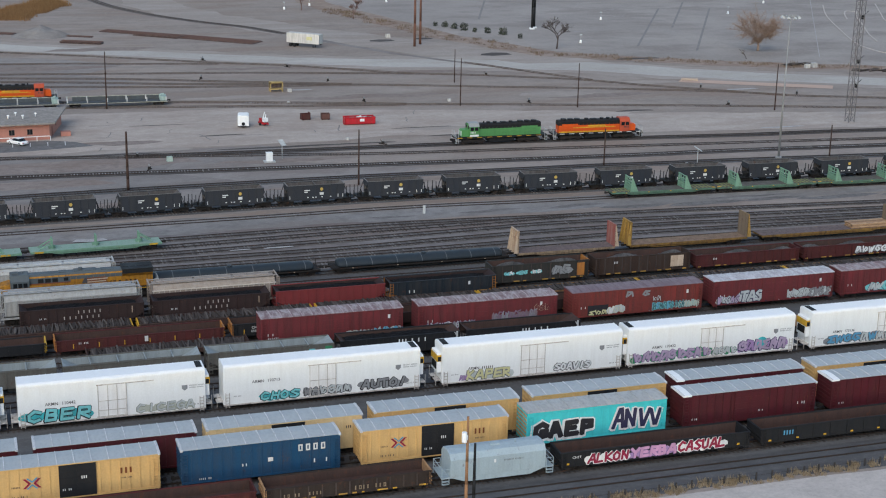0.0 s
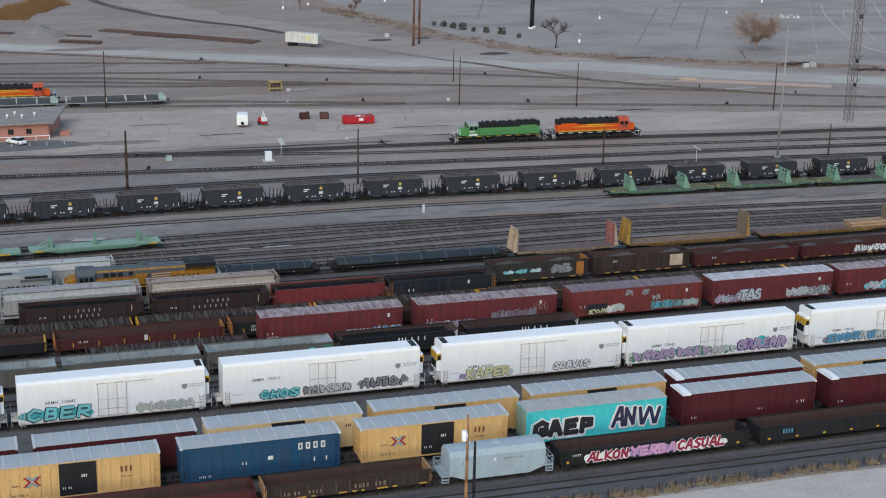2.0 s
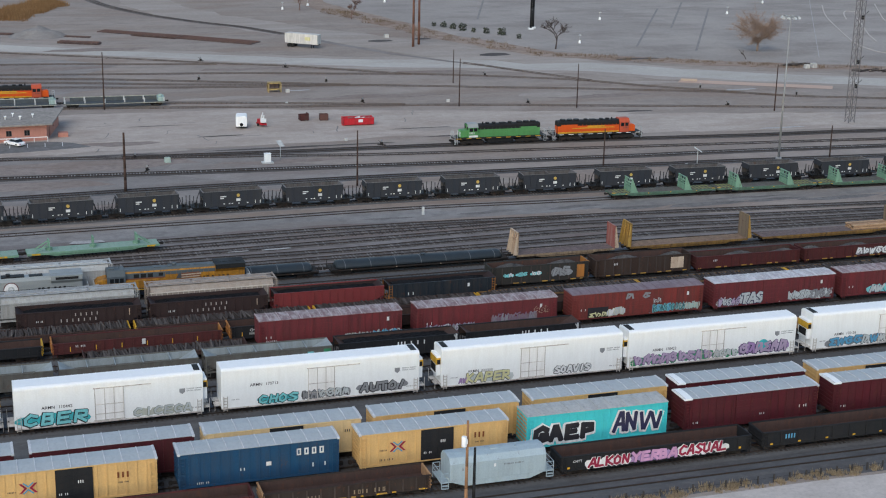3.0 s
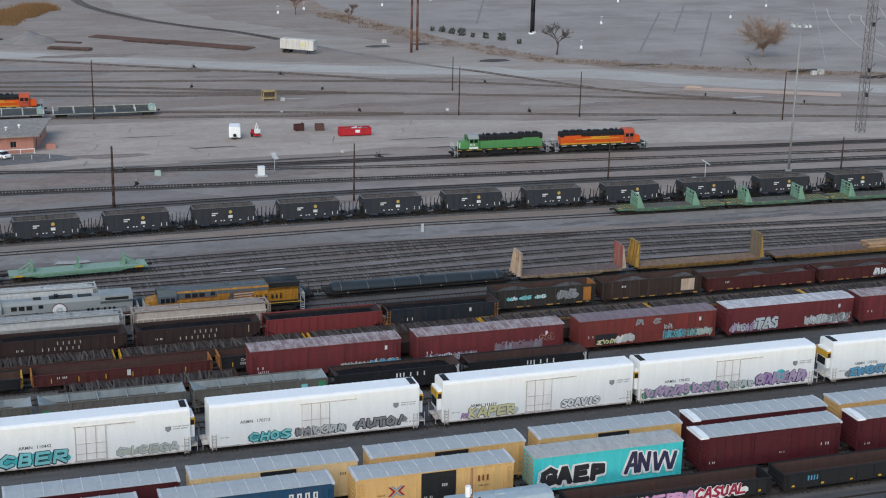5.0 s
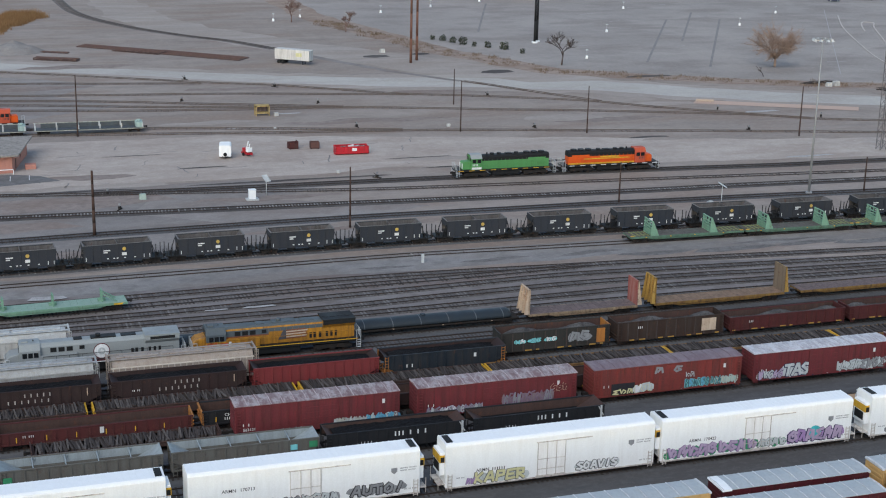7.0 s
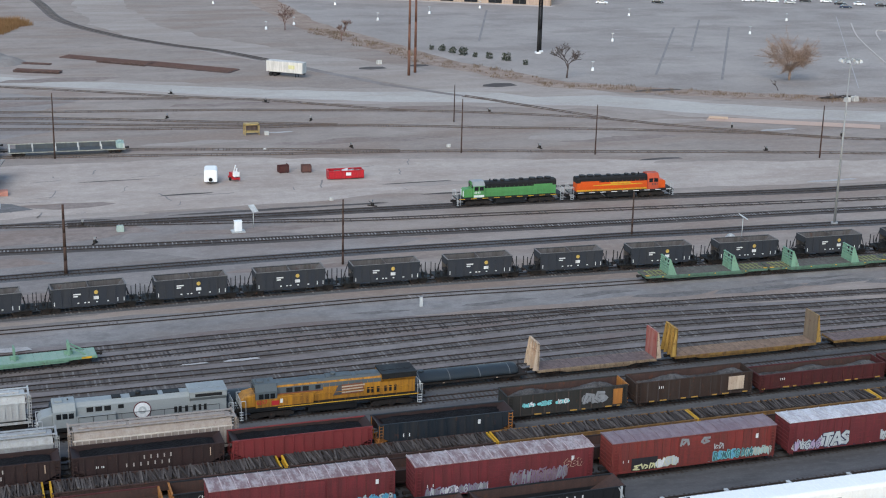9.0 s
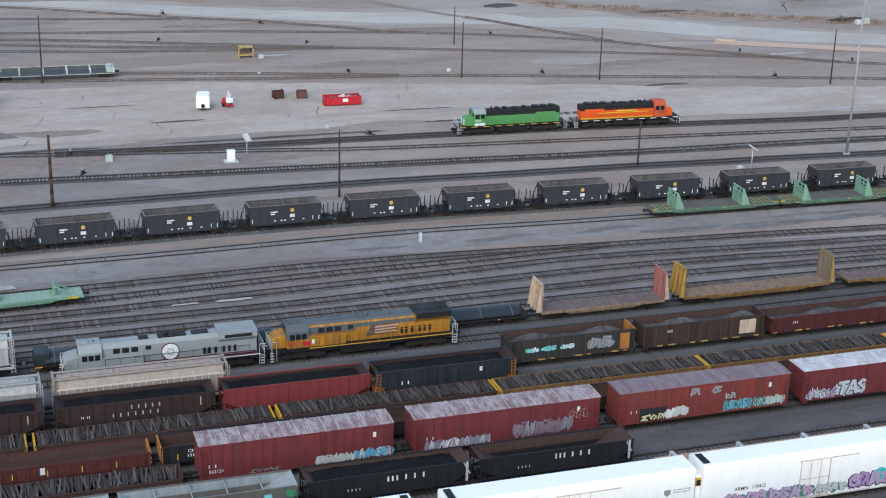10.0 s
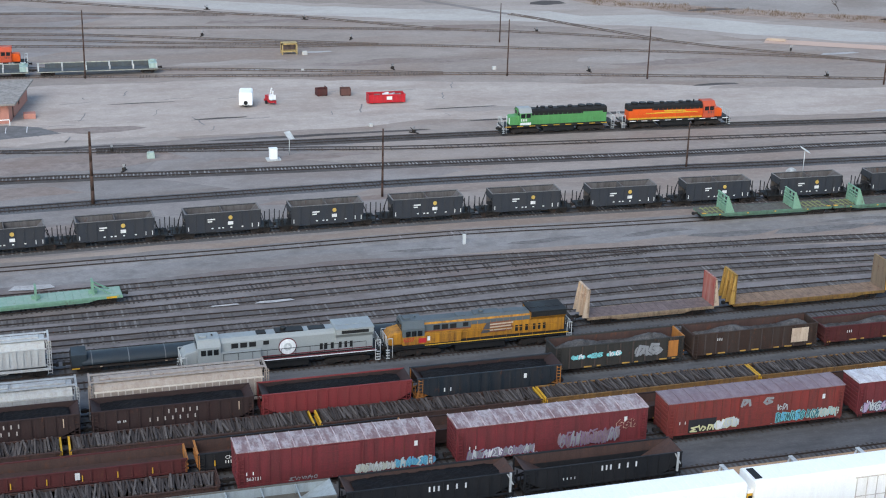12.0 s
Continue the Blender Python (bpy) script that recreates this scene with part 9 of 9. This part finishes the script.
part("shelf", Mesh().box(-1.5, 1.5, -0.8, 0.8, 0.5, 0.75), YR, t)
part("back_panel", Mesh().box(-1.5, 1.5, 0.7, 0.78, 0.7, 2.1), DECKW, t)
for x, y, s in ((76.6, 349.6, 1.0), (76.4, 292.7, 0.7), (111.1, 330.0, 0.8), (73.2, 335.1, 0.6), (125.9, 434.3, 1.4), (228.2, 358.6, 1.6), (225.6, 357.9, 1.4), (38.0, 281.3, 1.2)):
    g = x == 38.0
    ob = soft(part("concrete_block", Mesh().hexa([(x - s / 2, y - s / 2, 0), (x + s / 2, y - s / 2, 0), (x + s / 2, y + s / 2, 0), (x - s / 2, y + s / 2, 0)], [(x - s * 0.4, y - s * 0.4, s * 0.8), (x + s * 0.45, y - s * 0.4, s * 0.85), (x + s * 0.4, y + s * 0.4, s * 0.8), (x - s * 0.45, y + s * 0.4, s * 0.75)]), paint("pale_green_block", (0.36, 0.45, 0.40), 0.3, 0.8) if g else paint("weathered_concrete", (0.50, 0.50, 0.48), 0.4, 0.85)), 0.06)
    tagged(ob, "pale green weathered block on the dirt" if g else "small white block on the dirt", "block")


def switch_stand(x, y, rz):
    t = thing("switch_stand", x, y, 0, "low dark switch stand beside a track", "switch stand", "switch stands", rz)
    part("base", Mesh().box(-0.9, 0.9, -0.12, 0.12, 0.02, 0.16).box(-0.25, 0.25, -0.2, 0.2, 0.1, 0.6), GEAR, t)
    part("lever", Mesh().beam((0, 0, 0.5), (0.7, 0, 0.9), 0.07), GEAR, t)
    part("target", Mesh().box(-0.02, 0.02, -0.2, 0.2, 0.75, 1.15).tube((0, 0, 0.5), (0, 0, 0.8), 0.03, 6), GREYF, t)


for k, (x, y) in enumerate(((33.3, 274.9), (32.4, 285.9), (82.5, 287.2), (89.4, 362.5), (91.1, 333.7), (63.8, 400.5), (58.6, 371.5), (129.4, 324.6), (132.4, 363.4), (180.8, 335.5), (175.8, 311.8), (83.9, 385.5), (200.7, 322.0))):
    switch_stand(x, y, 60 + 40 * (k % 3))

# ---------------- far yard ----------------
ang = math.degrees(math.atan2(415.6 - 421.1, 99.2 - 92.4))
t = thing("semi_trailer", 96.6, 419.9, 0, "white box semi-trailer standing on its legs", "trailer", "", ang)
h = 5.2
soft(part("box", Mesh().box(-h, h, -1.28, 1.28, 1.15, 4.0), paint("trailer_white", (0.60, 0.59, 0.56), 0.3, 0.6), t), 0.05)
part("side_emblem", Mesh().box(1.2, 3.0, -1.3, -1.285, 2.2, 3.2), YELF, t)
part("rear_door", Mesh().box(h, h + 0.04, -1.15, 1.15, 1.3, 3.9), STEELRAIL, t)
part("chassis", Mesh().box(-h, h, -0.5, 0.5, 0.9, 1.15), BLACK, t)
for x in (-4.0, -2.8):
    for s in (-1, 1):
        part("wheel", Mesh().tube((x, s * 0.75, 0.5), (x, s * 1.25, 0.5), 0.5, 14), BLACK, t)
part("landing_leg", Mesh().box(3.0, 3.15, -0.8, -0.65, 0, 1.0).box(3.0, 3.15, 0.65, 0.8, 0, 1.0), GEAR, t)
m = Mesh()
nx, ny = 26, 16
vs = []
for i in range(nx + 1):
    for j in range(ny + 1):
        u, v = i / nx * 2 - 1, j / ny * 2 - 1
        z = 3.2 * max(0, 1 - math.sqrt(u * u + v * v)) ** 0.9 * (1 + 0.35 * noise.noise((u * 2, v * 2, 4)))
        vs.append((24.4 + 8.5 * u, 454.5 + 7 * v, z - 0.02))
m.add(vs, [(i * (ny + 1) + j, (i + 1) * (ny + 1) + j, (i + 1) * (ny + 1) + j + 1, i * (ny + 1) + j + 1) for i in range(nx) for j in range(ny)])
tagged(part("gravel_pile", m, MIDGRAVEL), "broad grey gravel pile", "gravel pile", "", "stuff")


PANELRUST = paint("panel_rust", (0.12, 0.075, 0.068), 0.4, 0.85, 0.2)


def track_panel(x0, y0, x1, y1, w, seed):
    """A stack of old track panels: rails and ties lying flat."""
    L = math.hypot(x1 - x0, y1 - y0)
    t = thing("track_panel_stack", (x0 + x1) / 2, (y0 + y1) / 2, 0, "low stack of rusty spare track panels", "track panels", "track panels", math.degrees(math.atan2(y1 - y0, x1 - x0)))
    rnd = random.Random(seed)
    layers = 2 if seed in (0, 3) else 1
    m = Mesh()
    x = -L / 2
    while x < L / 2:
        for lay in range(layers):
            m.box(x, x + 0.24, -w / 2 + rnd.uniform(-0.2, 0.2), w / 2 + rnd.uniform(-0.2, 0.2), 0.35 * lay, 0.35 * lay + 0.18)
        x += 0.5
    tagged(part("tie", m, islands("panel_ties", [(0.075, 0.048, 0.044), (0.11, 0.076, 0.070), (0.16, 0.125, 0.115)], 0.95), t), kind="stuff")
    for k in range(max(2, int(w / 0.9))):
        y = -w / 2 + 0.4 + (w - 0.8) * k / max(1, int(w / 0.9) - 1)
        for lay in range(layers):
            part("rail", Mesh().box(-L / 2, L / 2, y - 0.05, y + 0.05, 0.35 * lay + 0.18, 0.35 * lay + 0.33), PANELRUST, t)


for k, (x0, y0, x1, y1, w) in enumerate(((29.3, 440, 40.3, 435, 3), (31, 452.5, 39, 449, 2), (43.4, 462, 56, 452.5, 5), (52.5, 452.5, 64.4, 443.5, 5), (63.5, 446.5, 84.5, 429.5, 6.5), (10, 462, 17, 459, 3))):
    track_panel(x0, y0, x1, y1, w, k)


def lot_lamp(x, y):
    t = thing("lot_lamp", x, y, 0, "short lamp post on a white concrete footing", "lamp post", "lot lamps")
    soft(part("footing", Mesh().tube((0, 0, 0), (0, 0, 0.9), 0.42, 10, 0.32), WHITEM, t), 0.04)
    part("post", Mesh().tube((0, 0, 0.9), (0, 0, 2.4), 0.06, 8), STEELRAIL, t)
    part("head", Mesh().box(-0.35, 0.35, -0.25, 0.25, 2.35, 2.6), STEELRAIL, t)


for x, y in ((109.0, 504.9), (119.9, 513.4), (180.8, 413.2), (209.5, 462.7), (241.1, 517.8), (292.1, 497.5), (145.9, 561.2), (103.5, 569.8), (172.4, 533.3), (195.3, 545.3), (150, 520), (262, 470)):
    lot_lamp(x, y)


def kerb(pts, w=0.45, h=0.16, name="kerb", label="pale concrete kerb curving across the lot", mat=None):
    line = curve_points(pts, 2.0)
    m = Mesh()
    for a, b in zip(line[:-1], line[1:]):
        m.beam((a.x, a.y, h / 2 + 0.02), (b.x, b.y, h / 2 + 0.02), w, h)
    tagged(part(name, m, mat or CONCRETE), label, name.replace("_", " "), "", "structure")


kerb([(312, 488), (296.3, 460.6), (283, 433), (268.9, 401.3), (265, 387.7), (266, 376), (280, 364)])
kerb([(276.7, 400), (283.2, 414.1), (294.8, 435.5), (307, 458), (313.5, 468), (311.5, 471), (306, 464), (298, 450)])
kerb([(335.3, 488.5), (319.9, 462.1), (309.7, 443.5), (302, 420)])
kerb([(317, 505), (279.8, 442), (251.8, 394.5), (240, 374.5)], 0.2, 0.012, "bay_line", "faded white painted line", WHITEPATCH)
kerb([(277.5, 442.3), (282, 441.6)], 0.3, 0.012, "bay_line", "faded white painted line", WHITEPATCH)
kerb([(248.7, 395), (254.5, 394)], 0.3, 0.012, "bay_line", "faded white painted line", WHITEPATCH)
for a, b in (((195.3, 403.6), (243.8, 488.3)), ((209.3, 392.3), (263.1, 485.8)), ((168, 470), (196, 540)), ((225, 440), (262, 505))):
    kerb([a, b], 0.7, 0.008, "crack_seal", "dark sealed seam in old asphalt", soil("worn_seam", (0.215, 0.203, 0.196), (0.265, 0.250, 0.242), None, (1, 1, 1), 0.3, 2.0))
rnd = random.Random(31)
for k in range(46):
    x, y = rnd.uniform(150, 330), rnd.uniform(380, 545)
    if y < 440 - (x - 147) * 0.9 + 8:
        continue
    L = rnd.uniform(1.5, 5)
    kerb([(x, y), (x + L, y + rnd.uniform(-0.3, 0.3) * L)], rnd.uniform(0.15, 0.5), 0.006, "bay_line", "worn pale paint mark", WHITEPATCH)
m = Mesh()
for k in range(26):
    x, y = 221 + 9 * rnd.random(), 361.5 + 2.5 * rnd.random() - 0.5 * (k / 26)
    m.beam((x - 1.2, y, 0.1 + 0.5 * rnd.random()), (x + 1.2, y + rnd.uniform(-0.6, 0.6), 0.1 + 0.5 * rnd.random()), 0.25, 0.2)
tagged(part("timber_pile", m, TIELOAD), "dark untidy pile of old timbers", "timber pile", "", "stuff")
m = Mesh()
for k in range(60):
    x, y = 236 + 50 * rnd.random(), 353.5 - 0.4 * (k % 10) + 1.5 * rnd.random()
    m.beam((x - 1.2, y - 0.42 * (x - 236), 0.1), (x + 1.2, y - 0.42 * (x - 236), 0.3), 0.3, 0.25)
tagged(part("timber_pile", m, TIELOAD), "dark row of old timbers by the road", "timber pile", "", "stuff")
stack = thing("board_stack", 182.5, 345.2, 0.0, "small stack of tan boards", "boards", "", -26.6)
for k in range(3):
    part("board", Mesh().box(-2.2 + 0.1 * k, 2.2, -0.3 - 0.02 * k, 0.3, 0.11 + 0.18 * k, 0.28 + 0.18 * k), paint("faded_boards", (0.42, 0.34, 0.28), 0.3, 0.9, grime=(0.3, 0.25, 0.2)), stack)
part("bearer", Mesh().box(-1.8, -1.6, -0.3, 0.3, 0, 0.11).box(1.5, 1.7, -0.3, 0.3, 0, 0.11), TIELOAD, stack)

# ---------------- cracks in the hardstanding ----------------
rnd = random.Random(77)
for k in range(34):
    x, y = rnd.uniform(18, 120), rnd.uniform(292, 322)
    L, a = rnd.uniform(1.5, 6), rnd.choice((0.1, 0.2, 1.3, 1.8, -0.3))
    pts = [(x + L * q / 4 * math.cos(a) + rnd.uniform(-0.25, 0.25), y + L * q / 4 * math.sin(a) + rnd.uniform(-0.25, 0.25)) for q in range(5)]
    kerb(pts, rnd.uniform(0.12, 0.3), 0.006, "crack_seal", "dark irregular crack in the hardstanding", MATS["worn_seam"])


# ---------------- motion ----------------
def motions():
    path = ((0.0, 13.15), (1.5, 19.68), (3.0, 26.27), (5.0, 34.80), (7.0, 43.28), (9.0, 51.68), (10.5, 58.05), (12.0, 64.30))
    walk(yellow_engine, [(t, pose(x + 0.85, YK, RT)) for t, x in path])
    walk(gray_engine, [(t, pose(x - 21.35, YK, RT)) for t, x in path])


motions()
